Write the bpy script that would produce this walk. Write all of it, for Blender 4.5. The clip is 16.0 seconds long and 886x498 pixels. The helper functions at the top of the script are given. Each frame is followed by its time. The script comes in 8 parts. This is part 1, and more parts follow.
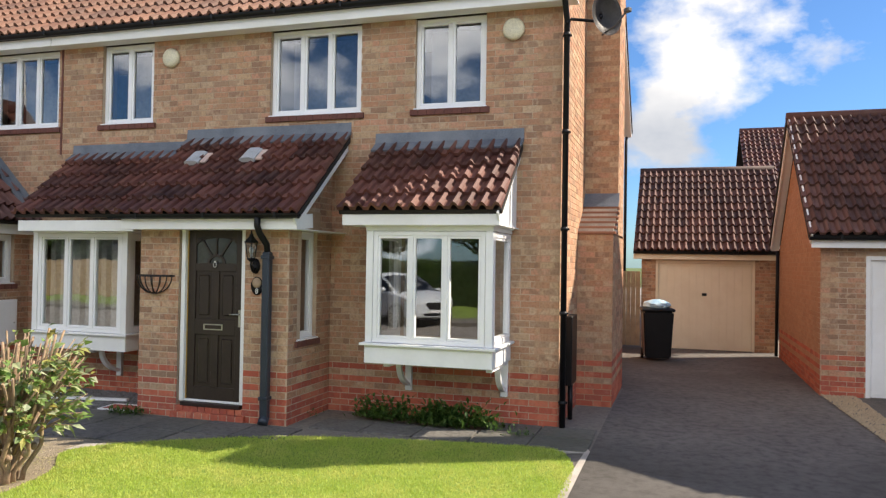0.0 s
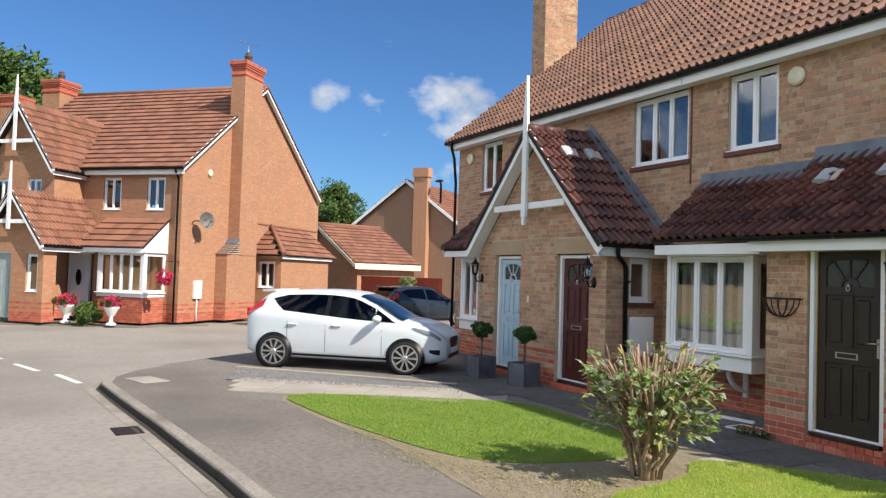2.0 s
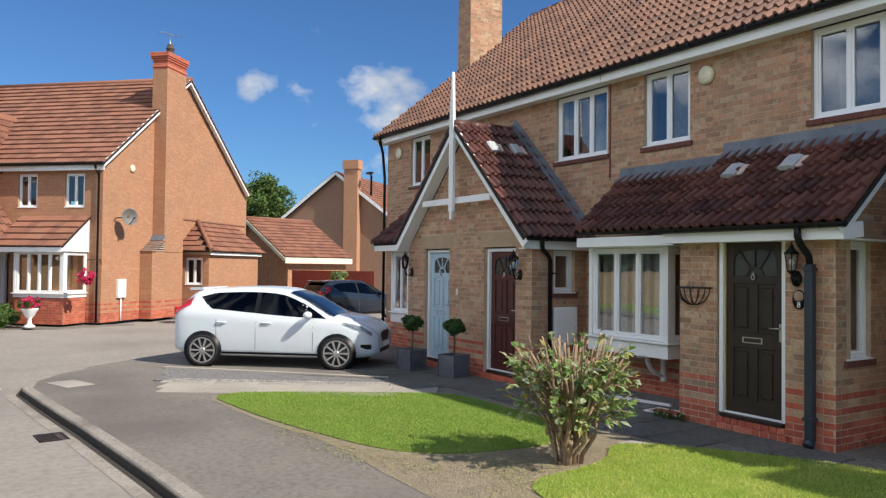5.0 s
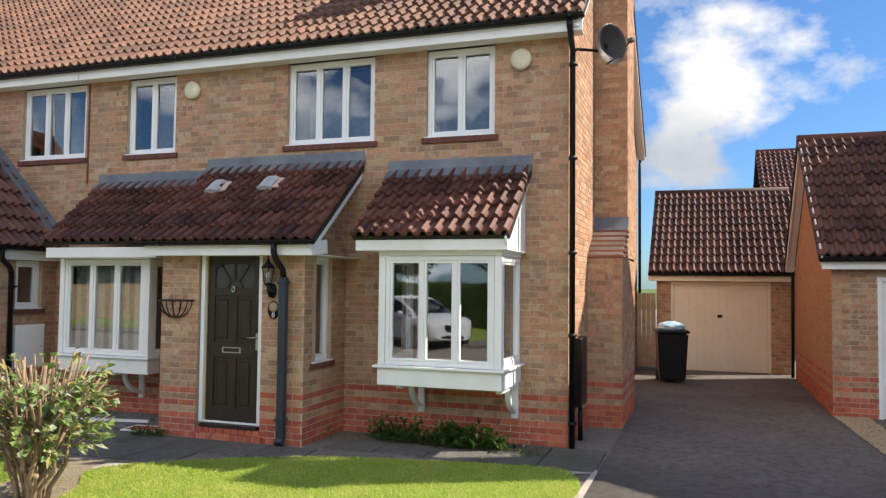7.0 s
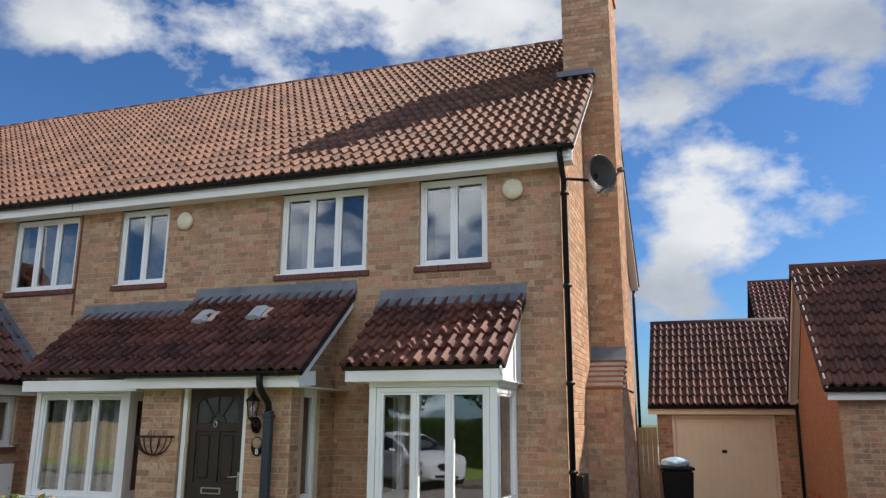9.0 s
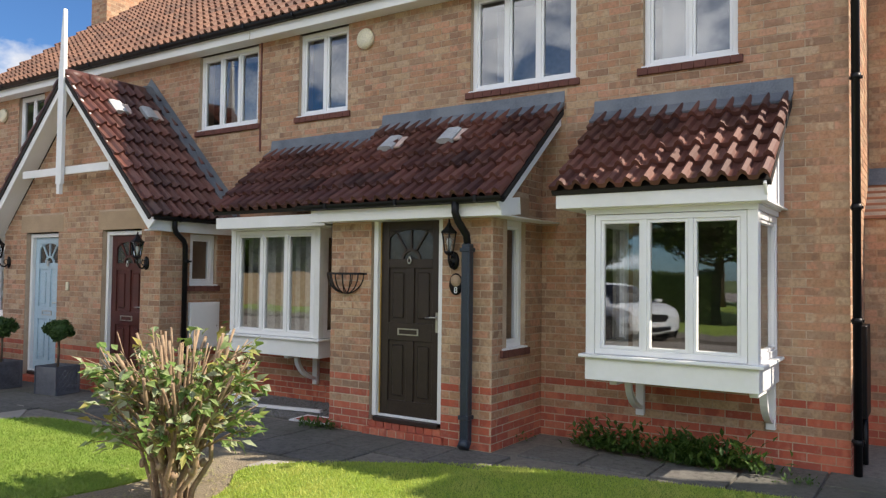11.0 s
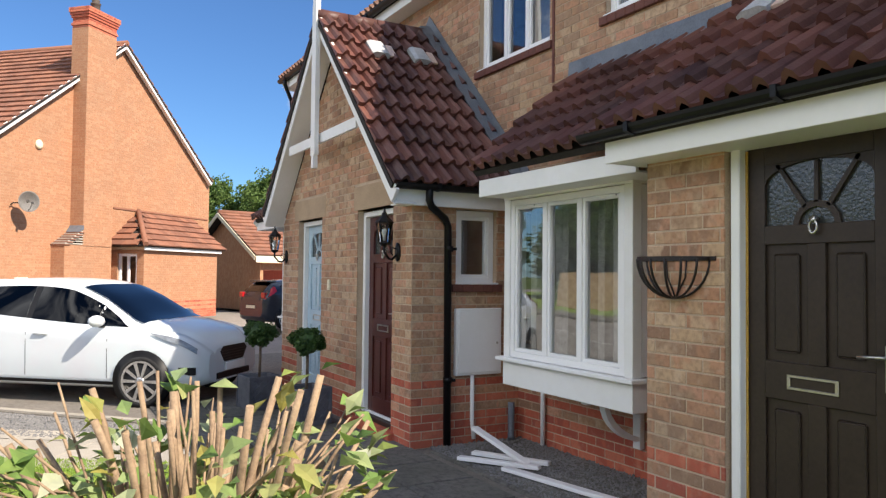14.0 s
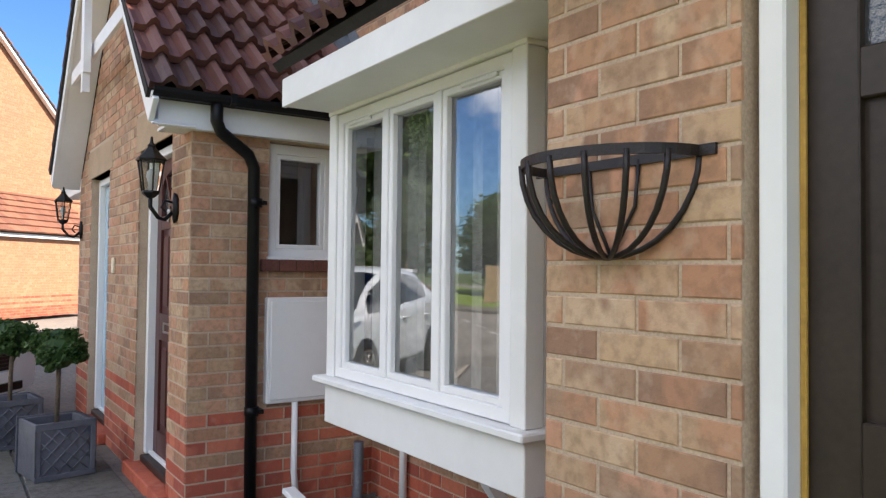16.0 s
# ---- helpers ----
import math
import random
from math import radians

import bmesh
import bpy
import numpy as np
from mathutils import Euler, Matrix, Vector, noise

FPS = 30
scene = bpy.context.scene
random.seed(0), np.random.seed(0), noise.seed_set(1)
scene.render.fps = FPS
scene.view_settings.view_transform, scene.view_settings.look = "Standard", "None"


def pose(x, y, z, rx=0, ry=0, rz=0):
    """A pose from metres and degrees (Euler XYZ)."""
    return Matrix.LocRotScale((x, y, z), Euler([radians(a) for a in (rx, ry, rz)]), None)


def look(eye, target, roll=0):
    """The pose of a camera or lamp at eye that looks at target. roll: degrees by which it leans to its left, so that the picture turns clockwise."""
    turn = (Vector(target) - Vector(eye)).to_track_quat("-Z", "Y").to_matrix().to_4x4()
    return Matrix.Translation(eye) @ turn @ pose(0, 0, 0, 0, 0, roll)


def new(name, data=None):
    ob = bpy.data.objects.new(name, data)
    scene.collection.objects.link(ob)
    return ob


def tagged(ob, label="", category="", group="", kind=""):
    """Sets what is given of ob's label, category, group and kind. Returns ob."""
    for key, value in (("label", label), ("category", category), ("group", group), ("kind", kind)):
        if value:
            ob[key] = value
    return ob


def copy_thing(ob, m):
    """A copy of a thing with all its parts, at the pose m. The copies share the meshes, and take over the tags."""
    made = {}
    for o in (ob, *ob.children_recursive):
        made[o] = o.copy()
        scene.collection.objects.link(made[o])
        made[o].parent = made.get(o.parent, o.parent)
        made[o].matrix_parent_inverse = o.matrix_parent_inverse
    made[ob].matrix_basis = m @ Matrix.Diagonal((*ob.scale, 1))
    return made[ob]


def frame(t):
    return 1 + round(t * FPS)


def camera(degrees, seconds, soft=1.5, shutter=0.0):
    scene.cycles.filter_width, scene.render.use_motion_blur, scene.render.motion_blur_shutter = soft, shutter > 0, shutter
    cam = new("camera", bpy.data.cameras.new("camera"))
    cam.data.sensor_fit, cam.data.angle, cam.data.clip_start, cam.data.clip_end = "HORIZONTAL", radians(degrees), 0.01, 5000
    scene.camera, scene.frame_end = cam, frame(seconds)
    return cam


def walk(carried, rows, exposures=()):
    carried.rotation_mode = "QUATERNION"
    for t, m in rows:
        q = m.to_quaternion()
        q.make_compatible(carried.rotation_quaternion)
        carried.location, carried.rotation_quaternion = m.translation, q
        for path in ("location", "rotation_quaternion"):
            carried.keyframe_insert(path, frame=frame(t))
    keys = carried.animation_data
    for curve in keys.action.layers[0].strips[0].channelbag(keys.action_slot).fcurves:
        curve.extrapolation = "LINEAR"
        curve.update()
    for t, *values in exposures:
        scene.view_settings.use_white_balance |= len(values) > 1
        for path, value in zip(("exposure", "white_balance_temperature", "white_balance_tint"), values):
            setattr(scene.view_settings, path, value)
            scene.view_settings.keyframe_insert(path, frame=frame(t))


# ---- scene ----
cam = camera(61.0, 16.0, soft=1.3)
PATH = [
    (0, (1.314, -8.531, 1.857), (0.709, -6.625, 1.892), 0.9),
    (0.5, (1.273, -8.454, 1.83), (0.307, -6.704, 1.882), 1.2),
    (1, (1.308, -8.470, 1.821), (0.006, -6.954, 1.884), 1.5),
    (1.5, (1.326, -8.519, 1.796), (-0.253, -7.294, 1.857), 1.9),
    (2, (1.32, -8.584, 1.794), (-0.455, -7.666, 1.863), 1.8),
    (2.5, (1.312, -8.639, 1.786), (-0.546, -7.903, 1.842), 1.8),
    (3, (1.341, -8.64, 1.73), (-0.545, -7.978, 1.79), 1.8),
    (5.3, (1.547, -8.621, 1.869), (-0.026, -7.386, 1.914), 0.7),
    (5.5, (1.584, -8.66, 1.863), (0.11, -7.309, 1.907), 0.8),
    (6, (1.642, -8.743, 1.878), (0.451, -7.137, 1.915), 0.8),
    (6.5, (1.551, -8.752, 1.885), (0.688, -6.948, 1.913), 0.8),
    (7, (1.498, -8.712, 1.878), (0.84, -6.826, 1.971), 0.6),
    (7.5, (1.464, -8.684, 1.869), (0.846, -6.818, 2.241), 0.6),
    (8, (1.467, -8.687, 1.856), (0.862, -6.874, 2.447), 0.5),
    (8.2, (1.466, -8.671, 1.865), (0.859, -6.864, 2.469), 0.7),
    (10.3, (1.026, -7.893, 1.732), (0.282, -6.038, 1.804), 0.8),
    (10.5, (0.867, -7.729, 1.712), (0.052, -5.904, 1.783), 0.9),
    (11, (0.609, -7.181, 1.639), (-0.488, -5.51, 1.709), 0.7),
    (11.5, (0.296, -6.679, 1.577), (-1.06, -5.211, 1.657), 0.9),
    (12, (-0.015, -6.195, 1.609), (-1.579, -4.95, 1.685), 0.7),
    (12.5, (-0.357, -5.639, 1.648), (-2.043, -4.566, 1.724), 0.6),
    (13, (-0.779, -5.12, 1.668), (-2.51, -4.121, 1.742), 0.6),
    (13.5, (-1.215, -4.59, 1.595), (-2.96, -3.616, 1.666), 0.5),
    (14, (-1.667, -4.125, 1.548), (-3.419, -3.162, 1.616), 0.6),
    (14.5, (-2.18, -3.64, 1.468), (-3.929, -2.67, 1.532), 0.7),
    (15, (-2.651, -3.189, 1.452), (-4.385, -2.193, 1.509), 0.7),
    (15.5, (-3.076, -2.733, 1.452), (-4.774, -1.677, 1.499), 0.5),
    (16, (-3.456, -2.297, 1.402), (-5.115, -1.181, 1.461), 0.6),
]
walk(cam, [(t, look(eye, target, roll)) for t, eye, target, roll in PATH], exposures=[
    (0, 1.02, 6950, 12), (1.5, 0.78, 6650, 11), (3, 0.48, 6350, 9), (5.5, 0.50, 6500, 10), (7, 0.92, 6800, 11), (7.5, 0.88, 6600, 10), (8.2, 0.44, 6250, 9),
    (10.3, 0.88, 6850, 12), (12.5, 0.84, 6750, 12), (14, 0.95, 6800, 12), (16, 1.42, 6750, 14)])

# ---- light ----
SUN_DIR = Vector((0.86, 0.43, 0.84)).normalized()
sun = new("sun", bpy.data.lights.new("sun", "SUN"))
sun.data.energy, sun.data.angle, sun.data.color = 4.6, radians(0.5), (1.0, 0.92, 0.80)
sun.rotation_euler = SUN_DIR.to_track_quat("Z", "Y").to_euler()


def build_world():
    world = bpy.data.worlds.new("sky")
    scene.world = world
    world.use_nodes = True
    nt = world.node_tree
    nt.nodes.clear()
    out = nt.nodes.new("ShaderNodeOutputWorld")
    back = nt.nodes.new("ShaderNodeBackground")
    sky = nt.nodes.new("ShaderNodeTexSky")
    sky.sky_type, sky.sun_disc = "NISHITA", False
    sky.sun_elevation = math.asin(SUN_DIR.z)
    sky.sun_rotation = math.atan2(SUN_DIR.x, SUN_DIR.y)
    sky.air_density, sky.dust_density, sky.ozone_density = 1.0, 0.4, 3.0
    coord = nt.nodes.new("ShaderNodeTexCoord")

    def math_node(op, a, b=None, c=None, clamp=False):
        n = nt.nodes.new("ShaderNodeMath")
        n.operation, n.use_clamp = op, clamp
        for i, v in enumerate((a, b, c)):
            if v is None:
                continue
            if isinstance(v, (int, float)):
                n.inputs[i].default_value = v
            else:
                nt.links.new(v, n.inputs[i])
        return n.outputs[0]

    big = nt.nodes.new("ShaderNodeTexNoise")
    big.inputs["Scale"].default_value, big.inputs["Detail"].default_value = 7.5, 9.0
    big.inputs["Roughness"].default_value = 0.56
    fine = nt.nodes.new("ShaderNodeTexNoise")
    fine.inputs["Scale"].default_value, fine.inputs["Detail"].default_value = 3.0, 6.0
    sep = nt.nodes.new("ShaderNodeSeparateXYZ")
    nt.links.new(coord.outputs["Generated"], sep.inputs[0])
    stretch = nt.nodes.new("ShaderNodeMapping")
    stretch.inputs["Scale"].default_value = (1.0, 1.0, 1.6)
    nt.links.new(coord.outputs["Generated"], stretch.inputs["Vector"])
    nt.links.new(stretch.outputs[0], big.inputs["Vector"])
    nt.links.new(stretch.outputs[0], fine.inputs["Vector"])
    total = None
    for (dx, dy, dz), tight, weight in CLOUDS:
        d = Vector((dx, dy, dz)).normalized()
        dot = nt.nodes.new("ShaderNodeVectorMath")
        dot.operation = "DOT_PRODUCT"
        nt.links.new(coord.outputs["Generated"], dot.inputs[0])
        dot.inputs[1].default_value = d
        fall = math_node("MULTIPLY", math_node("SUBTRACT", dot.outputs["Value"], 1.0), tight)
        blob = math_node("MULTIPLY", math_node("EXPONENT", fall), weight)
        total = blob if total is None else math_node("MAXIMUM", total, blob)
    shape = math_node("ADD", total, math_node("MULTIPLY", math_node("SUBTRACT", big.outputs["Fac"], 0.5), 3.0))
    cover = math_node("MULTIPLY", math_node("SUBTRACT", shape, 0.47), 2.0, clamp=True)
    cover = math_node("MULTIPLY", cover, math_node("GREATER_THAN", total, 0.04))
    colour = nt.nodes.new("ShaderNodeMixRGB")
    colour.inputs[1].default_value, colour.inputs[2].default_value = (2.3, 2.6, 3.1, 1), (4.9, 5.0, 5.1, 1)
    nt.links.new(math_node("MULTIPLY", math_node("SUBTRACT", fine.outputs["Fac"], 0.36), 4.5, clamp=True), colour.inputs[0])
    blue = nt.nodes.new("ShaderNodeMixRGB")
    blue.blend_type, blue.inputs[0].default_value = "MULTIPLY", 1.0
    nt.links.new(sky.outputs[0], blue.inputs[1])
    blue.inputs[2].default_value = SKY_TINT
    # clouds away from the sun are front-lit; boosted here to fill the shaded house front
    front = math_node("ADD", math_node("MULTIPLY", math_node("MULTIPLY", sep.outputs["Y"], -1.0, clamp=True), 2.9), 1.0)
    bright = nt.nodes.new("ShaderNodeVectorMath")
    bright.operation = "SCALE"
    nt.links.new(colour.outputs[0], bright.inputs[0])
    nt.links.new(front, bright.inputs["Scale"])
    mix = nt.nodes.new("ShaderNodeMixRGB")
    nt.links.new(cover, mix.inputs[0])
    nt.links.new(blue.outputs[0], mix.inputs[1])
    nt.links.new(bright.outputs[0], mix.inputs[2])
    nt.links.new(mix.outputs[0], back.inputs["Color"])
    back.inputs["Strength"].default_value = 0.112
    nt.links.new(back.outputs[0], out.inputs["Surface"])


SKY_TINT = (0.34, 0.53, 0.74, 1.0)
# direction, tightness and weight of the cloud masses
CLOUDS = [
    ((-0.659, 0.593, 0.462), 230.0, 0.92),
    ((-0.456, 0.721, 0.523), 130.0, 1.05),
    ((-0.324, 0.773, 0.545), 90.0, 1.18),
    ((-0.206, 0.831, 0.517), 90.0, 1.18),
    ((-0.434, 0.779, 0.453), 260.0, 0.85),
    ((0.002, 0.86, 0.511), 130.0, 1.08),
    ((0.10, 0.88, 0.46), 150.0, 1.08),
    ((0.20, 0.877, 0.443), 170.0, 1.0),
    ((-0.018, 0.927, 0.375), 260.0, 0.85),
    ((0.035, 0.963, 0.262), 140.0, 1.12),
    ((-0.017, 0.989, 0.147), 260.0, 0.80),
    ((-0.858, 0.47, 0.208), 300.0, 0.92),
    ((-0.905, 0.375, 0.20), 1500.0, 0.66),
    ((-0.929, 0.297, 0.219), 2500.0, 0.66),
    # out-of-view clouds behind the walker, added as fill light for the shaded walls
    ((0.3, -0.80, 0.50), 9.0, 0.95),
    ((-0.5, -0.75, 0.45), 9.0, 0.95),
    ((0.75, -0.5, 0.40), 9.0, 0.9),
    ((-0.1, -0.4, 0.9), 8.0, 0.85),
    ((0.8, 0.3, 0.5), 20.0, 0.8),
]
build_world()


# ---- materials ----
def node_mat(name, rough=0.6, metal=0.0, spec=0.5):
    m = bpy.data.materials.new(name)
    m.use_nodes = True
    nt = m.node_tree
    b = nt.nodes["Principled BSDF"]
    b.inputs["Roughness"].default_value = rough
    b.inputs["Metallic"].default_value = metal
    b.inputs["Specular IOR Level"].default_value = spec
    return m, nt, b


def ramp(nt, fac, stops, interp="LINEAR"):
    r = nt.nodes.new("ShaderNodeValToRGB")
    r.color_ramp.interpolation = interp
    el = r.color_ramp.elements
    while len(el) < len(stops):
        el.new(0.5)
    for e, (p, c) in zip(el, stops):
        e.position, e.color = p, (*c, 1)
    nt.links.new(fac, r.inputs[0])
    return r.outputs[0]


def noise_tex(nt, scale, detail=4.0, rough=0.55, stretch=None, obj=True):
    n = nt.nodes.new("ShaderNodeTexNoise")
    n.inputs["Scale"].default_value, n.inputs["Detail"].default_value, n.inputs["Roughness"].default_value = scale, detail, rough
    c = nt.nodes.new("ShaderNodeTexCoord") if obj else nt.nodes.new("ShaderNodeNewGeometry")
    src = c.outputs["Object"] if obj else c.outputs["Position"]
    if stretch:
        mp = nt.nodes.new("ShaderNodeMapping")
        mp.inputs["Scale"].default_value = stretch
        nt.links.new(src, mp.inputs["Vector"])
        src = mp.outputs[0]
    nt.links.new(src, n.inputs["Vector"])
    return n.outputs["Fac"]


def mixc(nt, fac, a, b, mode="MIX"):
    n = nt.nodes.new("ShaderNodeMixRGB")
    n.blend_type = mode
    for i, v in ((0, fac), (1, a), (2, b)):
        if isinstance(v, (int, float)):
            n.inputs[i].default_value = v
        elif isinstance(v, tuple):
            n.inputs[i].default_value = (*v, 1)
        else:
            nt.links.new(v, n.inputs[i])
    return n.outputs[0]


def bump(nt, b, height, strength=0.3, dist=0.01):
    n = nt.nodes.new("ShaderNodeBump")
    n.inputs["Strength"].default_value, n.inputs["Distance"].default_value = strength, dist
    nt.links.new(height, n.inputs["Height"])
    nt.links.new(n.outputs[0], b.inputs["Normal"])


def rand(nt):
    o, g = nt.nodes.new("ShaderNodeObjectInfo"), nt.nodes.new("ShaderNodeNewGeometry")
    a, f = nt.nodes.new("ShaderNodeMath"), nt.nodes.new("ShaderNodeMath")
    a.operation, f.operation = "ADD", "FRACT"
    nt.links.new(o.outputs["Random"], a.inputs[0])
    nt.links.new(g.outputs["Random Per Island"], a.inputs[1])
    nt.links.new(a.outputs[0], f.inputs[0])
    return f.outputs[0]


def grained(name, base, dark, scale=8.0, fine=90.0, rough=0.7, bump_s=0.2, stain=None, spec=0.4, metal=0.0, dist=0.004, speck=0.35, mid=0.0):
    """Two scales of variation about a base colour, with a fine relief."""
    m, nt, b = node_mat(name, rough, metal, spec)
    n1, n2 = noise_tex(nt, scale, 5, obj=False), noise_tex(nt, fine, 3, obj=False)
    c = ramp(nt, n1, [(0.32, dark), (0.62, base)])
    c = mixc(nt, speck, c, ramp(nt, n2, [(0.3, tuple(0.55 * v for v in base)), (0.7, tuple(min(1, 1.35 * v) for v in base))]))
    if mid:
        c = mixc(nt, mid, c, ramp(nt, noise_tex(nt, scale * 9, 5, 0.7, obj=False), [(0.36, tuple(0.5 * v for v in dark)), (0.52, base), (0.68, tuple(min(1, 1.3 * v) for v in base))]))
    if stain:
        c = mixc(nt, ramp(nt, noise_tex(nt, scale * 0.22, 4, obj=False), [(0.48, (0, 0, 0)), (0.66, (0.7, 0.7, 0.7))]), c, stain)
    nt.links.new(c, b.inputs["Base Color"])
    if bump_s:
        bump(nt, b, n2, bump_s, dist)
    return m


def brick_mat(name, colours, grime=1.0):
    m, nt, b = node_mat(name, 0.85, 0.0, 0.25)
    stops = [(i / len(colours), c) for i, c in enumerate(colours)]
    pick = rand(nt)
    other = nt.nodes.new("ShaderNodeMath")
    other.operation, other.inputs[1].default_value = "MULTIPLY", 7.31
    nt.links.new(pick, other.inputs[0])
    wrap = nt.nodes.new("ShaderNodeMath")
    wrap.operation = "FRACT"
    nt.links.new(other.outputs[0], wrap.inputs[0])
    c = ramp(nt, pick, stops, "CONSTANT")
    # each brick fires in two tones, with a soft border between them
    second = ramp(nt, wrap.outputs[0], [(i / len(colours), v) for i, v in enumerate(reversed(colours))], "CONSTANT")
    c = mixc(nt, ramp(nt, noise_tex(nt, 7.5, 2, 0.5, (1.0, 1.0, 0.6), obj=False), [(0.47, (0, 0, 0)), (0.55, (0.8, 0.8, 0.8))]), c, second)
    n1, n2, n3 = noise_tex(nt, 34, 4, obj=False), noise_tex(nt, 160, 3, obj=False), noise_tex(nt, 0.9, 4, obj=False)
    c = mixc(nt, ramp(nt, n1, [(0.34, (0.42 * grime, 0.42 * grime, 0.42 * grime)), (0.56, (0, 0, 0))]), c, (0.20, 0.115, 0.07))
    c = mixc(nt, ramp(nt, noise_tex(nt, 15.0, 3, 0.6, obj=False), [(0.54, (0, 0, 0)), (0.68, (0.28 * grime, 0.28 * grime, 0.28 * grime))]), c, (0.60, 0.45, 0.33))
    c = mixc(nt, ramp(nt, n3, [(0.4, (0, 0, 0)), (0.7, (0.3 * grime, 0.3 * grime, 0.3 * grime))]), c, (0.20, 0.15, 0.11))
    c = mixc(nt, ramp(nt, n2, [(0.62, (0, 0, 0)), (0.78, (0.35 * grime, 0.35 * grime, 0.35 * grime))]), c, (0.36, 0.27, 0.18))
    nt.links.new(c, b.inputs["Base Color"])
    bump(nt, b, mixc(nt, 0.5, n1, n2), 0.5, 0.004)
    return m


def tile_mat(name, colours, lichen=(0.30, 0.20, 0.15), rough=0.6):
    m, nt, b = node_mat(name, rough, 0.0, 0.4)
    c = ramp(nt, rand(nt), [(i / len(colours), v) for i, v in enumerate(colours)], "LINEAR")
    n1, n2 = noise_tex(nt, 5, 5, obj=False), noise_tex(nt, 70, 4, obj=False)
    c = mixc(nt, ramp(nt, n1, [(0.45, (0, 0, 0)), (0.75, (0.55, 0.55, 0.55))]), c, lichen)
    c = mixc(nt, ramp(nt, n2, [(0.56, (0, 0, 0)), (0.74, (0.4, 0.4, 0.4))]), c, tuple(0.45 * v for v in lichen))
    nt.links.new(c, b.inputs["Base Color"])
    bump(nt, b, n2, 0.35, 0.004)
    return m


def glass_mat(name, tint=(0.02, 0.025, 0.03), blend=0.55):
    """Window glass: clear, with a mirror-like surface."""
    m = bpy.data.materials.new(name)
    m.use_nodes = True
    nt = m.node_tree
    nt.nodes.clear()
    out, mix = nt.nodes.new("ShaderNodeOutputMaterial"), nt.nodes.new("ShaderNodeMixShader")
    tr, gl, fr = nt.nodes.new("ShaderNodeBsdfTransparent"), nt.nodes.new("ShaderNodeBsdfGlossy"), nt.nodes.new("ShaderNodeFresnel")
    tr.inputs["Color"].default_value = (*tint, 1)
    gl.inputs["Roughness"].default_value, gl.inputs["Color"].default_value = 0.015, (0.95, 0.97, 1.0, 1)
    fr.inputs["IOR"].default_value = blend
    ns = noise_tex(nt, 1.6, 2, obj=False)
    bp = nt.nodes.new("ShaderNodeBump")
    bp.inputs["Strength"].default_value, bp.inputs["Distance"].default_value = 0.08, 0.02
    nt.links.new(ns, bp.inputs["Height"])
    nt.links.new(bp.outputs[0], gl.inputs["Normal"])
    nt.links.new(fr.outputs[0], mix.inputs[0])
    nt.links.new(tr.outputs[0], mix.inputs[1])
    nt.links.new(gl.outputs[0], mix.inputs[2])
    nt.links.new(mix.outputs[0], out.inputs["Surface"])
    return m


BUFF = brick_mat("buff_brick", [(0.51, 0.276, 0.160), (0.44, 0.252, 0.145), (0.52, 0.350, 0.210), (0.31, 0.180, 0.115), (0.57, 0.295, 0.185), (0.45, 0.233, 0.136), (0.56, 0.390, 0.250), (0.38, 0.240, 0.152)])
RED = brick_mat("red_brick", [(0.52, 0.125, 0.070), (0.43, 0.095, 0.056), (0.56, 0.165, 0.095), (0.38, 0.088, 0.058)], 0.5)
ORANGE = brick_mat("orange_brick", [(0.46, 0.230, 0.127), (0.42, 0.205, 0.112), (0.48, 0.255, 0.145), (0.44, 0.212, 0.118)], 0.6)
MORTAR = grained("mortar", (0.53, 0.405, 0.29), (0.36, 0.26, 0.18), 4, 140, 0.95, 0.3)
MORTAR2 = grained("warm_mortar", (0.45, 0.275, 0.17), (0.37, 0.22, 0.14), 4, 140, 0.95, 0.4)
DARKTILE = tile_mat("dark_roof_tile", [(0.072, 0.026, 0.021), (0.118, 0.042, 0.031), (0.048, 0.020, 0.017), (0.155, 0.058, 0.042)], (0.17, 0.088, 0.066), 0.5)
MAINTILE = tile_mat("brown_roof_tile", [(0.135, 0.064, 0.043), (0.175, 0.083, 0.054), (0.10, 0.050, 0.036), (0.205, 0.100, 0.064)], (0.18, 0.115, 0.082), 0.7)
GARTILE = tile_mat("dark_brown_roof_tile", [(0.070, 0.032, 0.027), (0.105, 0.047, 0.036), (0.052, 0.025, 0.022), (0.135, 0.062, 0.048)], (0.16, 0.10, 0.08), 0.75)
REDTILE = tile_mat("red_roof_tile", [(0.25, 0.105, 0.064), (0.30, 0.13, 0.078), (0.20, 0.085, 0.054)], (0.26, 0.15, 0.105), 0.85)
WHITE = grained("white_paint", (0.84, 0.84, 0.83), (0.78, 0.78, 0.76), 2.5, 25, 0.45, 0.04, (0.72, 0.71, 0.66), speck=0.04)
UPVC = grained("white_plastic", (0.84, 0.84, 0.84), (0.80, 0.80, 0.79), 2.0, 25, 0.30, 0.0, speck=0.03)
BLACKP = grained("black_plastic", (0.007, 0.007, 0.008), (0.004, 0.004, 0.005), 6, 80, 0.42, 0.05, spec=0.25)
IRON = grained("black_iron", (0.025, 0.018, 0.016), (0.012, 0.010, 0.010), 30, 200, 0.45, 0.3)
LEAD = grained("lead", (0.145, 0.165, 0.195), (0.085, 0.10, 0.12), 5, 60, 0.5, 0.4, (0.21, 0.225, 0.24), metal=0.1)
STONE = grained("buff_stone", (0.42, 0.30, 0.19), (0.33, 0.235, 0.15), 5, 120, 0.9, 0.3)
SILLBRICK = grained("sill_brick", (0.16, 0.060, 0.045), (0.10, 0.040, 0.032), 9, 80, 0.8, 0.4)
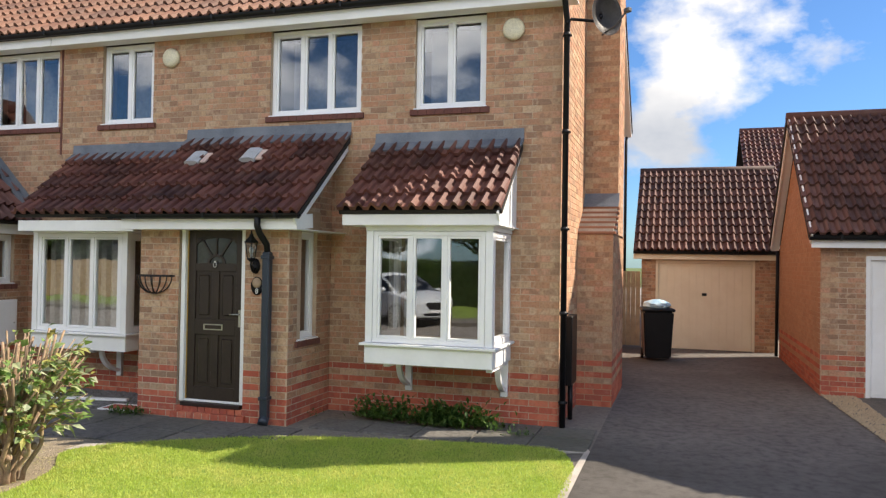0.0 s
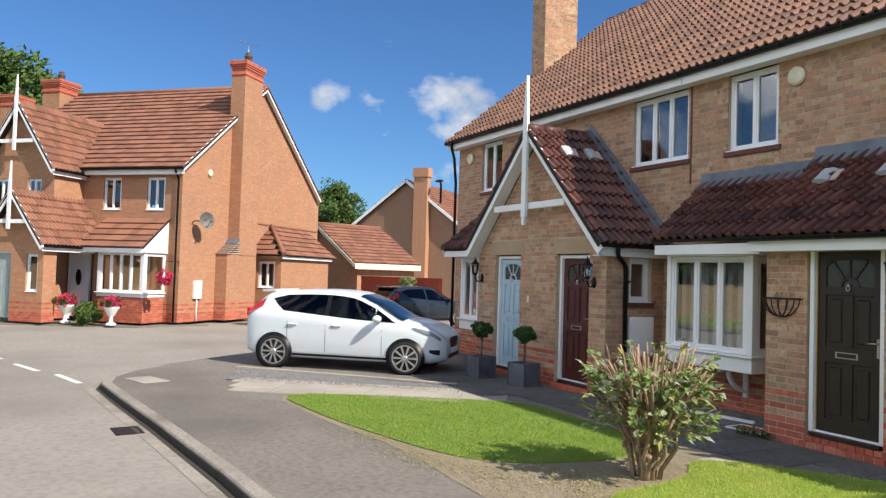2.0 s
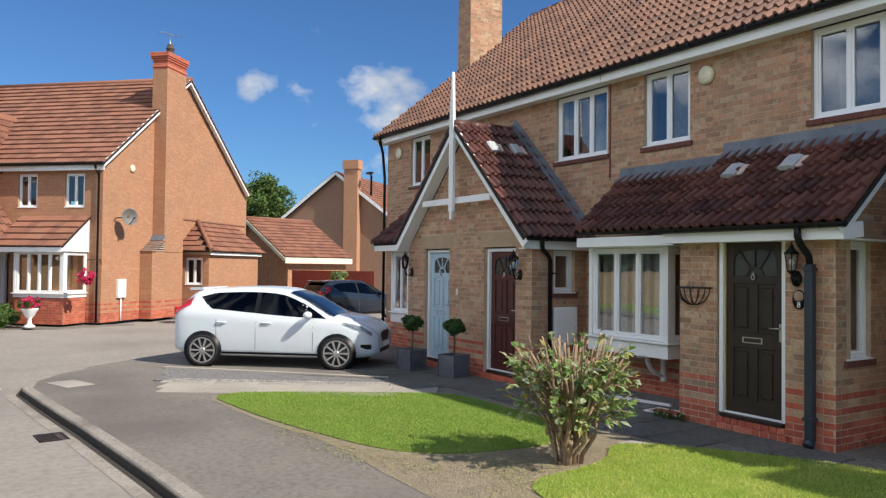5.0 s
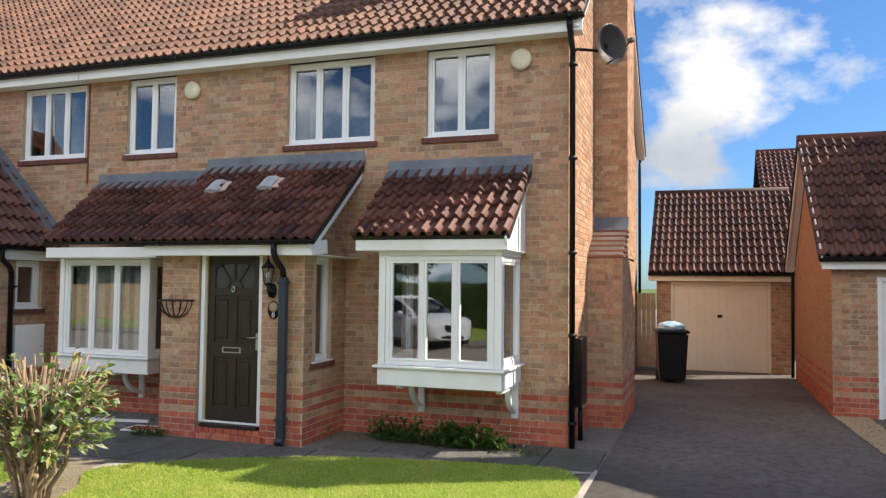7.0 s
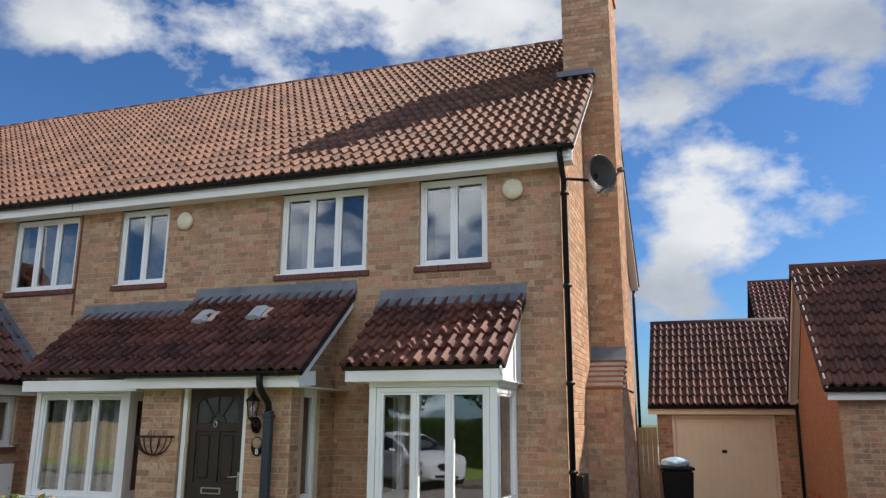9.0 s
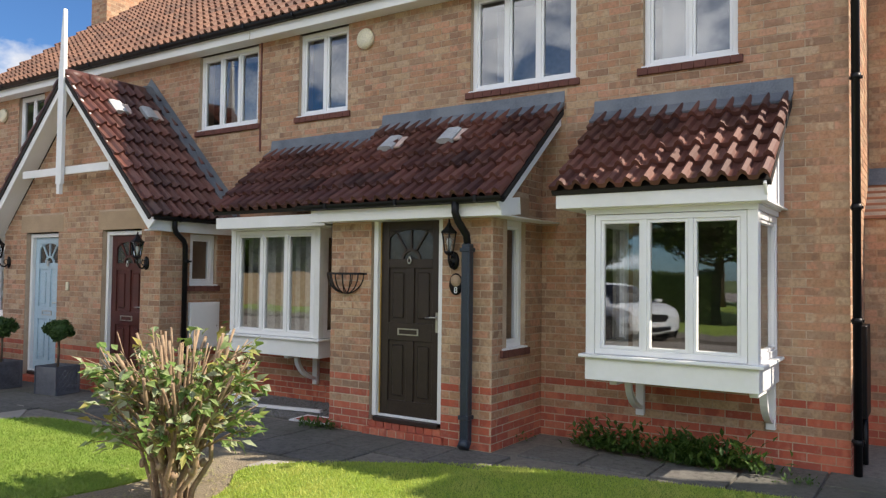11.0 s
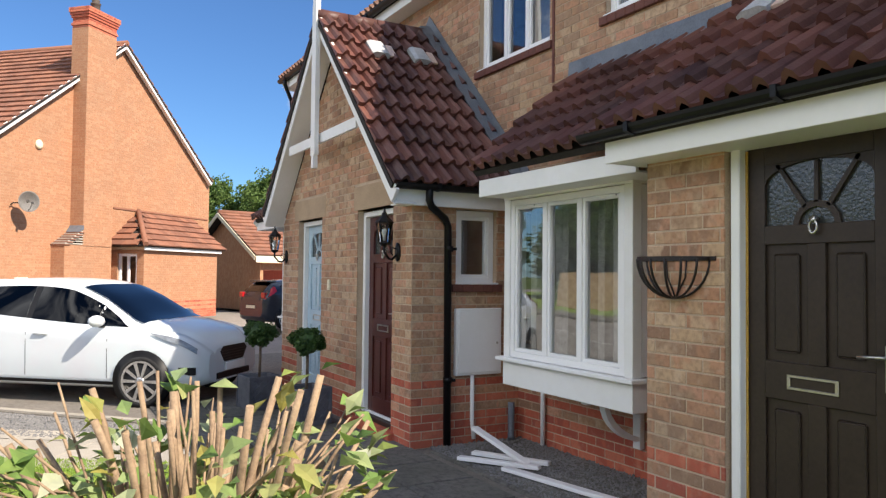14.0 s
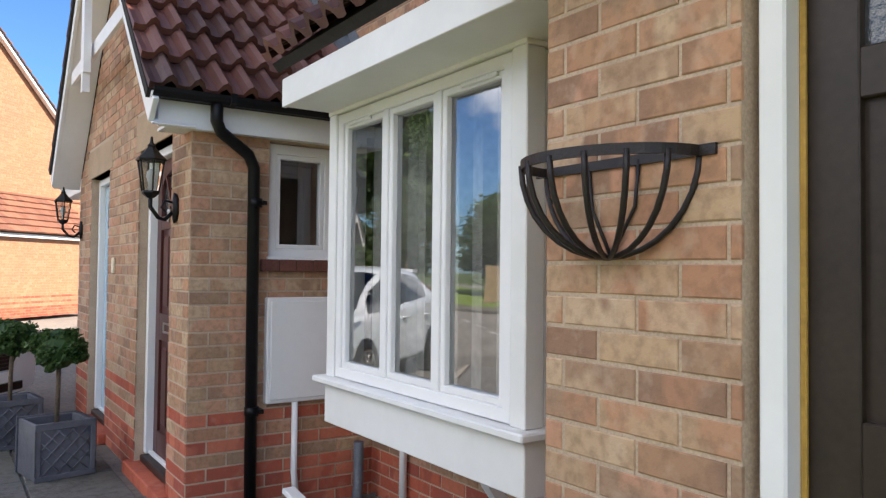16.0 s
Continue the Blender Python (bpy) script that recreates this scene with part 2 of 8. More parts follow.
GLASS = glass_mat("window_glass", (0.85, 0.88, 0.86), 2.7)
GLASS2 = glass_mat("upper_glass", (0.75, 0.78, 0.78), 2.15)
CARGLASS = glass_mat("car_glass", (0.02, 0.022, 0.024), 1.38)
BROWNDOOR = grained("brown_door_paint", (0.040, 0.028, 0.020), (0.027, 0.019, 0.014), 4, 50, 0.42, 0.06, spec=0.3)
REDDOOR = grained("oxblood_door_paint", (0.085, 0.022, 0.018), (0.05, 0.014, 0.012), 4, 60, 0.35, 0.08)
BLUEDOOR = grained("pale_blue_door_paint", (0.42, 0.55, 0.62), (0.36, 0.48, 0.55), 4, 50, 0.35, 0.05)
GREYDOOR = grained("grey_green_door_paint", (0.32, 0.38, 0.38), (0.27, 0.32, 0.32), 4, 50, 0.4, 0.05)
CREAM = grained("cream_door_paint", (0.82, 0.74, 0.56), (0.77, 0.68, 0.50), 3, 60, 0.5, 0.05, speck=0.06)
CHROME = grained("brushed_metal", (0.55, 0.54, 0.50), (0.40, 0.39, 0.36), 30, 200, 0.3, 0.1, metal=1.0)
ROADM = grained("worn_asphalt_road", (0.305, 0.275, 0.238), (0.25, 0.225, 0.195), 1.2, 170, 0.92, 0.7, (0.20, 0.18, 0.155), dist=0.006, mid=0.3)
PAVEM = grained("pavement_asphalt", (0.21, 0.188, 0.16), (0.15, 0.134, 0.115), 1.6, 150, 0.94, 0.8, (0.115, 0.10, 0.088), dist=0.006, mid=0.4)
DRIVEM = grained("drive_asphalt", (0.150, 0.137, 0.125), (0.070, 0.062, 0.055), 1.0, 150, 0.92, 0.8, (0.045, 0.040, 0.032), dist=0.006, mid=0.45)
KERBM = grained("kerb_concrete", (0.33, 0.295, 0.25), (0.20, 0.175, 0.145), 3, 110, 0.93, 0.5, (0.12, 0.105, 0.085), mid=0.4)
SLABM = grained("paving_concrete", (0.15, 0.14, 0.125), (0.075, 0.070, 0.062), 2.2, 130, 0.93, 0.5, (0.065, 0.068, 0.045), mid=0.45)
DIRTSHADE = grained("gutter_dirt_shade", (0.055, 0.046, 0.036), (0.028, 0.024, 0.018), 9, 90, 0.97, 0.9)
GRAVELM = grained("grey_gravel", (0.11, 0.108, 0.105), (0.05, 0.05, 0.05), 40, 160, 0.9, 1.0)
SOIL = grained("bark_and_soil", (0.31, 0.255, 0.175), (0.17, 0.135, 0.09), 5, 70, 0.97, 1.0, (0.30, 0.26, 0.15), dist=0.02, mid=0.4)
TURF = grained("turf", (0.27, 0.38, 0.06), (0.19, 0.30, 0.045), 2.5, 120, 0.95, 1.0, (0.20, 0.27, 0.04), dist=0.02)
FIELD = grained("distant_grass", (0.10, 0.14, 0.03), (0.07, 0.10, 0.02), 0.3, 4, 0.95, 0.3)
LINE = grained("road_paint", (0.72, 0.71, 0.67), (0.50, 0.49, 0.46), 12, 90, 0.8, 0.3)
CURTAIN = grained("net_curtain", (0.55, 0.54, 0.50), (0.40, 0.39, 0.36), 3, 20, 0.9, 0.1)
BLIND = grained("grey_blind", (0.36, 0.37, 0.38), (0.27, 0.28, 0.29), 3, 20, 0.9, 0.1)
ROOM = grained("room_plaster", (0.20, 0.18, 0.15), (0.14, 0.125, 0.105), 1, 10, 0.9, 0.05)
TIMBER = grained("weathered_timber", (0.42, 0.30, 0.18), (0.28, 0.19, 0.11), 9, 60, 0.8, 0.4)
REDFENCE = grained("red_fence_stain", (0.36, 0.075, 0.045), (0.26, 0.055, 0.035), 9, 60, 0.75, 0.3)
RUBBER = grained("tyre_rubber", (0.022, 0.022, 0.023), (0.014, 0.014, 0.014), 20, 120, 0.8, 0.3)
SACK = grained("blue_white_plastic", (0.50, 0.68, 0.80), (0.10, 0.34, 0.60), 9, 50, 0.35, 0.2)
CARWHITE = grained("white_car_paint", (0.64, 0.66, 0.69), (0.62, 0.70, 0.72), 2, 30, 0.16, 0.0, spec=0.6, speck=0.0)
CARDARK = grained("dark_car_paint", (0.020, 0.026, 0.038), (0.016, 0.020, 0.03), 2, 30, 0.18, 0.0, spec=0.6)
ALLOY = grained("alloy_wheel", (0.62, 0.61, 0.60), (0.45, 0.45, 0.45), 10, 80, 0.3, 0.05, metal=0.8)
REDLENS = grained("red_lens", (0.50, 0.012, 0.015), (0.34, 0.008, 0.01), 10, 60, 0.15, 0.1, spec=0.8)
CLEARLENS = grained("headlamp_lens", (0.21, 0.235, 0.27), (0.05, 0.06, 0.07), 12, 40, 0.12, 0.1, spec=0.8)
BARK = grained("bark", (0.16, 0.115, 0.075), (0.09, 0.065, 0.045), 9, 60, 0.95, 0.8, dist=0.02)
CANE = grained("cut_shrub_stem", (0.34, 0.24, 0.15), (0.16, 0.10, 0.065), 14, 90, 0.8, 0.4)
PLANTER = grained("pewter_planter", (0.105, 0.11, 0.125), (0.060, 0.063, 0.075), 9, 80, 0.6, 0.3, (0.17, 0.17, 0.18))


# ---- mesh helpers ----
def obj_from(name, bm, mat, parent=None, label="", kind=""):
    me = bpy.data.meshes.new(name)
    bm.normal_update()
    bm.to_mesh(me)
    bm.free()
    if mat:
        me.materials.append(mat)
    ob = new(name, me)
    ob.parent = parent
    return tagged(ob, label, kind=kind)


def part(name, bm, mat, parent, label=""):
    return obj_from(name, bm, mat, parent, label)


def raw(name, verts, faces, mat, parent=None, label="", kind=""):
    me = bpy.data.meshes.new(name)
    me.from_pydata(verts, [], faces)
    me.materials.append(mat)
    ob = new(name, me)
    ob.parent = parent
    return tagged(ob, label, kind=kind)


def thing(name, m, label, category, group="", kind=""):
    e = new(name)
    e.matrix_world = m
    return tagged(e, label, category, group, kind)


def box(bm, x0, x1, y0, y1, z0, z1, bevel=0.0):
    r = bmesh.ops.create_cube(bm, size=1)
    vs = r["verts"]
    for v in vs:
        v.co = Vector(((x0 + x1) / 2 + v.co.x * (x1 - x0), (y0 + y1) / 2 + v.co.y * (y1 - y0), (z0 + z1) / 2 + v.co.z * (z1 - z0)))
    if bevel:
        es = {e for v in vs for e in v.link_edges}
        bmesh.ops.bevel(bm, geom=list(es), offset=bevel, segments=1, affect="EDGES")
    return vs


def prism(bm, pts, depth):
    """A closed solid from a ring of points, pushed along depth."""
    a = [bm.verts.new(p) for p in pts]
    b = [bm.verts.new(Vector(p) + Vector(depth)) for p in pts]
    n = len(pts)
    fs = [bm.faces.new(a), bm.faces.new(b[::-1])]
    fs += [bm.faces.new((a[i], b[i], b[(i + 1) % n], a[(i + 1) % n])) for i in range(n)]
    bmesh.ops.recalc_face_normals(bm, faces=fs)


def tube(bm, pts, r, n=8, close=True, r1=None):
    pts = [Vector(p) for p in pts]
    rings = []
    side = None
    for i, p in enumerate(pts):
        d = (pts[min(i + 1, len(pts) - 1)] - pts[max(i - 1, 0)]).normalized()
        if side is None or abs(side.dot(d)) > 0.95:
            side = d.orthogonal().normalized()
        side = (side - d * side.dot(d)).normalized()
        up = d.cross(side)
        rr = r if r1 is None else r + (r1 - r) * i / (len(pts) - 1)
        rings.append([bm.verts.new(p + rr * (math.cos(a) * side + math.sin(a) * up)) for a in [2 * math.pi * k / n for k in range(n)]])
    for a, b in zip(rings, rings[1:]):
        for k in range(n):
            f = bm.faces.new((a[k], a[(k + 1) % n], b[(k + 1) % n], b[k]))
            f.smooth = True
    if close:
        bm.faces.new(rings[0][::-1]), bm.faces.new(rings[-1])


def lathe(bm, prof, centre, n=16, smooth=True, axis="z"):
    cx, cy, cz = centre
    rings = []
    for r, h in prof:
        ring = []
        for k in range(n):
            a = 2 * math.pi * k / n
            u, v = r * math.cos(a), r * math.sin(a)
            ring.append(bm.verts.new((cx + u, cy + v, cz + h) if axis == "z" else (cx + u, cy + h, cz + v)))
        rings.append(ring)
    fs = []
    for a, b in zip(rings, rings[1:]):
        for k in range(n):
            f = bm.faces.new((a[k], a[(k + 1) % n], b[(k + 1) % n], b[k]))
            f.smooth = smooth
            fs.append(f)
    fs += [bm.faces.new(rings[0][::-1]), bm.faces.new(rings[-1])]
    bmesh.ops.recalc_face_normals(bm, faces=fs)


def place(x, y, z=0.0, deg=0.0):
    return pose(x, y, z, 0, 0, deg)


# ---- brickwork ----
BW, BH, JO = 0.215, 0.065, 0.010
RED_COURSES = {0, 1, 2, 3, 5, 7}
BRICK_CACHE = {}
PENDING = []


def brick_mesh(w, h, mat):
    key = (round(w, 3), round(h, 3), mat.name)
    if key not in BRICK_CACHE:
        w, h, c = key[0], key[1], 0.003
        o = [(0, 0, 0), (w, 0, 0), (w, 0, h), (0, 0, h)]
        v = [(x, 0.008, z) for x, _, z in o] + [(x, c - 0.004, z) for x, _, z in o]
        v += [(min(max(x, c), w - c), -0.003, min(max(z, c), h - c)) for x, _, z in o]
        f = [(8, 9, 10, 11)] + [(a, (a + 1) % 4, 4 + (a + 1) % 4, 4 + a) for a in range(4)] + [(4 + a, 4 + (a + 1) % 4, 8 + (a + 1) % 4, 8 + a) for a in range(4)]
        me = bpy.data.meshes.new("brick")
        me.from_pydata(v, [], f)
        me.materials.append(mat)
        BRICK_CACHE[key] = me
    return BRICK_CACHE[key]


def lay_bricks(wall, u0, u1, z0, z1, holes=(), limits=None, red=True, face=None, near=None, count=300, mat=None, red_mat=None, shift=0.0):
    """Courses of stretcher bond over a wall's face, cut round its openings; limits(z) gives the ends of a sloping top."""
    mat, red_mat = mat or BUFF, red_mat or RED
    bricks = []
    k0 = int(math.floor(z0 / 0.075))
    for k in range(k0, int(math.ceil(z1 / 0.075))):
        za, zb = k * 0.075 + 0.005, k * 0.075 + 0.070
        za, zb = max(za, z0), min(zb, z1)
        if zb - za < 0.02:
            continue
        a, b = (u0, u1) if limits is None else limits((za + zb) / 2)
        a, b = max(a, u0), min(b, u1)
        if b - a < 0.05:
            continue
        spans = [(a, b)]
        for hx0, hx1, hz0, hz1 in holes:
            if za < hz1 - 0.01 and zb > hz0 + 0.01:
                nxt = []
                for s, e in spans:
                    if hx1 <= s or hx0 >= e:
                        nxt.append((s, e))
                    else:
                        if hx0 - s > 0.02:
                            nxt.append((s, hx0))
                        if e - hx1 > 0.02:
                            nxt.append((hx1, e))
                spans = nxt
        off = shift + (0.1125 if k % 2 else 0.0)
        i = int(math.floor((a - off) / 0.225))
        while off + i * 0.225 < b:
            s, e = off + i * 0.225 + 0.005, off + i * 0.225 + 0.220
            for p, q in spans:
                x0, x1 = max(s, p), min(e, q)
                if x1 - x0 > 0.02:
                    bricks.append((x0, x1, za, zb, red and k in RED_COURSES))
            i += 1
    if near is not None:
        bricks.sort(key=lambda q: (q[0] - near[0]) ** 2 + (q[2] - near[1]) ** 2)
        loose, bricks = bricks[:count], bricks[count:]
        PENDING.append((wall, loose, mat, red_mat))
    for flag, m in ((False, mat), (True, red_mat)):
        sel = [q for q in bricks if q[4] == flag]
        if not sel:
            continue
        verts, faces = [], []
        for x0, x1, za, zb, _ in sel:
            n = len(verts)
            y = -0.0015 - 0.0015 * ((x0 * 7.3 + za * 13.7) % 1)
            verts += [(x0, y, za), (x1, y, za), (x1, y, zb), (x0, y, zb), (x0, 0.008, za), (x1, 0.008, za), (x1, 0.008, zb), (x0, 0.008, zb)]
            faces += [(n, n + 1, n + 2, n + 3), (n, n + 4, n + 5, n + 1), (n + 1, n + 5, n + 6, n + 2), (n + 2, n + 6, n + 7, n + 3), (n + 3, n + 7, n + 4, n)]
        raw("brickwork", verts, faces, m, wall, kind="stuff")


def lay_pending():
    for wall, loose, mat, red_mat in PENDING:
        for x0, x1, za, zb, r in loose:
            b = new("brick", brick_mesh(x1 - x0, zb - za, red_mat if r else mat))
            b.parent = wall
            b.location = (x0, 0.0, za)


def wall(name, parent, m, u0, u1, z0, z1, holes=(), thick=0.28, mat=None, poly=None):
    """A wall in its own frame: x along it, y into it, face 1.5 mm behind the brick faces. Openings are cut through."""
    mat = mat or MORTAR
    bm = bmesh.new()
    f0 = 0.0015
    if poly:
        prism(bm, [(x, f0, z) for x, z in poly], (0, thick, 0))
    else:
        xs = sorted({u0, u1, *[v for h in holes for v in h[:2]]})
        zs = sorted({z0, z1, *[v for h in holes for v in h[2:]]})
        xs, zs = [x for x in xs if u0 <= x <= u1], [z for z in zs if z0 <= z <= z1]
        full = {(i, k) for i in range(len(xs) - 1) for k in range(len(zs) - 1)
                if not any(h[0] < (xs[i] + xs[i + 1]) / 2 < h[1] and h[2] < (zs[k] + zs[k + 1]) / 2 < h[3] for h in holes)}
        cache = {}

        def vert(i, j, k):
            if (i, j, k) not in cache:
                cache[i, j, k] = bm.verts.new((xs[i], f0 + thick * j, zs[k]))
            return cache[i, j, k]
        for i, k in full:
            bm.faces.new((vert(i, 0, k), vert(i + 1, 0, k), vert(i + 1, 0, k + 1), vert(i, 0, k + 1)))
            bm.faces.new((vert(i, 1, k + 1), vert(i + 1, 1, k + 1), vert(i + 1, 1, k), vert(i, 1, k)))
            for di, dk, a, b in ((-1, 0, (i, k + 1), (i, k)), (1, 0, (i + 1, k), (i + 1, k + 1)), (0, -1, (i, k), (i + 1, k)), (0, 1, (i + 1, k + 1), (i, k + 1))):
                if (i + di, k + dk) not in full:
                    bm.faces.new((vert(a[0], 0, a[1]), vert(b[0], 0, b[1]), vert(b[0], 1, b[1]), vert(a[0], 1, a[1])))
        bmesh.ops.recalc_face_normals(bm, faces=bm.faces)
    w = part(name, bm, mat, parent)
    w.matrix_local = m
    return w


def rot(x, y, deg, z=0.0):
    return pose(x, y, z, 0, 0, deg)


# ---- windows and doors ----
def ring_mesh(x0, x1, z0, z1, w, y0, y1, c=0.004):
    """A rectangular frame with a chamfered front, in one piece."""
    bm = bmesh.new()
    loops = []
    for o, y in ((0, y1), (0, y0 + c), (c, y0), (w - c, y0), (w, y0 + c), (w, y1)):
        loops.append([bm.verts.new(v) for v in ((x0 + o, y, z0 + o), (x1 - o, y, z0 + o), (x1 - o, y, z1 - o), (x0 + o, y, z1 - o))])
    for i in range(6):
        a, b = loops[i], loops[(i + 1) % 6]
        for k in range(4):
            bm.faces.new((a[k], a[(k + 1) % 4], b[(k + 1) % 4], b[k]))
    bmesh.ops.recalc_face_normals(bm, faces=bm.faces)
    return bm


def casement(parent, x0, x1, z0, z1, lights, y=0.05, fr=0.055, m=None, glass=None, sill=True, name="window", curtain=None, room=True):
    """A framed window in a wall's frame (x along, y inwards). lights: widths of the panes as fractions of the opening."""
    d, e = 0.07, 0.004
    a, b, c, t = x0 + e, x1 - e, z0 + e, z1 - e
    w = part(name, ring_mesh(a, b, c, t, fr, y, y + d), UPVC, parent)
    if m is not None:
        w.matrix_local = m
    tot = sum(lights)
    x = a + fr
    inner = (b - a - 2 * fr)
    panes = []
    for i, l in enumerate(lights):
        v = inner * l / tot
        if i:
            bm = bmesh.new()
            box(bm, x - 0.02, x + 0.02, y + 0.002, y + d, c + fr, t - fr, 0.003)
            part("mullion", bm, UPVC, w)
        p0, p1 = x + (0.02 if i else 0), x + v - (0.02 if i < len(lights) - 1 else 0)
        s = 0.028
        part("casement", ring_mesh(p0, p1, c + fr, t - fr, s, y + 0.010, y + d - 0.01), UPVC, w)
        panes.append((p0 + s, p1 - s, c + fr + s, t - fr - s))
        x += v
    for p in panes:
        bm = bmesh.new()
        box(bm, p[0], p[1], y + 0.035, y + 0.041, p[2], p[3])
        bm.normal_update()
        bmesh.ops.delete(bm, geom=[f for f in bm.faces if f.normal.y > 0.5], context="FACES_ONLY")
        g = part("pane", bm, glass or GLASS, w)
        g.visible_shadow = False
    if sill:
        bm = bmesh.new()
        box(bm, x0 - 0.01, x1 + 0.01, y - 0.075, y, z0 - 0.006, z0 + 0.016, 0.004)
        part("sill", bm, UPVC, w)
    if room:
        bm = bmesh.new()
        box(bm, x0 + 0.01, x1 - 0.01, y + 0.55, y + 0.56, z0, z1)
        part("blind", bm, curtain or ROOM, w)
    return w


def brick_sill(parent, x0, x1, z, y=0.0):
    bm = bmesh.new()
    n = max(2, round((x1 - x0 + 0.1) / 0.11))
    s = (x1 - x0 + 0.1) / n
    for i in range(n):
        box(bm, x0 - 0.05 + i * s, x0 - 0.05 + (i + 1) * s - 0.003, y - 0.035, y + 0.05, z - 0.07, z, 0.004)
    return part("brick_sill", bm, SILLBRICK, parent)


def panel_door(parent, x0, x1, z0, z1, y, mat, label, fan="sun", handle_side=1, frame_y=None, hardware=True):
    """A panelled front door with its frame; the top panel is a glazed fan."""
    fy = y - 0.03 if frame_y is None else frame_y
    bm = bmesh.new()
    f = 0.055
    box(bm, x0 - f, x0, fy, fy + 0.10, z0, z1 + f, 0.005)
    box(bm, x1, x1 + f, fy, fy + 0.10, z0, z1 + f, 0.005)
    box(bm, x0, x1, fy, fy + 0.10, z1, z1 + f, 0.005)
    frame_ob = part("door_frame", bm, WHITE, parent, "white painted door frame")
    bm = bmesh.new()
    w, h = x1 - x0, z1 - z0
    t = 0.044
    st = 0.105 * w / 0.76
    cx = (x0 + x1) / 2
    box(bm, x0 + 0.003, x0 + st, y, y + t, z0 + 0.003, z1 - 0.003, 0.003)
    box(bm, x1 - st, x1 - 0.003, y, y + t, z0 + 0.003, z1 - 0.003, 0.003)
    rows = [(z0 + 0.003, z0 + 0.17), (z0 + 0.78, z0 + 0.96), (z0 + 1.52, z0 + 1.61), (z1 - 0.09, z1 - 0.003)]
    for a, b in rows:
        box(bm, x0 + st, x1 - st, y, y + t, a, b, 0.003)
    box(bm, cx - 0.045, cx + 0.045, y, y + t, z0 + 0.17, z0 + 0.78, 0.003)
    box(bm, cx - 0.045, cx + 0.045, y, y + t, z0 + 0.96, z0 + 1.52, 0.003)
    for a, b in ((x0 + st, cx - 0.045), (cx + 0.045, x1 - st)):
        for c, d in ((z0 + 0.17, z0 + 0.78), (z0 + 0.96, z0 + 1.52)):
            box(bm, a, b, y + 0.018, y + 0.030, c, d)
            box(bm, a + 0.045, b - 0.045, y + 0.006, y + 0.02, c + 0.045, d - 0.045, 0.012)
    base, top = z0 + 1.61, z1 - 0.09
    n = 12
    hw = (x1 - x0) / 2 - st
    pts = []
    for k in range(n + 1):
        a = math.pi * k / n
        pts.append((cx + hw * math.cos(a), top - 0.10 + 0.10 * math.sin(a)))
    for (ax, az), (bx, bz) in zip(pts, pts[1:]):
        prism(bm, [(ax, y + 0.004, az), (bx, y + 0.004, bz), (bx, y + 0.004, top + 0.004), (ax, y + 0.004, top + 0.004)], (0, 0.036, 0))
    for a in (55, 90, 125):
        dx, dz = math.cos(radians(a)), math.sin(radians(a))
        r0, r1 = 0.10, (top - 0.005 - base) / dz
        p, q = Vector((cx + dx * r0, y + 0.004, base + dz * r0)), Vector((cx + dx * r1, y + 0.004, base + dz * r1))
        s = Vector((-dz, 0, dx)) * 0.012
        prism(bm, [p - s, q - s * 0.8, q + s * 0.8, p + s], (0, 0.036, 0))
    for k in range(8):
        a0, a1 = math.pi * k / 8, math.pi * (k + 1) / 8
        prism(bm, [(cx + 0.12 * math.cos(a0), y + 0.004, base + 0.11 * math.sin(a0)), (cx + 0.12 * math.cos(a1), y + 0.004, base + 0.11 * math.sin(a1)), (cx + 0.09 * math.cos(a1), y + 0.004, base + 0.08 * math.sin(a1)), (cx + 0.09 * math.cos(a0), y + 0.004, base + 0.08 * math.sin(a0))], (0, 0.036, 0))
    door = part("door", bm, mat, parent, label)
    bm = bmesh.new()
    box(bm, x0 + st, x1 - st, y + 0.020, y + 0.026, base, top)
    part("door_glass", bm, DOORGLASS, door)
    bm = bmesh.new()
    box(bm, x0 - 0.02, x1 + 0.02, fy - 0.03, y + 0.06, z0 - 0.05, z0 - 0.004, 0.006)
    part("threshold", bm, WOODSILL, door, "dark timber door sill")
    bm = bmesh.new()
    box(bm, x0 - 0.02, x1 + 0.02, y - 0.03, y - 0.001, z0 - 0.002, z0 + 0.022, 0.004)
    part("weather_bar", bm, UPVC, door, "pale metal weather bar")
    if hardware:
        bm = bmesh.new()
        lx, lz = cx - 0.02, z0 + 0.87
        box(bm, lx - 0.13, lx + 0.13, y - 0.008, y + 0.001, lz - 0.035, lz - 0.022, 0.002)
        box(bm, lx - 0.13, lx + 0.13, y - 0.008, y + 0.001, lz + 0.022, lz + 0.035, 0.002)
        box(bm, lx - 0.13, lx - 0.112, y - 0.008, y + 0.001, lz - 0.022, lz + 0.022, 0.002)
        box(bm, lx + 0.112, lx + 0.13, y - 0.008, y + 0.001, lz - 0.022, lz + 0.022, 0.002)
        part("letterbox", bm, CHROME, door, "pale metal letter plate")
        bm = bmesh.new()
        hx = x1 - 0.045 if handle_side > 0 else x0 + 0.045
        box(bm, hx - 0.016, hx + 0.016, y - 0.008, y + 0.001, z0 + 0.88, z0 + 1.08, 0.003)
        tube(bm, [(hx, y - 0.005, z0 + 1.03), (hx, y - 0.045, z0 + 1.03), (hx - handle_side * 0.11, y - 0.048, z0 + 1.025)], 0.009, 8)
        part("handle", bm, CHROME, door, "brushed metal lever handle")
        bm = bmesh.new()
        tube(bm, [(cx + 0.020 * math.sin(a), y - 0.02, z0 + 1.595 + 0.030 * math.cos(a)) for a in [2 * math.pi * k / 12 for k in range(13)]], 0.007, 6)
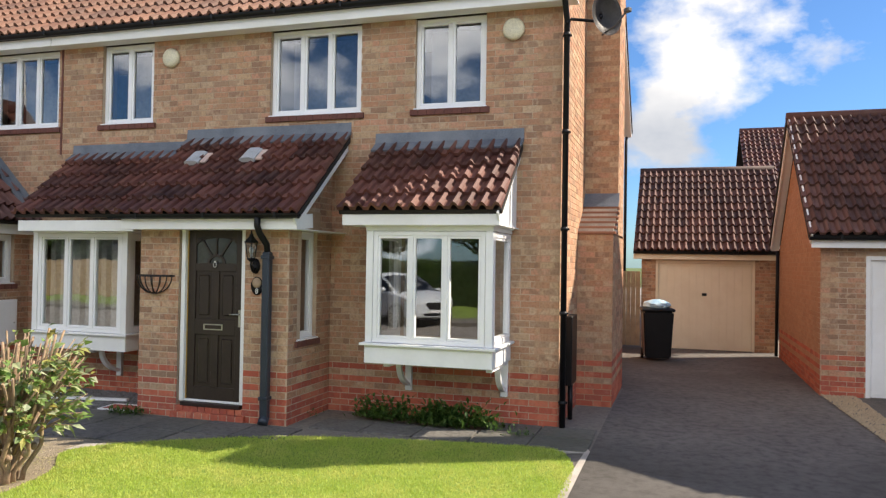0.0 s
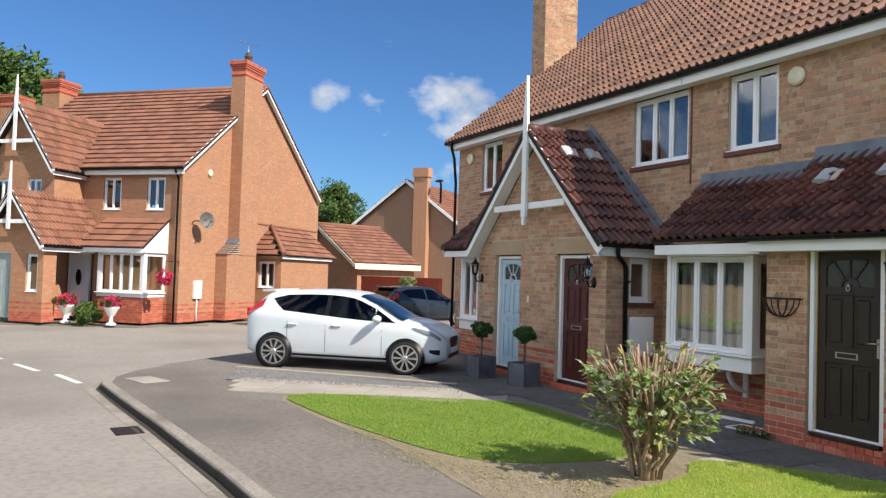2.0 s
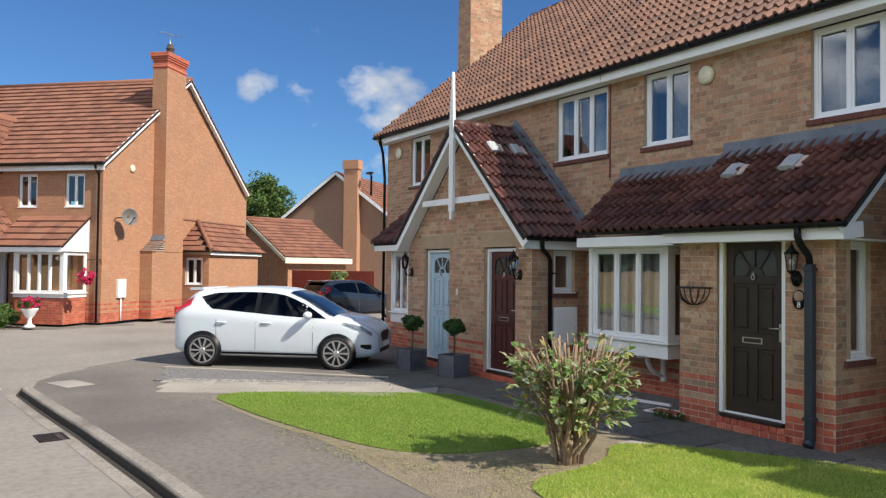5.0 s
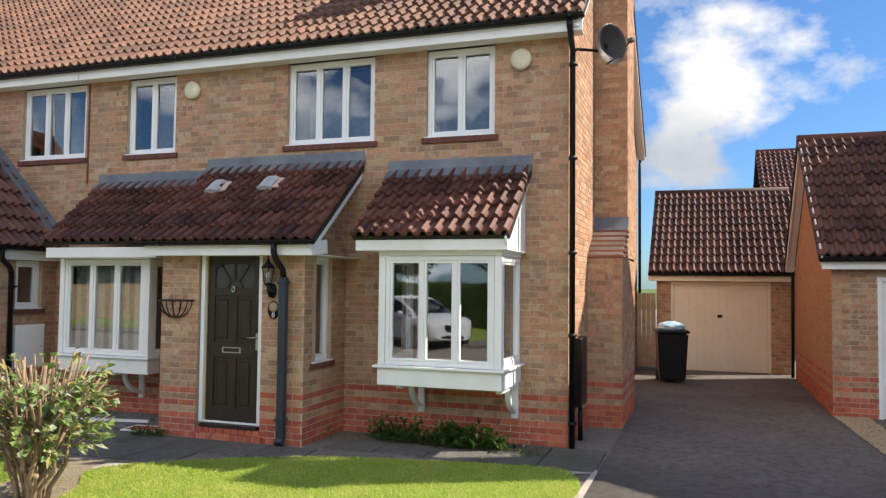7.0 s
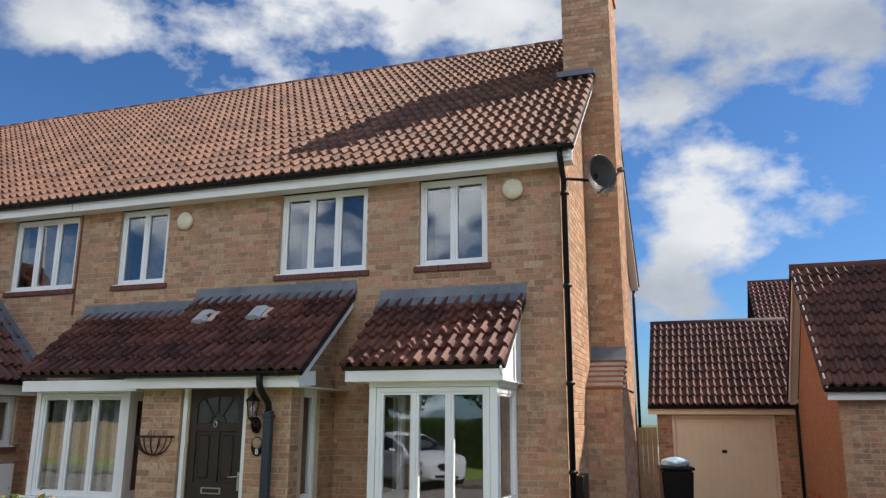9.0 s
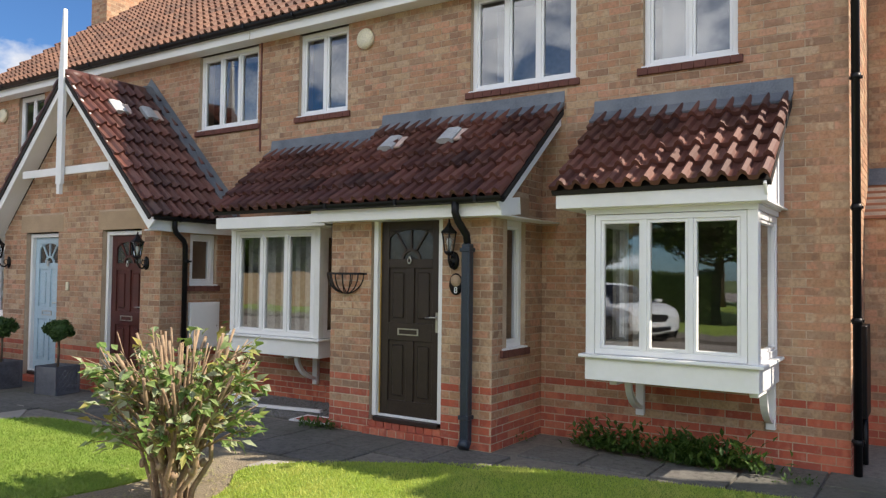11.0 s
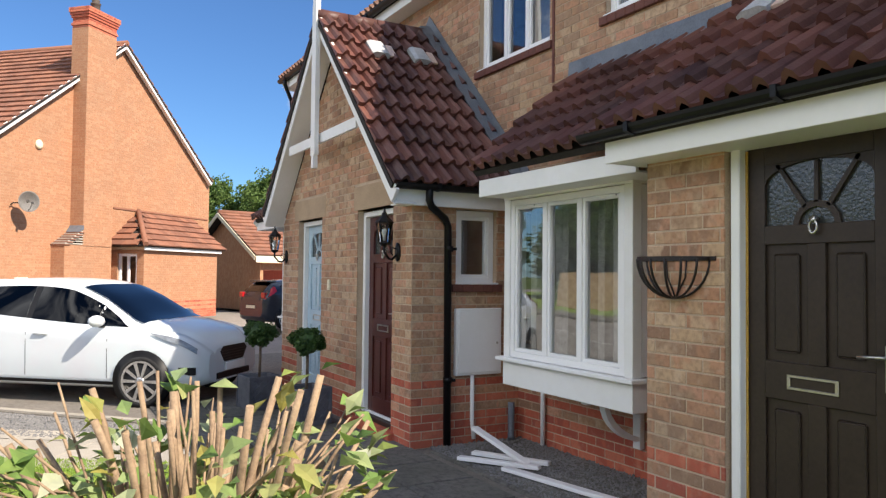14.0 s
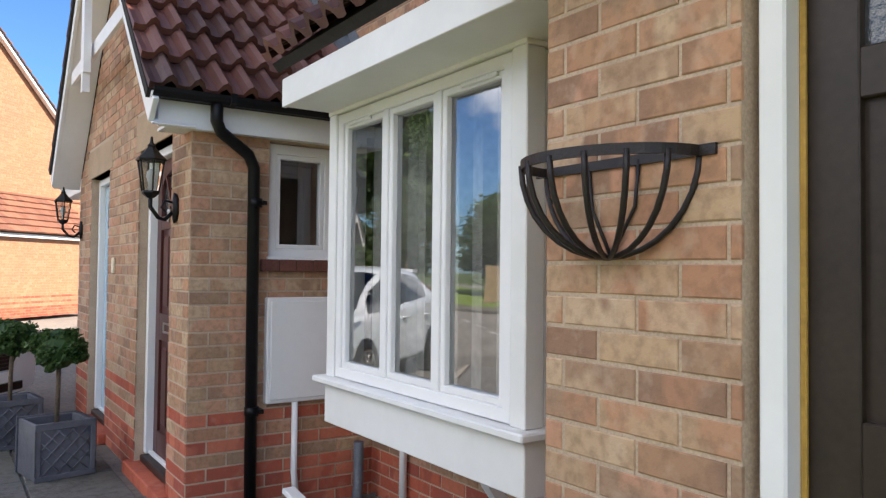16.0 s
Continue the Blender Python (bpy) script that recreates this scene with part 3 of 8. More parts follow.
        lathe(bm, [(0.0, -0.03), (0.015, -0.028), (0.018, 0.0)], (cx, y, z0 + 1.63), 10, axis="y")
        part("knocker", bm, CHROME, door, "ring door knocker")
    return door


DOORGLASS = grained("patterned_glass", (0.045, 0.05, 0.05), (0.02, 0.022, 0.022), 14, 60, 0.12, 0.5, spec=0.8)
WOODSILL = grained("dark_timber", (0.035, 0.018, 0.012), (0.02, 0.012, 0.01), 12, 60, 0.5, 0.2)


# ---- roofs ----
TILE_CACHE = {}


def tile_profile(kind):
    if kind == "roll":
        pts = []
        for r in range(2):
            o = r * 0.15
            pts += [(o + 0.0, 0.006), (o + 0.035, 0.0), (o + 0.065, 0.004), (o + 0.085, 0.042), (o + 0.110, 0.062), (o + 0.136, 0.040)]
        pts.append((0.30, 0.006))
        return pts
    return [(0.0, 0.004), (0.02, 0.0), (0.14, 0.001), (0.15, 0.008), (0.16, 0.001), (0.28, 0.0), (0.30, 0.004)]


def tile_geo(kind, width, gauge, scale=1.0):
    prof = [(x / 0.30 * width, z) for x, z in tile_profile(kind)]
    n = len(prof)
    lift = 0.056
    v = [(x, 0.0, z + lift) for x, z in prof] + [(x, gauge + 0.03, z + 0.004) for x, z in prof] + [(x, 0.0, z + lift - 0.042) for x, z in prof]
    f = [(i, i + 1, n + i + 1, n + i) for i in range(n - 1)] + [(2 * n + i, 2 * n + i + 1, i + 1, i) for i in range(n - 1)]
    f += [(0, n, 2 * n), (n - 1, 3 * n - 1, 2 * n - 1)]
    return v, f


def roof_slope(parent, m, width, length, mat, kind="roll", tile=0.30, gauge=0.30, loose=0, cut=None, label="", deck=0.05, name="roof"):
    """A tiled slope in its own frame: x along the eave, y up the slope, z out of it. cut(x, y) says whether a tile is there.
    The lowest rows are loose tiles, up to that many; the rest is one mesh."""
    bm = bmesh.new()
    if cut is None:
        box(bm, 0.0, width, 0.02, length, -deck, 0.0)
    else:
        cols = max(1, round(width / 0.3))
        for i in range(cols):
            a, b = i * width / cols, (i + 1) * width / cols
            ys = [y * 0.1 for y in range(int(length / 0.1) + 1) if cut((a + b) / 2, y * 0.1)]
            if ys:
                box(bm, a, b, min(ys) + 0.02, max(ys) + 0.1, -deck, 0.0)
    roof = part(name, bm, DECK, parent, label)
    roof.matrix_local = m
    nc = max(1, round(width / tile))
    tw = width / nc
    nr = max(1, round(length / gauge))
    g = length / nr
    v0, f0 = tile_geo(kind, tw, g)
    key = (kind, round(tw, 4), round(g, 4), mat.name)
    if loose and key not in TILE_CACHE:
        me = bpy.data.meshes.new("tile")
        me.from_pydata(v0, [], f0)
        me.materials.append(mat)
        for p in me.polygons:
            p.use_smooth = False
        TILE_CACHE[key] = me
    verts, faces, made = [], [], 0
    rng = random.Random(nc * 31 + nr)
    for r in range(nr):
        for c in range(nc):
            if cut and not cut((c + 0.5) * tw, (r + 0.5) * g):
                continue
            dz, dy = rng.uniform(0, 0.004), rng.uniform(-0.006, 0.006)
            if made < loose:
                LOOSE_TILES.append((roof, TILE_CACHE[key], (c * tw, r * g + dy, dz)))
                made += 1
            else:
                n = len(verts)
                verts += [(x + c * tw, y + r * g + dy, z + dz) for x, y, z in v0]
                faces += [tuple(n + i for i in q) for q in f0]
    if verts:
        raw("tiling", verts, faces, mat, roof, kind="stuff")
    return roof


LOOSE_TILES = []
DECK = grained("roof_felt", (0.03, 0.025, 0.022), (0.02, 0.018, 0.016), 5, 50, 0.9, 0.1)


def slope_frame(x, y, z, run, rise, deg=0.0):
    """Frame of a roof slope whose eave starts at (x, y, z) and rises over run; deg turns it about z."""
    return pose(x, y, z, 0, 0, deg) @ pose(0, 0, 0, math.degrees(math.atan2(rise, run)))


def beam(parent, name, p, q, w, d, mat, label="", up=(0, 0, 1)):
    """A straight board from p to q, w high (across, in the plane of up) and d thick."""
    p, q = Vector(p), Vector(q)
    a = (q - p).normalized()
    s = a.cross(Vector(up)).normalized()
    u = s.cross(a)
    bm = bmesh.new()
    prism(bm, [p + u * w / 2 + s * d / 2, p - u * w / 2 + s * d / 2, p - u * w / 2 - s * d / 2, p + u * w / 2 - s * d / 2], q - p)
    bmesh.ops.bevel(bm, geom=list(bm.edges), offset=0.003, segments=1, affect="EDGES")
    return part(name, bm, mat, parent, label)


def gutter(parent, p, q, r=0.055):
    """A half-round gutter with brackets between two points."""
    p, q = Vector(p), Vector(q)
    a = (q - p).normalized()
    s = a.cross(Vector((0, 0, 1))).normalized()
    bm = bmesh.new()
    n = 8
    rings = []
    for e in (p, q):
        o = [e + s * r * math.cos(t) - Vector((0, 0, 1)) * r * math.sin(t) for t in [math.pi * k / n for k in range(n + 1)]]
        i = [e + s * (r - 0.006) * math.cos(t) - Vector((0, 0, 1)) * (r - 0.006) * math.sin(t) for t in [math.pi * k / n for k in range(n, -1, -1)]]
        rings.append([bm.verts.new(v) for v in o + i])
    m = len(rings[0])
    for k in range(m):
        bm.faces.new((rings[0][k], rings[0][(k + 1) % m], rings[1][(k + 1) % m], rings[1][k]))
    bm.faces.new(rings[0][::-1]), bm.faces.new(rings[1])
    L = (q - p).length
    k = 0.4
    while k < L:
        c = p + a * k
        prism(bm, [c + s * (r + 0.006) + Vector((0, 0, 0.012)), c - s * (r + 0.006) + Vector((0, 0, 0.012)), c - s * (r + 0.004) - Vector((0, 0, r * 0.8)), c - Vector((0, 0, r + 0.008)), c + s * (r + 0.004) - Vector((0, 0, r * 0.8))], a * 0.03)
        k += 0.9
    bmesh.ops.recalc_face_normals(bm, faces=bm.faces)
    return part("gutter", bm, BLACKP, parent)


def downpipe(parent, pts, r=0.034, clips=()):
    bm = bmesh.new()
    tube(bm, pts, r, 12)
    for c in clips:
        x, y, z = c
        tube(bm, [(x, y, z - 0.025), (x, y, z + 0.025)], r + 0.007, 12)
        box(bm, x - 0.05, x + 0.05, y + r - 0.005, y + r + 0.02, z - 0.012, z + 0.012)
    return part("downpipe", bm, BLACKP, parent)


# ---- ground ----
PALE0 = grained("pale_old_concrete", (0.46, 0.42, 0.36), (0.30, 0.27, 0.23), 4, 120, 0.93, 0.6, (0.22, 0.20, 0.17))
def flat(name, pts, z, mat, thick=0.0, label="", kind="structure"):
    bm = bmesh.new()
    if thick:
        prism(bm, [(x, y, z - thick) for x, y in pts], (0, 0, thick))
    else:
        f = bm.faces.new([bm.verts.new((x, y, z)) for x, y in pts])
        if f.normal.z < 0:
            f.normal_flip()
        bmesh.ops.recalc_face_normals(bm, faces=bm.faces)
        bm.normal_update()
        if f.normal.z < 0:
            f.normal_flip()
    return obj_from(name, bm, mat, None, label, kind)


KERB = [(40.0, -7.05), (-4.2, -7.05), (-5.5, -7.16), (-7.8, -7.42), (-9.8, -7.68), (-11.2, -7.84), (-11.9, -7.72), (-12.5, -7.40), (-13.2, -6.8)]
SIDE = [(-14.2, -5.7), (-15.6, -3.9), (-16.0, 0.0), (-16.0, 14.0)]
flat("ground", [(-500, -500), (500, -500), (500, 500), (-500, 500)], -0.13, FIELD)
flat("road", [(60, -90), (60, 60), (-75, 60), (-75, -90)], -0.1, ROADM, 0.02)
flat("pavement", KERB + SIDE + [(-16.0, 40.0), (40.0, 40.0)], 0.0, PAVEM, 0.11)


def kerb_run(name, pts, z=0.004, w=0.125):
    """Kerb stones along a line, each with its joint."""
    body = thing(name, Matrix(), "weathered concrete kerb beside the road", "kerb", kind="structure")
    pts = [Vector((*p, 0)) for p in pts]
    for a, b in zip(pts, pts[1:]):
        L = (b - a).length
        d = (b - a) / L
        s = Vector((-d.y, d.x, 0))
        n = max(1, round(L / 0.9))
        for i in range(n):
            if a.x + d.x * i * L / n > 8:
                continue
            bm = bmesh.new()
            p, q = a + d * (i * L / n + 0.004), a + d * ((i + 1) * L / n - 0.004)
            prism(bm, [p + s * w + Vector((0, 0, z)), p + Vector((0, 0, z - 0.004)), p - s * 0.014 + Vector((0, 0, z - 0.018)), p - s * 0.018 + Vector((0, 0, z - 0.12)), p + s * w + Vector((0, 0, z - 0.12))], q - p)
            part("kerb_stone", bm, KERBM, body)
    return body


kerb_body = kerb_run("kerb", KERB[::-1])
# near-black strip on the kerb face: its shade painted in, along with dirt
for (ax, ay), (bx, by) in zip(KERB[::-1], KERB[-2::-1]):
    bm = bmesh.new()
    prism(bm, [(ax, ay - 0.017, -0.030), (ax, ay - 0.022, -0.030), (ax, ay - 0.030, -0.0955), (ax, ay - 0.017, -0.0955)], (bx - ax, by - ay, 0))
    part("kerb_shade_grime", bm, DIRTSHADE, kerb_body, "dark dirt and painted shade on the kerb face")
kerb_run("flush_kerb", SIDE[::-1] + [KERB[-1]], z=-0.0)
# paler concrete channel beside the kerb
# and a dark band at the kerb foot, dirt and kerb shade in one colour
flat("gutter_dirt_shade", [(x, y - 0.02) for x, y in KERB] + [(x, y - 0.095) for x, y in KERB[::-1]], -0.094, DIRTSHADE)
flat("channel", [(x, y - 0.10) for x, y in KERB] + [(x, y - 0.24) for x, y in KERB[::-1]], -0.096, KERBM)

LAWN_W = [(-9.62, -5.68), (-7.4, -5.52), (-5.30, -5.05), (-4.75, -4.5), (-4.55, -3.35), (-5.2, -2.55), (-7.5, -2.5), (-7.95, -2.85)]
LAWN_E = [(-3.6, -4.75), (0.42, -5.0), (0.46, -0.95), (-0.86, -1.08), (-2.58, -1.45), (-3.95, -2.31), (-4.3, -2.8), (-3.75, -3.4)]


def smooth_ring(pts, n=3):
    for _ in range(n):
        out = []
        for i, p in enumerate(pts):
            q = pts[(i + 1) % len(pts)]
            out += [(0.8 * p[0] + 0.2 * q[0], 0.8 * p[1] + 0.2 * q[1]), (0.2 * p[0] + 0.8 * q[0], 0.2 * p[1] + 0.8 * q[1])]
        pts = out
    return pts


flat("earth_bed", smooth_ring([(-9.65, -5.76), (-7.4, -5.62), (-5.7, -5.32), (-4.4, -5.40), (0.0, -5.4), (0.4, -4.6), (0.40, -1.1), (-2.6, -1.6), (-3.9, -2.2), (-5.0, -2.4), (-8.3, -2.4)], 2), 0.003, SOIL)
lawns = []
for ring in (LAWN_W, LAWN_E):
    lawns.append(flat("lawn", smooth_ring(ring, 2), 0.016, TURF, 0.012))


def inside(pts, x, y):
    c = False
    for i, (ax, ay) in enumerate(pts):
        bx, by = pts[i - 1]
        if (ay > y) != (by > y) and x < (bx - ax) * (y - ay) / (by - ay) + ax:
            c = not c
    return c


def grass(name, ring, count, h=0.03, edge=0.05, mat=None):
    rng = random.Random(len(ring) * 7 + count)
    xs, ys = [p[0] for p in ring], [p[1] for p in ring]
    verts, faces = [], []
    while len(faces) < count:
        x, y = rng.uniform(min(xs) - edge, max(xs) + edge), rng.uniform(min(ys) - edge, max(ys) + edge)
        if not inside(ring, x, y):
            continue
        a, hh, w = rng.uniform(0, 6.283), h * rng.uniform(0.4, 1.0), rng.uniform(0.003, 0.006)
        lean = rng.uniform(-0.02, 0.02), rng.uniform(-0.02, 0.02)
        dx, dy = w * math.cos(a), w * math.sin(a)
        n = len(verts)
        verts += [(x - dx, y - dy, 0.012), (x + dx, y + dy, 0.012), (x + lean[0], y + lean[1], 0.014 + hh)]
        faces.append((n, n + 1, n + 2))
    return tagged(raw(name, verts, faces, mat or GRASSBLADE, None, "short mown sunlit grass", "stuff"), category="grass")


def leafy(name, stops, rough=0.6, trans=0.35, patch=None):
    m, nt, b = node_mat(name, rough, 0.0, 0.3)
    c = ramp(nt, rand(nt), [(i / len(stops), v) for i, v in enumerate(stops)])
    c = mixc(nt, 0.3, c, ramp(nt, noise_tex(nt, 30, 2, obj=False), [(0.3, tuple(0.5 * v for v in stops[0])), (0.7, stops[-1])]))
    if patch:
        c = mixc(nt, ramp(nt, noise_tex(nt, 2.2, 4, 0.6, obj=False), [(0.42, (0, 0, 0)), (0.66, (0.75, 0.75, 0.75))]), c, patch)
    nt.links.new(c, b.inputs["Base Color"])
    t, mx = nt.nodes.new("ShaderNodeBsdfTranslucent"), nt.nodes.new("ShaderNodeMixShader")
    nt.links.new(c, t.inputs["Color"])
    mx.inputs[0].default_value = trans
    nt.links.new(b.outputs[0], mx.inputs[1])
    nt.links.new(t.outputs[0], mx.inputs[2])
    nt.links.new(mx.outputs[0], nt.nodes["Material Output"].inputs["Surface"])
    return m


GRASSBLADE = leafy("grass_blade", [(0.34, 0.47, 0.055), (0.42, 0.56, 0.085), (0.52, 0.60, 0.13)], 0.6, 0.45, patch=(0.60, 0.60, 0.17))
GREENBLADE = leafy("green_grass_blade", [(0.19, 0.32, 0.045), (0.24, 0.38, 0.06), (0.30, 0.42, 0.08)], 0.6, 0.4, patch=(0.32, 0.40, 0.09))
grass("grass", smooth_ring(LAWN_W, 2), 70000, mat=GREENBLADE)
grass("grass", smooth_ring(LAWN_E, 2), 95000)

flat("concrete_edge", [(-4.3, -2.72), (-2.8, -2.46), (-2.45, -2.24), (-0.8, -1.56), (0.30, -1.12), (0.47, -1.05), (0.44, -0.86), (-0.5, -1.09), (-1.3, -1.36), (-2.6, -1.95), (-3.4, -2.25), (-4.3, -2.45)], 0.0105, PALE0)
flat("drive_edge", [(0.40, -7.0), (0.475, -7.0), (0.475, -1.0), (0.43, -0.9), (0.39, -2.2), (0.42, -3.4), (0.38, -4.6)], 0.019, PALE0)
DRIVE = [(0.47, -7.0), (3.42, -7.0), (3.40, 0.4), (3.24, 3.6), (3.22, 9.2), (0.0, 9.2), (0.0, 3.1), (0.5, 3.1), (0.47, 0.9)]
flat("driveway", DRIVE, 0.008, DRIVEM)
# gravel strip beside the neighbouring drive
flat("gravel_strip", [(3.43, -7.0), (3.75, -7.0), (3.72, 3.6), (3.26, 3.6), (3.42, 0.4)], 0.012, GRAVELM)
flat("drive_next_door", [(3.76, -7.0), (7.2, -7.0), (7.2, 3.6), (3.74, 3.6)], 0.006, DRIVEM)


def slabs(name, x0, x1, y0, y1, sx, sy, z, label, deg=0.0, skip=lambda x, y: False, mat=None, th=0.035, jit=0.003):
    body = thing(name, pose(0, 0, 0, 0, 0, deg), label, "paving", kind="structure")
    rng = random.Random(int(abs(x0 * 100)))
    nx, ny = max(1, round((x1 - x0) / sx)), max(1, round((y1 - y0) / sy))
    dx, dy = (x1 - x0) / nx, (y1 - y0) / ny
    cache = {}
    for i in range(nx):
        for j in range(ny):
            cx, cy = x0 + (i + 0.5) * dx, y0 + (j + 0.5) * dy
            if skip(cx, cy):
                continue
            k = rng.randrange(3)
            if k not in cache:
                bm = bmesh.new()
                g = 0.006 + 0.002 * k
                box(bm, -dx / 2 + g, dx / 2 - g, -dy / 2 + g, dy / 2 - g, -th, 0, 0.006)
                me = bpy.data.meshes.new("slab")
                bm.to_mesh(me)
                bm.free()
                me.materials.append(mat or SLABM)
                cache[k] = me
            s = new("slab", cache[k])
            s.parent = body
            s.location = (cx, cy, z + rng.uniform(-jit, jit))
            s.rotation_euler = (rng.uniform(-0.004, 0.004), rng.uniform(-0.004, 0.004), 0)
    return body


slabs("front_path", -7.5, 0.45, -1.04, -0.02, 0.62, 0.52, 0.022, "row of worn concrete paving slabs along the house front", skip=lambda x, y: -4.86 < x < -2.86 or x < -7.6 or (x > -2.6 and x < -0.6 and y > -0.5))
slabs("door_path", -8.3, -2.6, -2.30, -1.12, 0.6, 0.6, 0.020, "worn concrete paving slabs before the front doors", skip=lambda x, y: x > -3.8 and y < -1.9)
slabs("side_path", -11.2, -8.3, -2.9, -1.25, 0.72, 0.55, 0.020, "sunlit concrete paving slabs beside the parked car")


def poly_slabs(name, a, b, width, n, label, z=0.018, rows=1, mat=None):
    """Slabs in a strip from a to b."""
    a, b = Vector((*a, 0)), Vector((*b, 0))
    d = (b - a).normalized()
    ang = math.degrees(math.atan2(d.y, d.x))
    L = (b - a).length
    body = thing(name, pose(a.x, a.y, 0, 0, 0, ang), label, "paving", kind="structure")
    rng = random.Random(n * 13 + rows)
    for i in range(n):
        for r in range(rows):
            bm = bmesh.new()
            w = width / rows
            box(bm, i * L / n + 0.007, (i + 1) * L / n - 0.007, r * w + 0.007, (r + 1) * w - 0.007, z - 0.03, z + rng.uniform(-0.003, 0.003), 0.006)
            part("slab", bm, mat or SLABM, body)
    return body


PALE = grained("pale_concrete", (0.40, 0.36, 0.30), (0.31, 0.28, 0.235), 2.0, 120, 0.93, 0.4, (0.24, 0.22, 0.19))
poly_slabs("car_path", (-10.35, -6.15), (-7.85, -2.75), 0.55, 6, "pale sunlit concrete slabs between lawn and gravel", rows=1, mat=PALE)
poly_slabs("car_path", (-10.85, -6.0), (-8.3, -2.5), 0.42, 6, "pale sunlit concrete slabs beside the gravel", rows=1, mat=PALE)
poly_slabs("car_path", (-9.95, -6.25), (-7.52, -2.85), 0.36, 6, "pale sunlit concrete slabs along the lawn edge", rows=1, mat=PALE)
flat("gravel_bed", [(-11.05, -6.05), (-8.65, -2.75), (-9.3, -2.7), (-12.4, -5.55)], 0.012, GRAVELM)
beam(tagged(new("concrete_edging"), "pale concrete edging strip beside the car", "edging", kind="structure"), "edging", (-12.5, -5.55, 0.02), (-9.5, -2.65, 0.02), 0.03, 0.09, PALE)


def pebbles(name, ring, count, mat, size=0.022, z=0.012, label="loose grey gravel"):
    rng = random.Random(count)
    xs, ys = [p[0] for p in ring], [p[1] for p in ring]
    verts, faces = [], []
    made = 0
    while made < count:
        x, y = rng.uniform(min(xs), max(xs)), rng.uniform(min(ys), max(ys))
        if not inside(ring, x, y):
            continue
        s, a = size * rng.uniform(0.5, 1.2), rng.uniform(0, 6.28)
        n = len(verts)
        for k in range(4):
            verts.append((x + s * math.cos(a + k * 1.57) * rng.uniform(0.6, 1), y + s * math.sin(a + k * 1.57) * rng.uniform(0.6, 1), z))
        verts.append((x, y, z + s * 0.7))
        faces += [(n + k, n + (k + 1) % 4, n + 4) for k in range(4)]
        made += 1
    return tagged(raw(name, verts, faces, mat, None, label, "stuff"), category="gravel")


STONES = grained("gravel_stone", (0.20, 0.195, 0.19), (0.09, 0.09, 0.095), 25, 90, 0.9, 0.3)
BUFFSTONES = grained("buff_gravel_stone", (0.40, 0.31, 0.20), (0.24, 0.18, 0.12), 25, 90, 0.9, 0.3)
pebbles("gravel", [(-11.05, -6.05), (-8.65, -2.75), (-9.3, -2.7), (-12.4, -5.55)], 5000, STONES)
pebbles("gravel", [(3.43, -3.0), (3.75, -3.0), (3.72, 3.6), (3.26, 3.6), (3.42, 0.4)], 4000, BUFFSTONES, 0.025, 0.014, "buff gravel beside the drive")
pebbles("gravel", [(-7.6, -1.0), (-5.0, -1.0), (-5.0, -0.02), (-7.6, -0.02)], 5000, STONES, 0.016, 0.022, "dark gravel below the bay window")


def road_paint():
    for a, b in (((-13.06, -8.45), (-11.92, -8.13)), ((-14.71, -9.13), (-13.58, -8.74)), ((-16.83, -9.85), (-15.54, -9.40)), ((-18.45, -10.55), (-17.21, -10.06)), ((-20.6, -11.6), (-19.3, -11.05)), ((-22.9, -12.8), (-21.6, -12.1))):
        d = Vector((b[0] - a[0], b[1] - a[1])).normalized() * 0.055
        flat("road_line", [(a[0] + d.y, a[1] - d.x), (b[0] + d.y, b[1] - d.x), (b[0] - d.y, b[1] + d.x), (a[0] - d.y, a[1] + d.x)], -0.096, LINE)


road_paint()


def drain(x, y, deg, w, l, z, name="drain_cover"):
    t = thing(name, pose(x, y, z, 0, 0, deg), "dark cast iron drain grating in the road", "drain cover")
    bm = bmesh.new()
    for k in range(4):
        q = ((-l / 2, l / 2, -w / 2, -w / 2 + 0.03), (-l / 2, l / 2, w / 2 - 0.03, w / 2), (-l / 2, -l / 2 + 0.03, -w / 2, w / 2), (l / 2 - 0.03, l / 2, -w / 2, w / 2))[k]
        box(bm, q[0], q[1], q[2], q[3], 0, 0.010)
    part("frame", bm, IRON, t)
    n = int(l / 0.06)
    for k in range(1, n):
        bm = bmesh.new()
        box(bm, -l / 2 + k * l / n - 0.014, -l / 2 + k * l / n + 0.014, -w / 2 + 0.03, w / 2 - 0.03, 0, 0.008)
        part("bar", bm, IRON, t)


drain(-11.1, -10.45, 35, 0.75, 1.1, -0.1)
drain(-8.0, -7.75, 5, 0.3, 0.42, -0.1)
bm = bmesh.new()
box(bm, -0.35, 0.35, -0.22, 0.22, 0.0, 0.006, 0.002)
t = thing("utility_cover", pose(-11.35, -7.2, 0.002, 0, 0, 20), "pale concrete framed utility cover in the pavement", "utility cover")
part("cover", bm, PALE, t)

# ---- the terrace ----
house = thing("terraced_house", Matrix(), "two storey buff brick terrace with brown tiled roof and dark porches", "house", kind="")
EAVE, RIDGE_Y, RIDGE_Z, DEPTH = 4.97, 4.60, 8.87, 9.3
SL = (RIDGE_Z - EAVE) / (RIDGE_Y + 0.28)
LEFT = -14.55

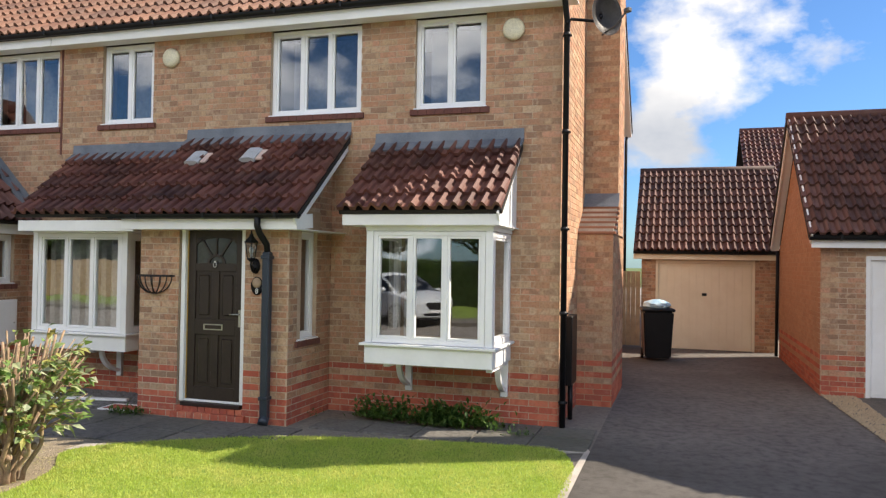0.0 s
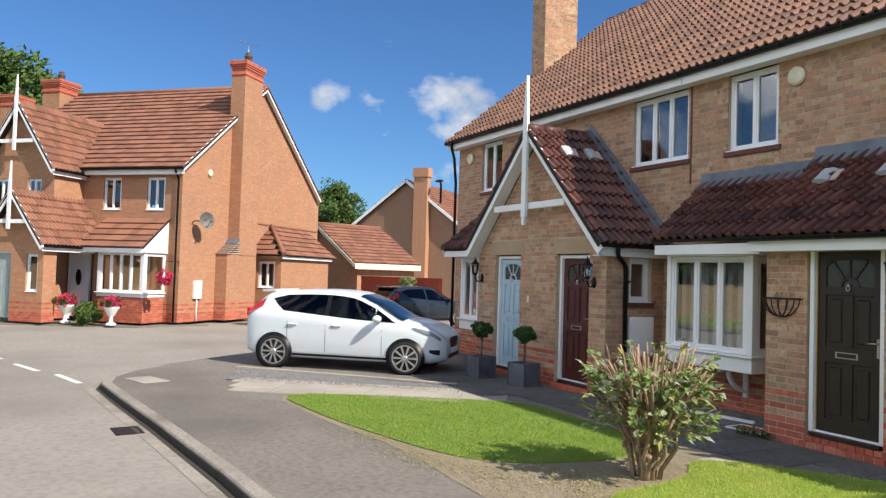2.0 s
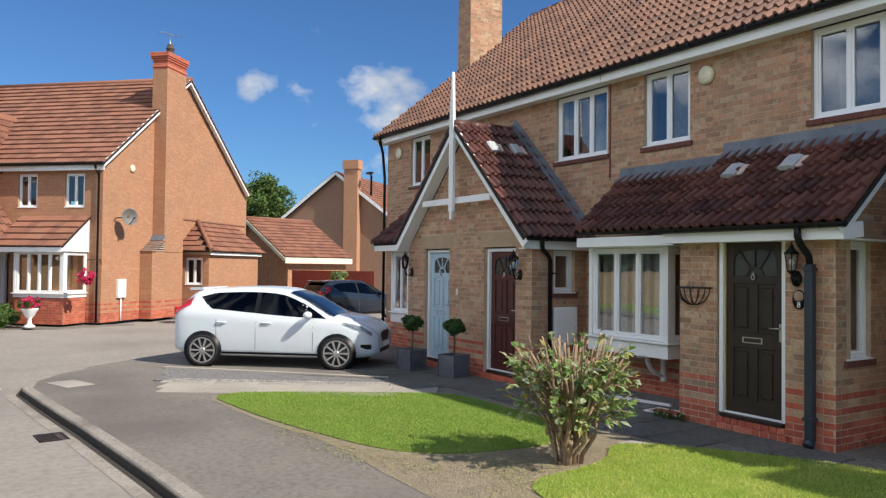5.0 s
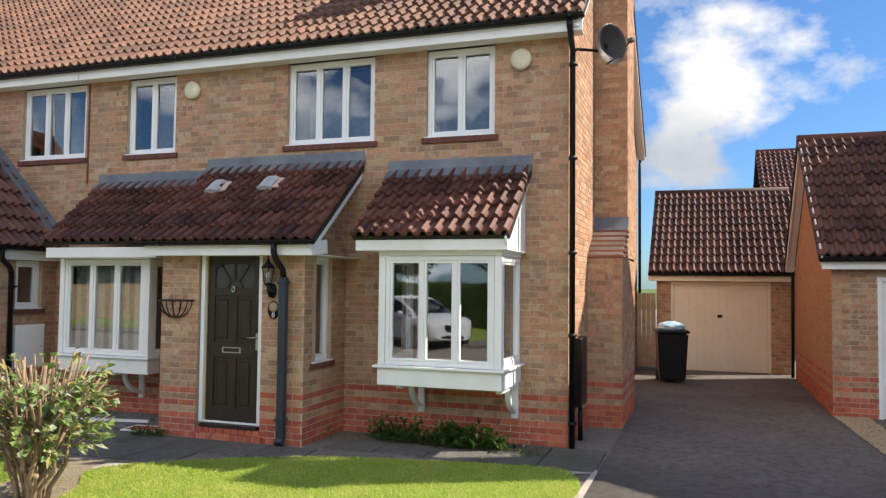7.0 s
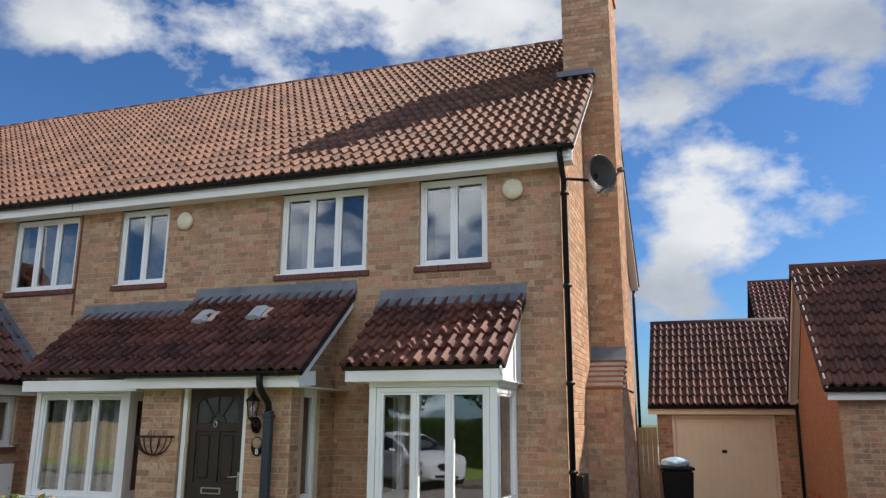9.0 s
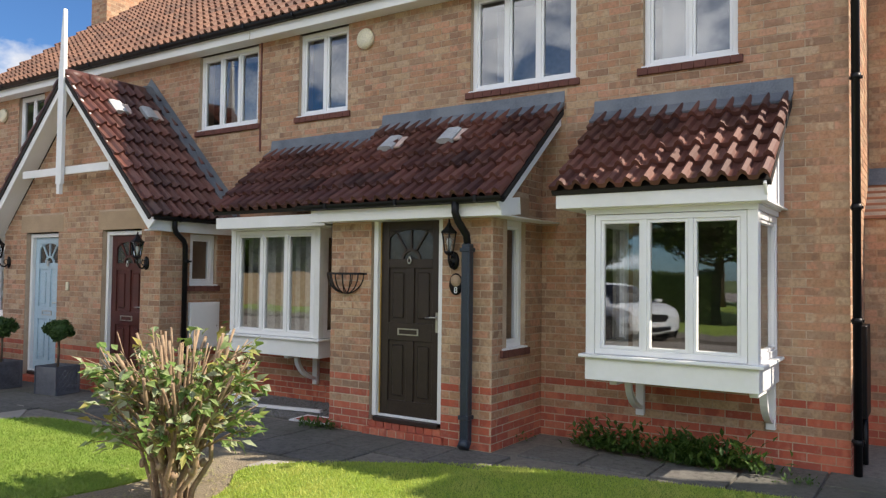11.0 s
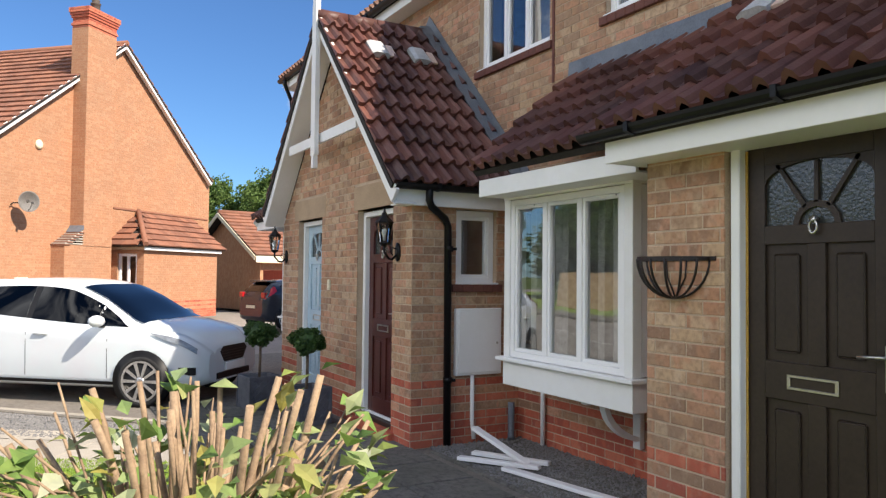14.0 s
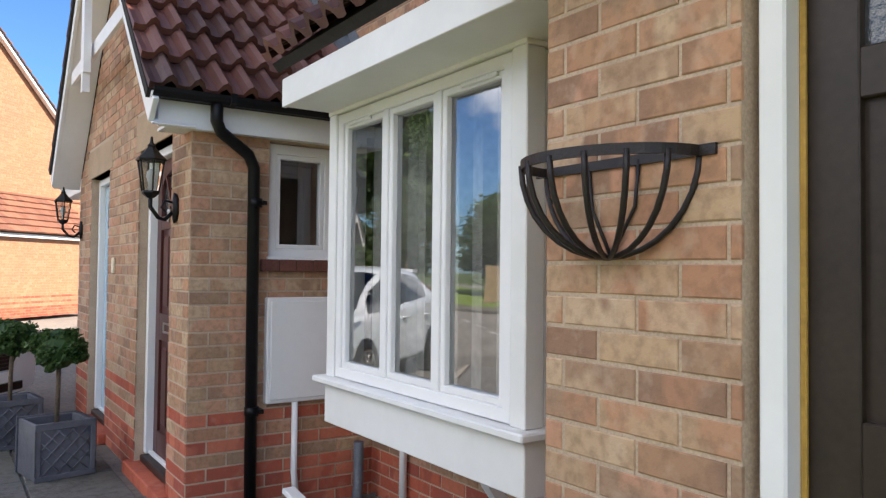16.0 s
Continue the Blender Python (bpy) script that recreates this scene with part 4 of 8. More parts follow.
WINS = [(-1.785, -0.895, 3.69, 4.80, (1, 1)), (-3.765, -2.49, 3.69, 4.80, (1, 1, 1)), (-6.42, -5.565, 3.69, 4.80, (1, 1)), (-8.42, -7.18, 3.69, 4.80, (1, 1, 1)), (-13.45, -12.60, 3.69, 4.80, (1, 1))]
BAYS = [(-1.92, -0.62, 0.95, 2.2), (-6.75, -5.42, 0.9, 2.2), (-12.95, -11.75, 0.9, 2.2)]
holes = [w[:4] for w in WINS] + BAYS
front = wall("wall", house, Matrix(), LEFT, 0.0, 0.0, 4.80, holes)
# the piers and porches hide these stretches
hid = [(-4.83, -2.88, 0.0, 3.2), (-11.5, -7.67, 0.0, 2.4), (-10.6, -8.5, 2.4, 3.3)]
lay_bricks(front, LEFT, -0.002, 0.0, 4.80, holes + hid, near=(-5.4, 0.6))
for x0, x1, z0, z1, lights in WINS:
    casement(house, x0, x1, z0, z1, lights, glass=GLASS2, curtain=CURTAIN if x0 < -5 else BLIND)
    brick_sill(house, x0, x1, z0)
# thin joint between the two homes
bm = bmesh.new()
box(bm, -7.135, -7.105, -0.012, 0.004, 3.3, 4.80)
part("cable", bm, SILLBRICK, house)


def gable_limits(z):
    if z < EAVE - 0.1:
        return (0.0, DEPTH)
    y = (z - EAVE + 0.08) / SL - 0.28
    return (y, 2 * RIDGE_Y - y)


def gable(parent, m, mat, brick, red, near=None, y_from=0.0, depth=DEPTH, ridge_y=RIDGE_Y, hole=()):
    g = wall("gable_wall", parent, m, 0, depth, 0, 1, poly=[(0, 0), (depth, 0), (depth, EAVE - 0.12), (ridge_y, RIDGE_Z - 0.10), (0, EAVE - 0.12)], mat=mat)
    lay_bricks(g, 0.002, depth, 0.0, RIDGE_Z - 0.1, hole, limits=gable_limits, mat=brick, red_mat=red, near=near)
    return g


east = gable(house, rot(0, 0, 90), MORTAR2, BUFF, RED, near=(0.5, 1.5), hole=[(1.5, 3.3, 0, 2.3), (2.2, 3.3, 2.2, 9)])
wgab = wall("gable_wall", house, rot(LEFT, DEPTH, -90), 0, DEPTH, 0, 1, poly=[(0, 0), (DEPTH, 0), (DEPTH, EAVE - 0.12), (DEPTH - RIDGE_Y, RIDGE_Z - 0.10), (0, EAVE - 0.12)])
bm = bmesh.new()
box(bm, LEFT + 0.28, -0.28, DEPTH - 0.28, DEPTH, 0, 4.8)
part("back_wall", bm, MORTAR, house)
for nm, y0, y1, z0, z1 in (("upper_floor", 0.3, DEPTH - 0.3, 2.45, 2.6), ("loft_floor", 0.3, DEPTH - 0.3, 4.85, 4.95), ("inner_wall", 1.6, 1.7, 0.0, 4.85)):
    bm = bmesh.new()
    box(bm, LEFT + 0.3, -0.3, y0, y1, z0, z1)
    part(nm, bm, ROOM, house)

# main roof
run, rise = RIDGE_Y + 0.28, RIDGE_Z - EAVE
LEN = math.hypot(run, rise)
W = -LEFT + 0.40
rf = slope_frame(LEFT - 0.20, -0.28, EAVE - 0.03, run, rise)


roof_slope(house, rf, W, LEN, MAINTILE, loose=290, label="brown pantile roof slope of the terrace")
roof_slope(house, slope_frame(0.20, 2 * RIDGE_Y + 0.28, EAVE - 0.03, run, rise, 180), W, LEN, MAINTILE)
n = 33
for i in range(n):
    bm = bmesh.new()
    a = LEFT - 0.2 + i * W / n
    tube(bm, [(a, RIDGE_Y, RIDGE_Z - 0.02), (a + W / n - 0.008, RIDGE_Y, RIDGE_Z - 0.02)], 0.10, 8)
    part("ridge_tile", bm, MAINTILE, house)
bm = bmesh.new()
box(bm, LEFT - 0.15, -7.13, -0.225, -0.195, 4.795, 4.955, 0.003)
box(bm, -7.115, 0.19, -0.228, -0.198, 4.79, 4.95, 0.003)
part("fascia", bm, WHITE, house, "white painted fascia board")
bm = bmesh.new()
box(bm, LEFT - 0.15, 0.18, -0.195, 0.0, 4.800, 4.812)
part("soffit", bm, WHITE, house)
gutter(house, (LEFT - 0.2, -0.285, 4.965), (0.22, -0.285, 4.965))
for x in (0.165, LEFT - 0.165):
    for s in (0, 1):
        p = (x, -0.26 if not s else 2 * RIDGE_Y + 0.26, EAVE - 0.06)
        beam(house, "barge_board", p, (x, RIDGE_Y, RIDGE_Z - 0.09), 0.18, 0.022, WHITE, "white barge board", up=(0, 0, 1))
        xi = x - 0.085 if x > 0 else x + 0.085
        beam(house, "verge_soffit", (xi, p[1], p[2] - 0.075), (xi, RIDGE_Y, RIDGE_Z - 0.17), 0.012, 0.15, WHITE)
downpipe(house, [(0.055, -0.285, 4.90), (0.055, -0.285, 4.84), (0.055, -0.06, 4.62), (0.055, -0.06, 0.02)], clips=[(0.055, -0.06, z) for z in (4.45, 3.35, 2.25, 1.3, 0.3)])
downpipe(house, [(0.06, DEPTH + 0.2, 4.90), (0.06, DEPTH + 0.05, 4.62), (0.06, DEPTH - 0.05, 0.02)])
downpipe(house, [(LEFT + 0.1, -0.285, 4.92), (LEFT + 0.1, -0.285, 4.84), (LEFT - 0.05, -0.12, 4.6), (LEFT - 0.05, -0.06, 4.0), (LEFT - 0.05, -0.06, 0.02)])


def chimney(parent, m, brick, red, mortar, side_x=0.46, lower=(1.5, 3.3), upper=(2.2, 3.2), top=9.15, inner=-0.26, pot=True, name="chimney"):
    """Chimney breast on a gable: local x out of the wall, y along it."""
    c = part(name, (lambda b: (box(b, -0.1, side_x - 0.006, lower[0] + 0.006, lower[1], 0, 2.28), box(b, -0.1, side_x - 0.006, upper[0] + 0.006, upper[1], 2.2, top - 0.62), box(b, inner + 0.006, 0, upper[0] + 0.006, upper[1], 6.2, top - 0.62), b)[-1])(bmesh.new()), mortar, parent)
    c.matrix_local = m
    # faces: street side (normal -y), outer side (normal +x)
    def face(mm, u0, u1, z0, z1, redc=True, near=None, count=300):
        bm = bmesh.new()
        box(bm, u0, u1, 0.0015, 0.02, z0, z1)
        o = part("face", bm, mortar, c)
        o.matrix_local = mm
        lay_bricks(o, u0, u1, z0, z1, mat=brick, red_mat=red, red=redc, near=near, count=count)
    face(rot(0, lower[0], 0), 0.0, side_x, 0, 2.28)
    face(rot(side_x, 0, 90), lower[0], lower[1], 0, 2.28)
    face(rot(0, upper[0], 0), 0.0, side_x, 2.2, top - 0.62, False)
    face(rot(side_x, 0, 90), upper[0], upper[1], 2.2, top - 0.62, False)
    face(rot(0, upper[0], 0), inner, 0.0, 6.3, top - 0.62, False)
    face(rot(inner, upper[1] , -90), 0, upper[1] - upper[0], 6.3, top - 0.62, False)
    for k in range(6):
        bm = bmesh.new()
        a, b = k / 6, (k + 1.3) / 6
        y0, y1 = lower[0] + (upper[0] - lower[0]) * a, lower[0] + (upper[0] - lower[0]) * min(1, b)
        z0 = 2.26 + 0.44 * a
        box(bm, -0.02, side_x + 0.03, y0 - 0.03, y1 + 0.03, z0, z0 + 0.034, 0.004)
        part("shoulder_tile", bm, REDTILE, c, "sloping red shoulder tile")
        bm = bmesh.new()
        box(bm, 0.0, side_x, y0 + 0.02, upper[0] + 0.05, z0 + 0.036, z0 + 0.073)
        part("shoulder_bed", bm, PALE0, c, "pale mortar bed")
    bm = bmesh.new()
    prism(bm, [(-0.01, upper[0] - 0.16, 2.66), (-0.01, upper[0] + 0.0, 2.86), (-0.01, upper[0] + 0.01, 2.74)], (side_x + 0.03, 0, 0))
    part("flashing", bm, LEAD, c)
    x0, x1, y0, y1 = inner, side_x, upper[0], upper[1]
    z = top - 0.62
    for k, o in enumerate((0.0, 0.03, 0.0, 0.0, 0.03, 0.055, 0.08, 0.08)):
        bm = bmesh.new()
        box(bm, x0 - o, x1 + o, y0 - o, y1 + o, z + k * 0.075, z + k * 0.075 + 0.068, 0.004)
        part("corbel", bm, red, c)
    bm = bmesh.new()
    box(bm, x0 + 0.01, x1 - 0.01, y0 + 0.01, y1 - 0.01, z - 0.02, z + 0.59)
    part("stack_core", bm, mortar, c)
    if pot:
        bm = bmesh.new()
        lathe(bm, [(0.17, 0), (0.14, 0.05), (0.125, 0.24), (0.15, 0.26), (0.15, 0.31), (0.09, 0.33), (0.12, 0.40), (0.05, 0.46)], ((x0 + x1) / 2, (y0 + y1) / 2, top - 0.02), 14)
        part("pot", bm, POT, c, "dark clay chimney pot")
    return c


POT = grained("clay_pot", (0.10, 0.075, 0.06), (0.05, 0.04, 0.035), 8, 60, 0.8, 0.2)
chimney(house, Matrix(), BUFF, RED, MORTAR2)
chimney(house, Matrix.Translation((LEFT, 0, 0)) @ Matrix.Diagonal((-1, 1, 1, 1)), BUFF, RED, MORTAR, side_x=0.30, top=10.0)
bm = bmesh.new()
box(bm, -0.34, 0.22, 2.02, 2.20, 6.93, 7.02)
o = part("chimney_flashing", bm, LEAD, house)


# right-hand porch: brick projection with the front door
PY = -1.05
EH = 2.22
pf = wall("porch_wall", house, rot(0, PY, 0), -4.85, -2.86, 0, EH, [(-4.31, -3.42, 0.0, 2.26)])
lay_bricks(pf, -4.85, -2.862, 0.0, EH, [(-4.31, -3.42, 0.0, 2.26)], near=(-4.6, 1.3), shift=0.05)
ps = wall("porch_wall", house, rot(-2.86, PY, 90), 0.0, 1.05, 0, 2.2, [(0.20, 0.68, 0.93, 2.19)])
wall("porch_gable", house, rot(-2.86, PY, 90), 0, 0, 0, 0, poly=[(0.0, 2.2), (1.05, 2.2), (1.05, 3.32), (0.0, 2.48)], thick=0.2)
lay_bricks(ps, 0.002, 1.05, 0.0, 3.3, [(0.20, 0.68, 0.93, 2.19), (0.14, 0.74, 2.2, 2.43)], limits=lambda z: (max(0, (z - 2.30) / 0.8 - 0.22), 1.05), near=(0.2, 1.2))
pl = wall("porch_wall", house, rot(-4.85, 0, -90), 0.0, 1.05, 0, EH)
lay_bricks(pl, 0.0, 1.05, 0.0, EH, near=(0.9, 1.2), count=200)
bm = bmesh.new()
box(bm, 0.14, 0.74, -0.006, 0.1, 2.205, 2.43, 0.004)
o = part("lintel", bm, STONE, house)
o.matrix_local = rot(-2.86, PY, 90)
w = casement(house, 0.20, 0.68, 0.93, 2.19, (1,), m=rot(-2.86, PY, 90), fr=0.06)
o = brick_sill(house, 0.20, 0.68, 0.93)
o.matrix_local = rot(-2.86, PY, 90)
panel_door(house, -4.235, -3.480, 0.19, 2.19, PY + 0.075, BROWNDOOR, "dark brown panelled front door with a glazed fan", frame_y=PY + 0.02)
step = part("doorstep", (lambda b: (box(b, -4.35, -3.38, PY - 0.045, PY + 0.12, 0.0, 0.07), b)[-1])(bmesh.new()), MORTAR, house, "red brick doorstep")
for k in range(9):
    for q in ((-4.36 + k * 0.11, 0.102, PY - 0.05, PY + 0.12, 0.0, 0.075), (-4.31 + k * 0.099, 0.091, PY, PY + 0.16, 0.075, 0.14)):
        bm = bmesh.new()
        box(bm, q[0], q[0] + q[1], q[2], q[3], q[4], q[5], 0.004)
        part("brick", bm, RED, step)


def lean_to(x0, x1, ztop, zeave, tiles_loose=120, label="", verge=(True, True), mat=None, flash=0.15, s=0.8, fh=0.16, drop=0.015):
    run = (ztop - zeave) / s
    L = math.hypot(run, ztop - zeave)
    m = slope_frame(x0, -run, zeave - 0.03, run, ztop - zeave)
    roof_slope(house, m, x1 - x0, L, mat or DARKTILE, loose=tiles_loose, label=label, gauge=0.28)
    bm = bmesh.new()
    box(bm, x0 + 0.03, x1 - 0.03, -run + 0.055, -run + 0.08, zeave - drop - fh, zeave - drop, 0.003)
    part("fascia", bm, WHITE, house, "white fascia board")
    bm = bmesh.new()
    box(bm, x0 + 0.04, x1 - 0.04, -run + 0.08, -0.0, zeave - drop - fh + 0.003, zeave - drop - fh + 0.015)
    part("soffit", bm, WHITE, house)
    for k, x in enumerate((x0 + 0.04, x1 - 0.04)):
        if verge[k]:
            beam(house, "barge_board", (x, -run + 0.03, zeave - 0.10), (x, -0.0, ztop - 0.125), 0.13, 0.022, WHITE, "white barge board")
    n = max(2, round((x1 - x0) / 0.6))
    for i in range(n):
        bm = bmesh.new()
        a, b = x0 + i * (x1 - x0) / n, x0 + (i + 1) * (x1 - x0) / n
        prism(bm, [(a - 0.01, -0.008, ztop + flash), (a - 0.01, -0.004, ztop - 0.0), (a - 0.01, -0.15, ztop - 0.095), (a - 0.01, -0.16, ztop - 0.075), (a - 0.01, -0.02, ztop + 0.03)], (b - a + 0.02, 0.004 * (i % 2), 0.004 * (i % 2)))
        part("flashing", bm, LEAD, house, "grey lead flashing")
    return run


run_r = lean_to(-4.99, -2.62, 3.42, 2.36, 90, "dark brown tiled lean-to porch roof", (False, True))
run_l = lean_to(-6.88, -5.02, 3.27, 2.40, 90, "dark brown tiled roof over the bay window", (False, False), s=0.866, fh=0.135, drop=0.09)
run_b = lean_to(-2.27, -0.44, 3.27, 2.42, 90, "dark brown tiled roof over the bay window", (False, True))
run_3 = lean_to(-13.15, -11.45, 3.27, 2.36, 60, "dark brown tiled lean-to roof", (True, False))
gutter(house, (-5.08, -run_r - 0.01, 2.355), (-2.60, -run_r - 0.01, 2.355), 0.05)
beam(house, "porch_board", (-2.665, -run_r + 0.06, 2.26), (-2.665, -0.9, 2.30), 0.16, 0.03, WHITE)
# cheek of the right-hand bay
bm = bmesh.new()
prism(bm, [(-0.53, -run_b + 0.1, 2.25), (-0.53, -run_b + 0.1, 2.40), (-0.53, -0.002, 3.20), (-0.53, -0.002, 2.25)], (0.02, 0, 0))
part("cheek", bm, WHITE, house, "white boarded cheek under the bay roof")


def bay_window(x0, x1, yf, z0, z1, zb, lights, label, brackets=(), left=True, right=True, side_glass=True):
    """A boxed timber bay: apron below, sill, frames to the front and sides."""
    b = thing("bay_window", Matrix(), label, "bay window")
    bm = bmesh.new()
    box(bm, x0, x1, yf, 0.0, zb, z0 - 0.045, 0.004)
    part("apron", bm, WHITE, b)
    bm = bmesh.new()
    box(bm, x0 - 0.045, x1 + 0.045, yf - 0.05, 0.0, z0 - 0.045, z0 - 0.015, 0.006)
    part("sill", bm, WHITE, b)
    bm = bmesh.new()
    box(bm, x0, x1, yf, -0.0, z1, z1 + 0.06, 0.004)
    box(bm, x0 - 0.02, x1 + 0.02, yf - 0.02, 0.0, z1 + 0.045, z1 + 0.07, 0.003)
    part("head", bm, WHITE, b)
    post = 0.085
    bm = bmesh.new()
    box(bm, x0 + 0.004, x0 + post, yf + 0.004, yf + post, z0 - 0.015, z1, 0.004)
    box(bm, x1 - post, x1 - 0.004, yf + 0.004, yf + post, z0 - 0.015, z1, 0.004)
    part("corner_post", bm, WHITE, b)
    casement(b, x0 + post, x1 - post, z0 - 0.015, z1, lights, y=yf + 0.012, fr=0.05, sill=False, room=False)
    for x, on, deg in ((x0, left, -90), (x1, right, 90)):
        if on:
            wd = -yf - post - 0.002
            m = rot(x, yf + post, 90) if deg > 0 else rot(x, -0.002, -90)
            casement(b, 0, wd, z0 - 0.015, z1, (1,), y=0.012, fr=0.06, m=m, sill=False, room=False)
    for bx in brackets:
        bm = bmesh.new()
        box(bm, bx - 0.04, bx + 0.04, -0.05, -0.002, zb - 0.42, zb, 0.004)
        box(bm, bx - 0.035, bx + 0.035, yf + 0.14, -0.05, zb - 0.05, zb - 0.002, 0.004)
        pts = [(bx - 0.03, -0.05 - 0.34 * math.sin(a) ** 1.3, zb - 0.36 + 0.31 * (1 - math.cos(a))) for a in [k * 0.1963 for k in range(9)]]
        out = [Vector(p) for p in pts] + [Vector(p) + Vector((0, 0.035, 0.03)) for p in reversed(pts)]
        for i in range(8):
            prism(bm, [out[i], out[i + 1], out[-2 - i], out[-1 - i]], (0.06, 0, 0))
        part("bracket", bm, WHITE, b, "white curved timber bracket")
    return b


bay_window(-2.0, -0.555, -0.90, 0.98, 2.19, 0.74, (1, 1, 1), "white timber boxed bay window on brackets", (-1.79, -0.62))
bay_window(-6.86, -5.345, -0.70, 0.90, 2.16, 0.66, (1, 1, 1), "white timber boxed bay window beside the porch pier", (-6.0,))
bay_window(-13.05, -11.62, -0.70, 0.90, 2.16, 0.66, (1, 1, 1, 1), "white timber boxed bay window beside the pale blue door", (), right=False)
for x0, x1 in ((-6.67, -6.45), (-5.74, -5.52)):
    vent = thing("trickle_vent", Matrix(), "slim white trickle vent on the head of a window light", "vent", "trickle vents")
    bm = bmesh.new()
    box(bm, x0, x1, -0.690, -0.6785, 2.088, 2.104, 0.003)
    part("cover", bm, UPVC, vent)
for x0, x1 in ((-1.92, -0.62), (-6.75, -5.42), (-12.95, -11.75)):
    yc = 0.12 if x0 > -3 else -0.50
    bm = bmesh.new()
    n = 26
    vs = []
    for k in range(n + 1):
        x = x0 + (x1 - x0) * k / n
        vs.append((x, yc + 0.02 * math.sin(k * 2.4), 0.93 if yc < 0 else 0.75))
    for k in range(n):
        if 0.30 < (k + 0.5) / n < 0.70 and x0 > -3:
            continue
        if x0 > -3 and 0.1 < (k + 0.5) / n < 0.9:
            continue
        f = bm.faces.new([bm.verts.new(v) for v in (vs[k], vs[k + 1], (vs[k + 1][0], vs[k + 1][1], 2.15), (vs[k][0], vs[k][1], 2.15))])
    c = thing("curtain", Matrix(), "pale curtain hanging inside the bay window", "curtain")
    part("cloth", bm, CURTAIN, c)

# the double porch with its gable
GX, GZ, GE = -9.55, 4.42, 2.34
GW = 2.06
GY = -1.15
gf = wall("porch_gable", house, rot(0, GY, 0), -11.50, -7.65, 0, 2.2, [(-10.87, -10.0, 0.0, 2.2), (-8.92, -8.05, 0.0, 2.2)])
lay_bricks(gf, -11.50, -7.652, 0.0, 2.2, [(-10.87, -10.0, 0.0, 2.2), (-8.92, -8.05, 0.0, 2.2)], near=(-8.0, 1.0))
gt = wall("porch_gable", house, rot(0, GY, 0), 0, 0, 0, 0, poly=[(-11.50, 2.2), (-7.65, 2.2), (GX, 4.2)])
lay_bricks(gt, -11.5, -7.65, 2.2, 4.2, [(-11.02, -9.88, 2.2, 2.45), (-9.02, -7.98, 2.2, 2.45)], limits=lambda z: (-11.5 + (z - 2.2) / 1.03 + 0.02, -7.65 - (z - 2.2) / 1.05 - 0.02))
gs = wall("porch_wall", house, rot(-7.65, GY, 90), 0.0, 1.15, 0, 2.2, [(0.45, 0.89, 1.46, 2.15)])
lay_bricks(gs, 0.002, 1.15, 0.0, 2.2, [(0.45, 0.89, 1.46, 2.15)], near=(0.5, 1.0))
gw = wall("porch_wall", house, rot(-11.50, 0, -90), 0.0, 1.15, 0, 2.2)
for x0, x1 in ((-11.02, -9.88), (-9.02, -7.98)):
    bm = bmesh.new()
    box(bm, x0, x1, GY - 0.006, GY + 0.1, 2.2, 2.45, 0.004)
    part("lintel", bm, STONE, house, "buff stone lintel")
casement(house, 0.45, 0.89, 1.46, 2.15, (1,), m=rot(-7.65, GY, 90), fr=0.06)
o = brick_sill(house, 0.45, 0.89, 1.46)
o.matrix_local = rot(-7.65, GY, 90)
bm = bmesh.new()
box(bm, -4.234, -4.222, -0.987, -0.977, 0.20, 2.18, 0.002)
part("draught_strip", bm, grained("ochre_strip", (0.50, 0.30, 0.06), (0.36, 0.21, 0.04), 9, 60, 0.5, 0.1), house, "ochre draught strip")
panel_door(house, -8.855, -8.10, 0.14, 2.13, GY + 0.11, REDDOOR, "dark oxblood panelled front door", frame_y=GY + 0.06)
panel_door(house, -10.80, -10.06, 0.14, 2.13, GY + 0.11, BLUEDOOR, "pale blue panelled front door with a glazed fan", frame_y=GY + 0.06)
for x0, x1 in ((-9.0, -7.98), (-10.95, -9.92)):
    bm = bmesh.new()
    box(bm, x0, x1, GY - 0.06, GY + 0.1, 0.0, 0.085, 0.006)
    part("doorstep", bm, RED, house, "red brick doorstep")
grun, grise = GW, GZ - GE
GL = math.hypot(grun, grise)
# local x of the right slope runs towards the street from the wall
m = Matrix.Translation((GX + GW, 0.0 - 1.42, GE - 0.03)) @ pose(0, 0, 0, 0, 0, 90) @ pose(0, 0, 0, math.degrees(math.atan2(grise, grun)))
roof_slope(house, m, 1.42, GL, DARKTILE, loose=80, label="porch roof slope, partly sunlit", gauge=0.28, tile=0.284)
m = Matrix.Translation((GX - GW, 0.0, GE - 0.03)) @ pose(0, 0, 0, 0, 0, -90) @ pose(0, 0, 0, math.degrees(math.atan2(grise, grun)))
roof_slope(house, m, 1.42, GL, DARKTILE, gauge=0.28, tile=0.284)
for i in range(4):
    bm = bmesh.new()
    tube(bm, [(GX, -1.42 + i * 0.355, GZ - 0.03), (GX, -1.42 + (i + 1) * 0.355 - 0.008, GZ - 0.03)], 0.085, 8)
    part("ridge_tile", bm, DARKTILE, house)
for s in (-1, 1):
    beam(house, "barge_board", (GX + s * (GW - 0.02), -1.385, GE - 0.12), (GX, -1.385, GZ - 0.10), 0.15, 0.03, WHITE, "white barge board")
    beam(house, "gable_soffit", (GX + s * (GW - 0.06), -1.27, GE - 0.18), (GX, -1.27, GZ - 0.17), 0.012, 0.23, WHITE)
beam(house, "collar_beam", (-10.62, -1.355, 3.03), (-8.48, -1.355, 3.03), 0.11, 0.03, WHITE, "white collar beam")
bm = bmesh.new()
w = 0.065
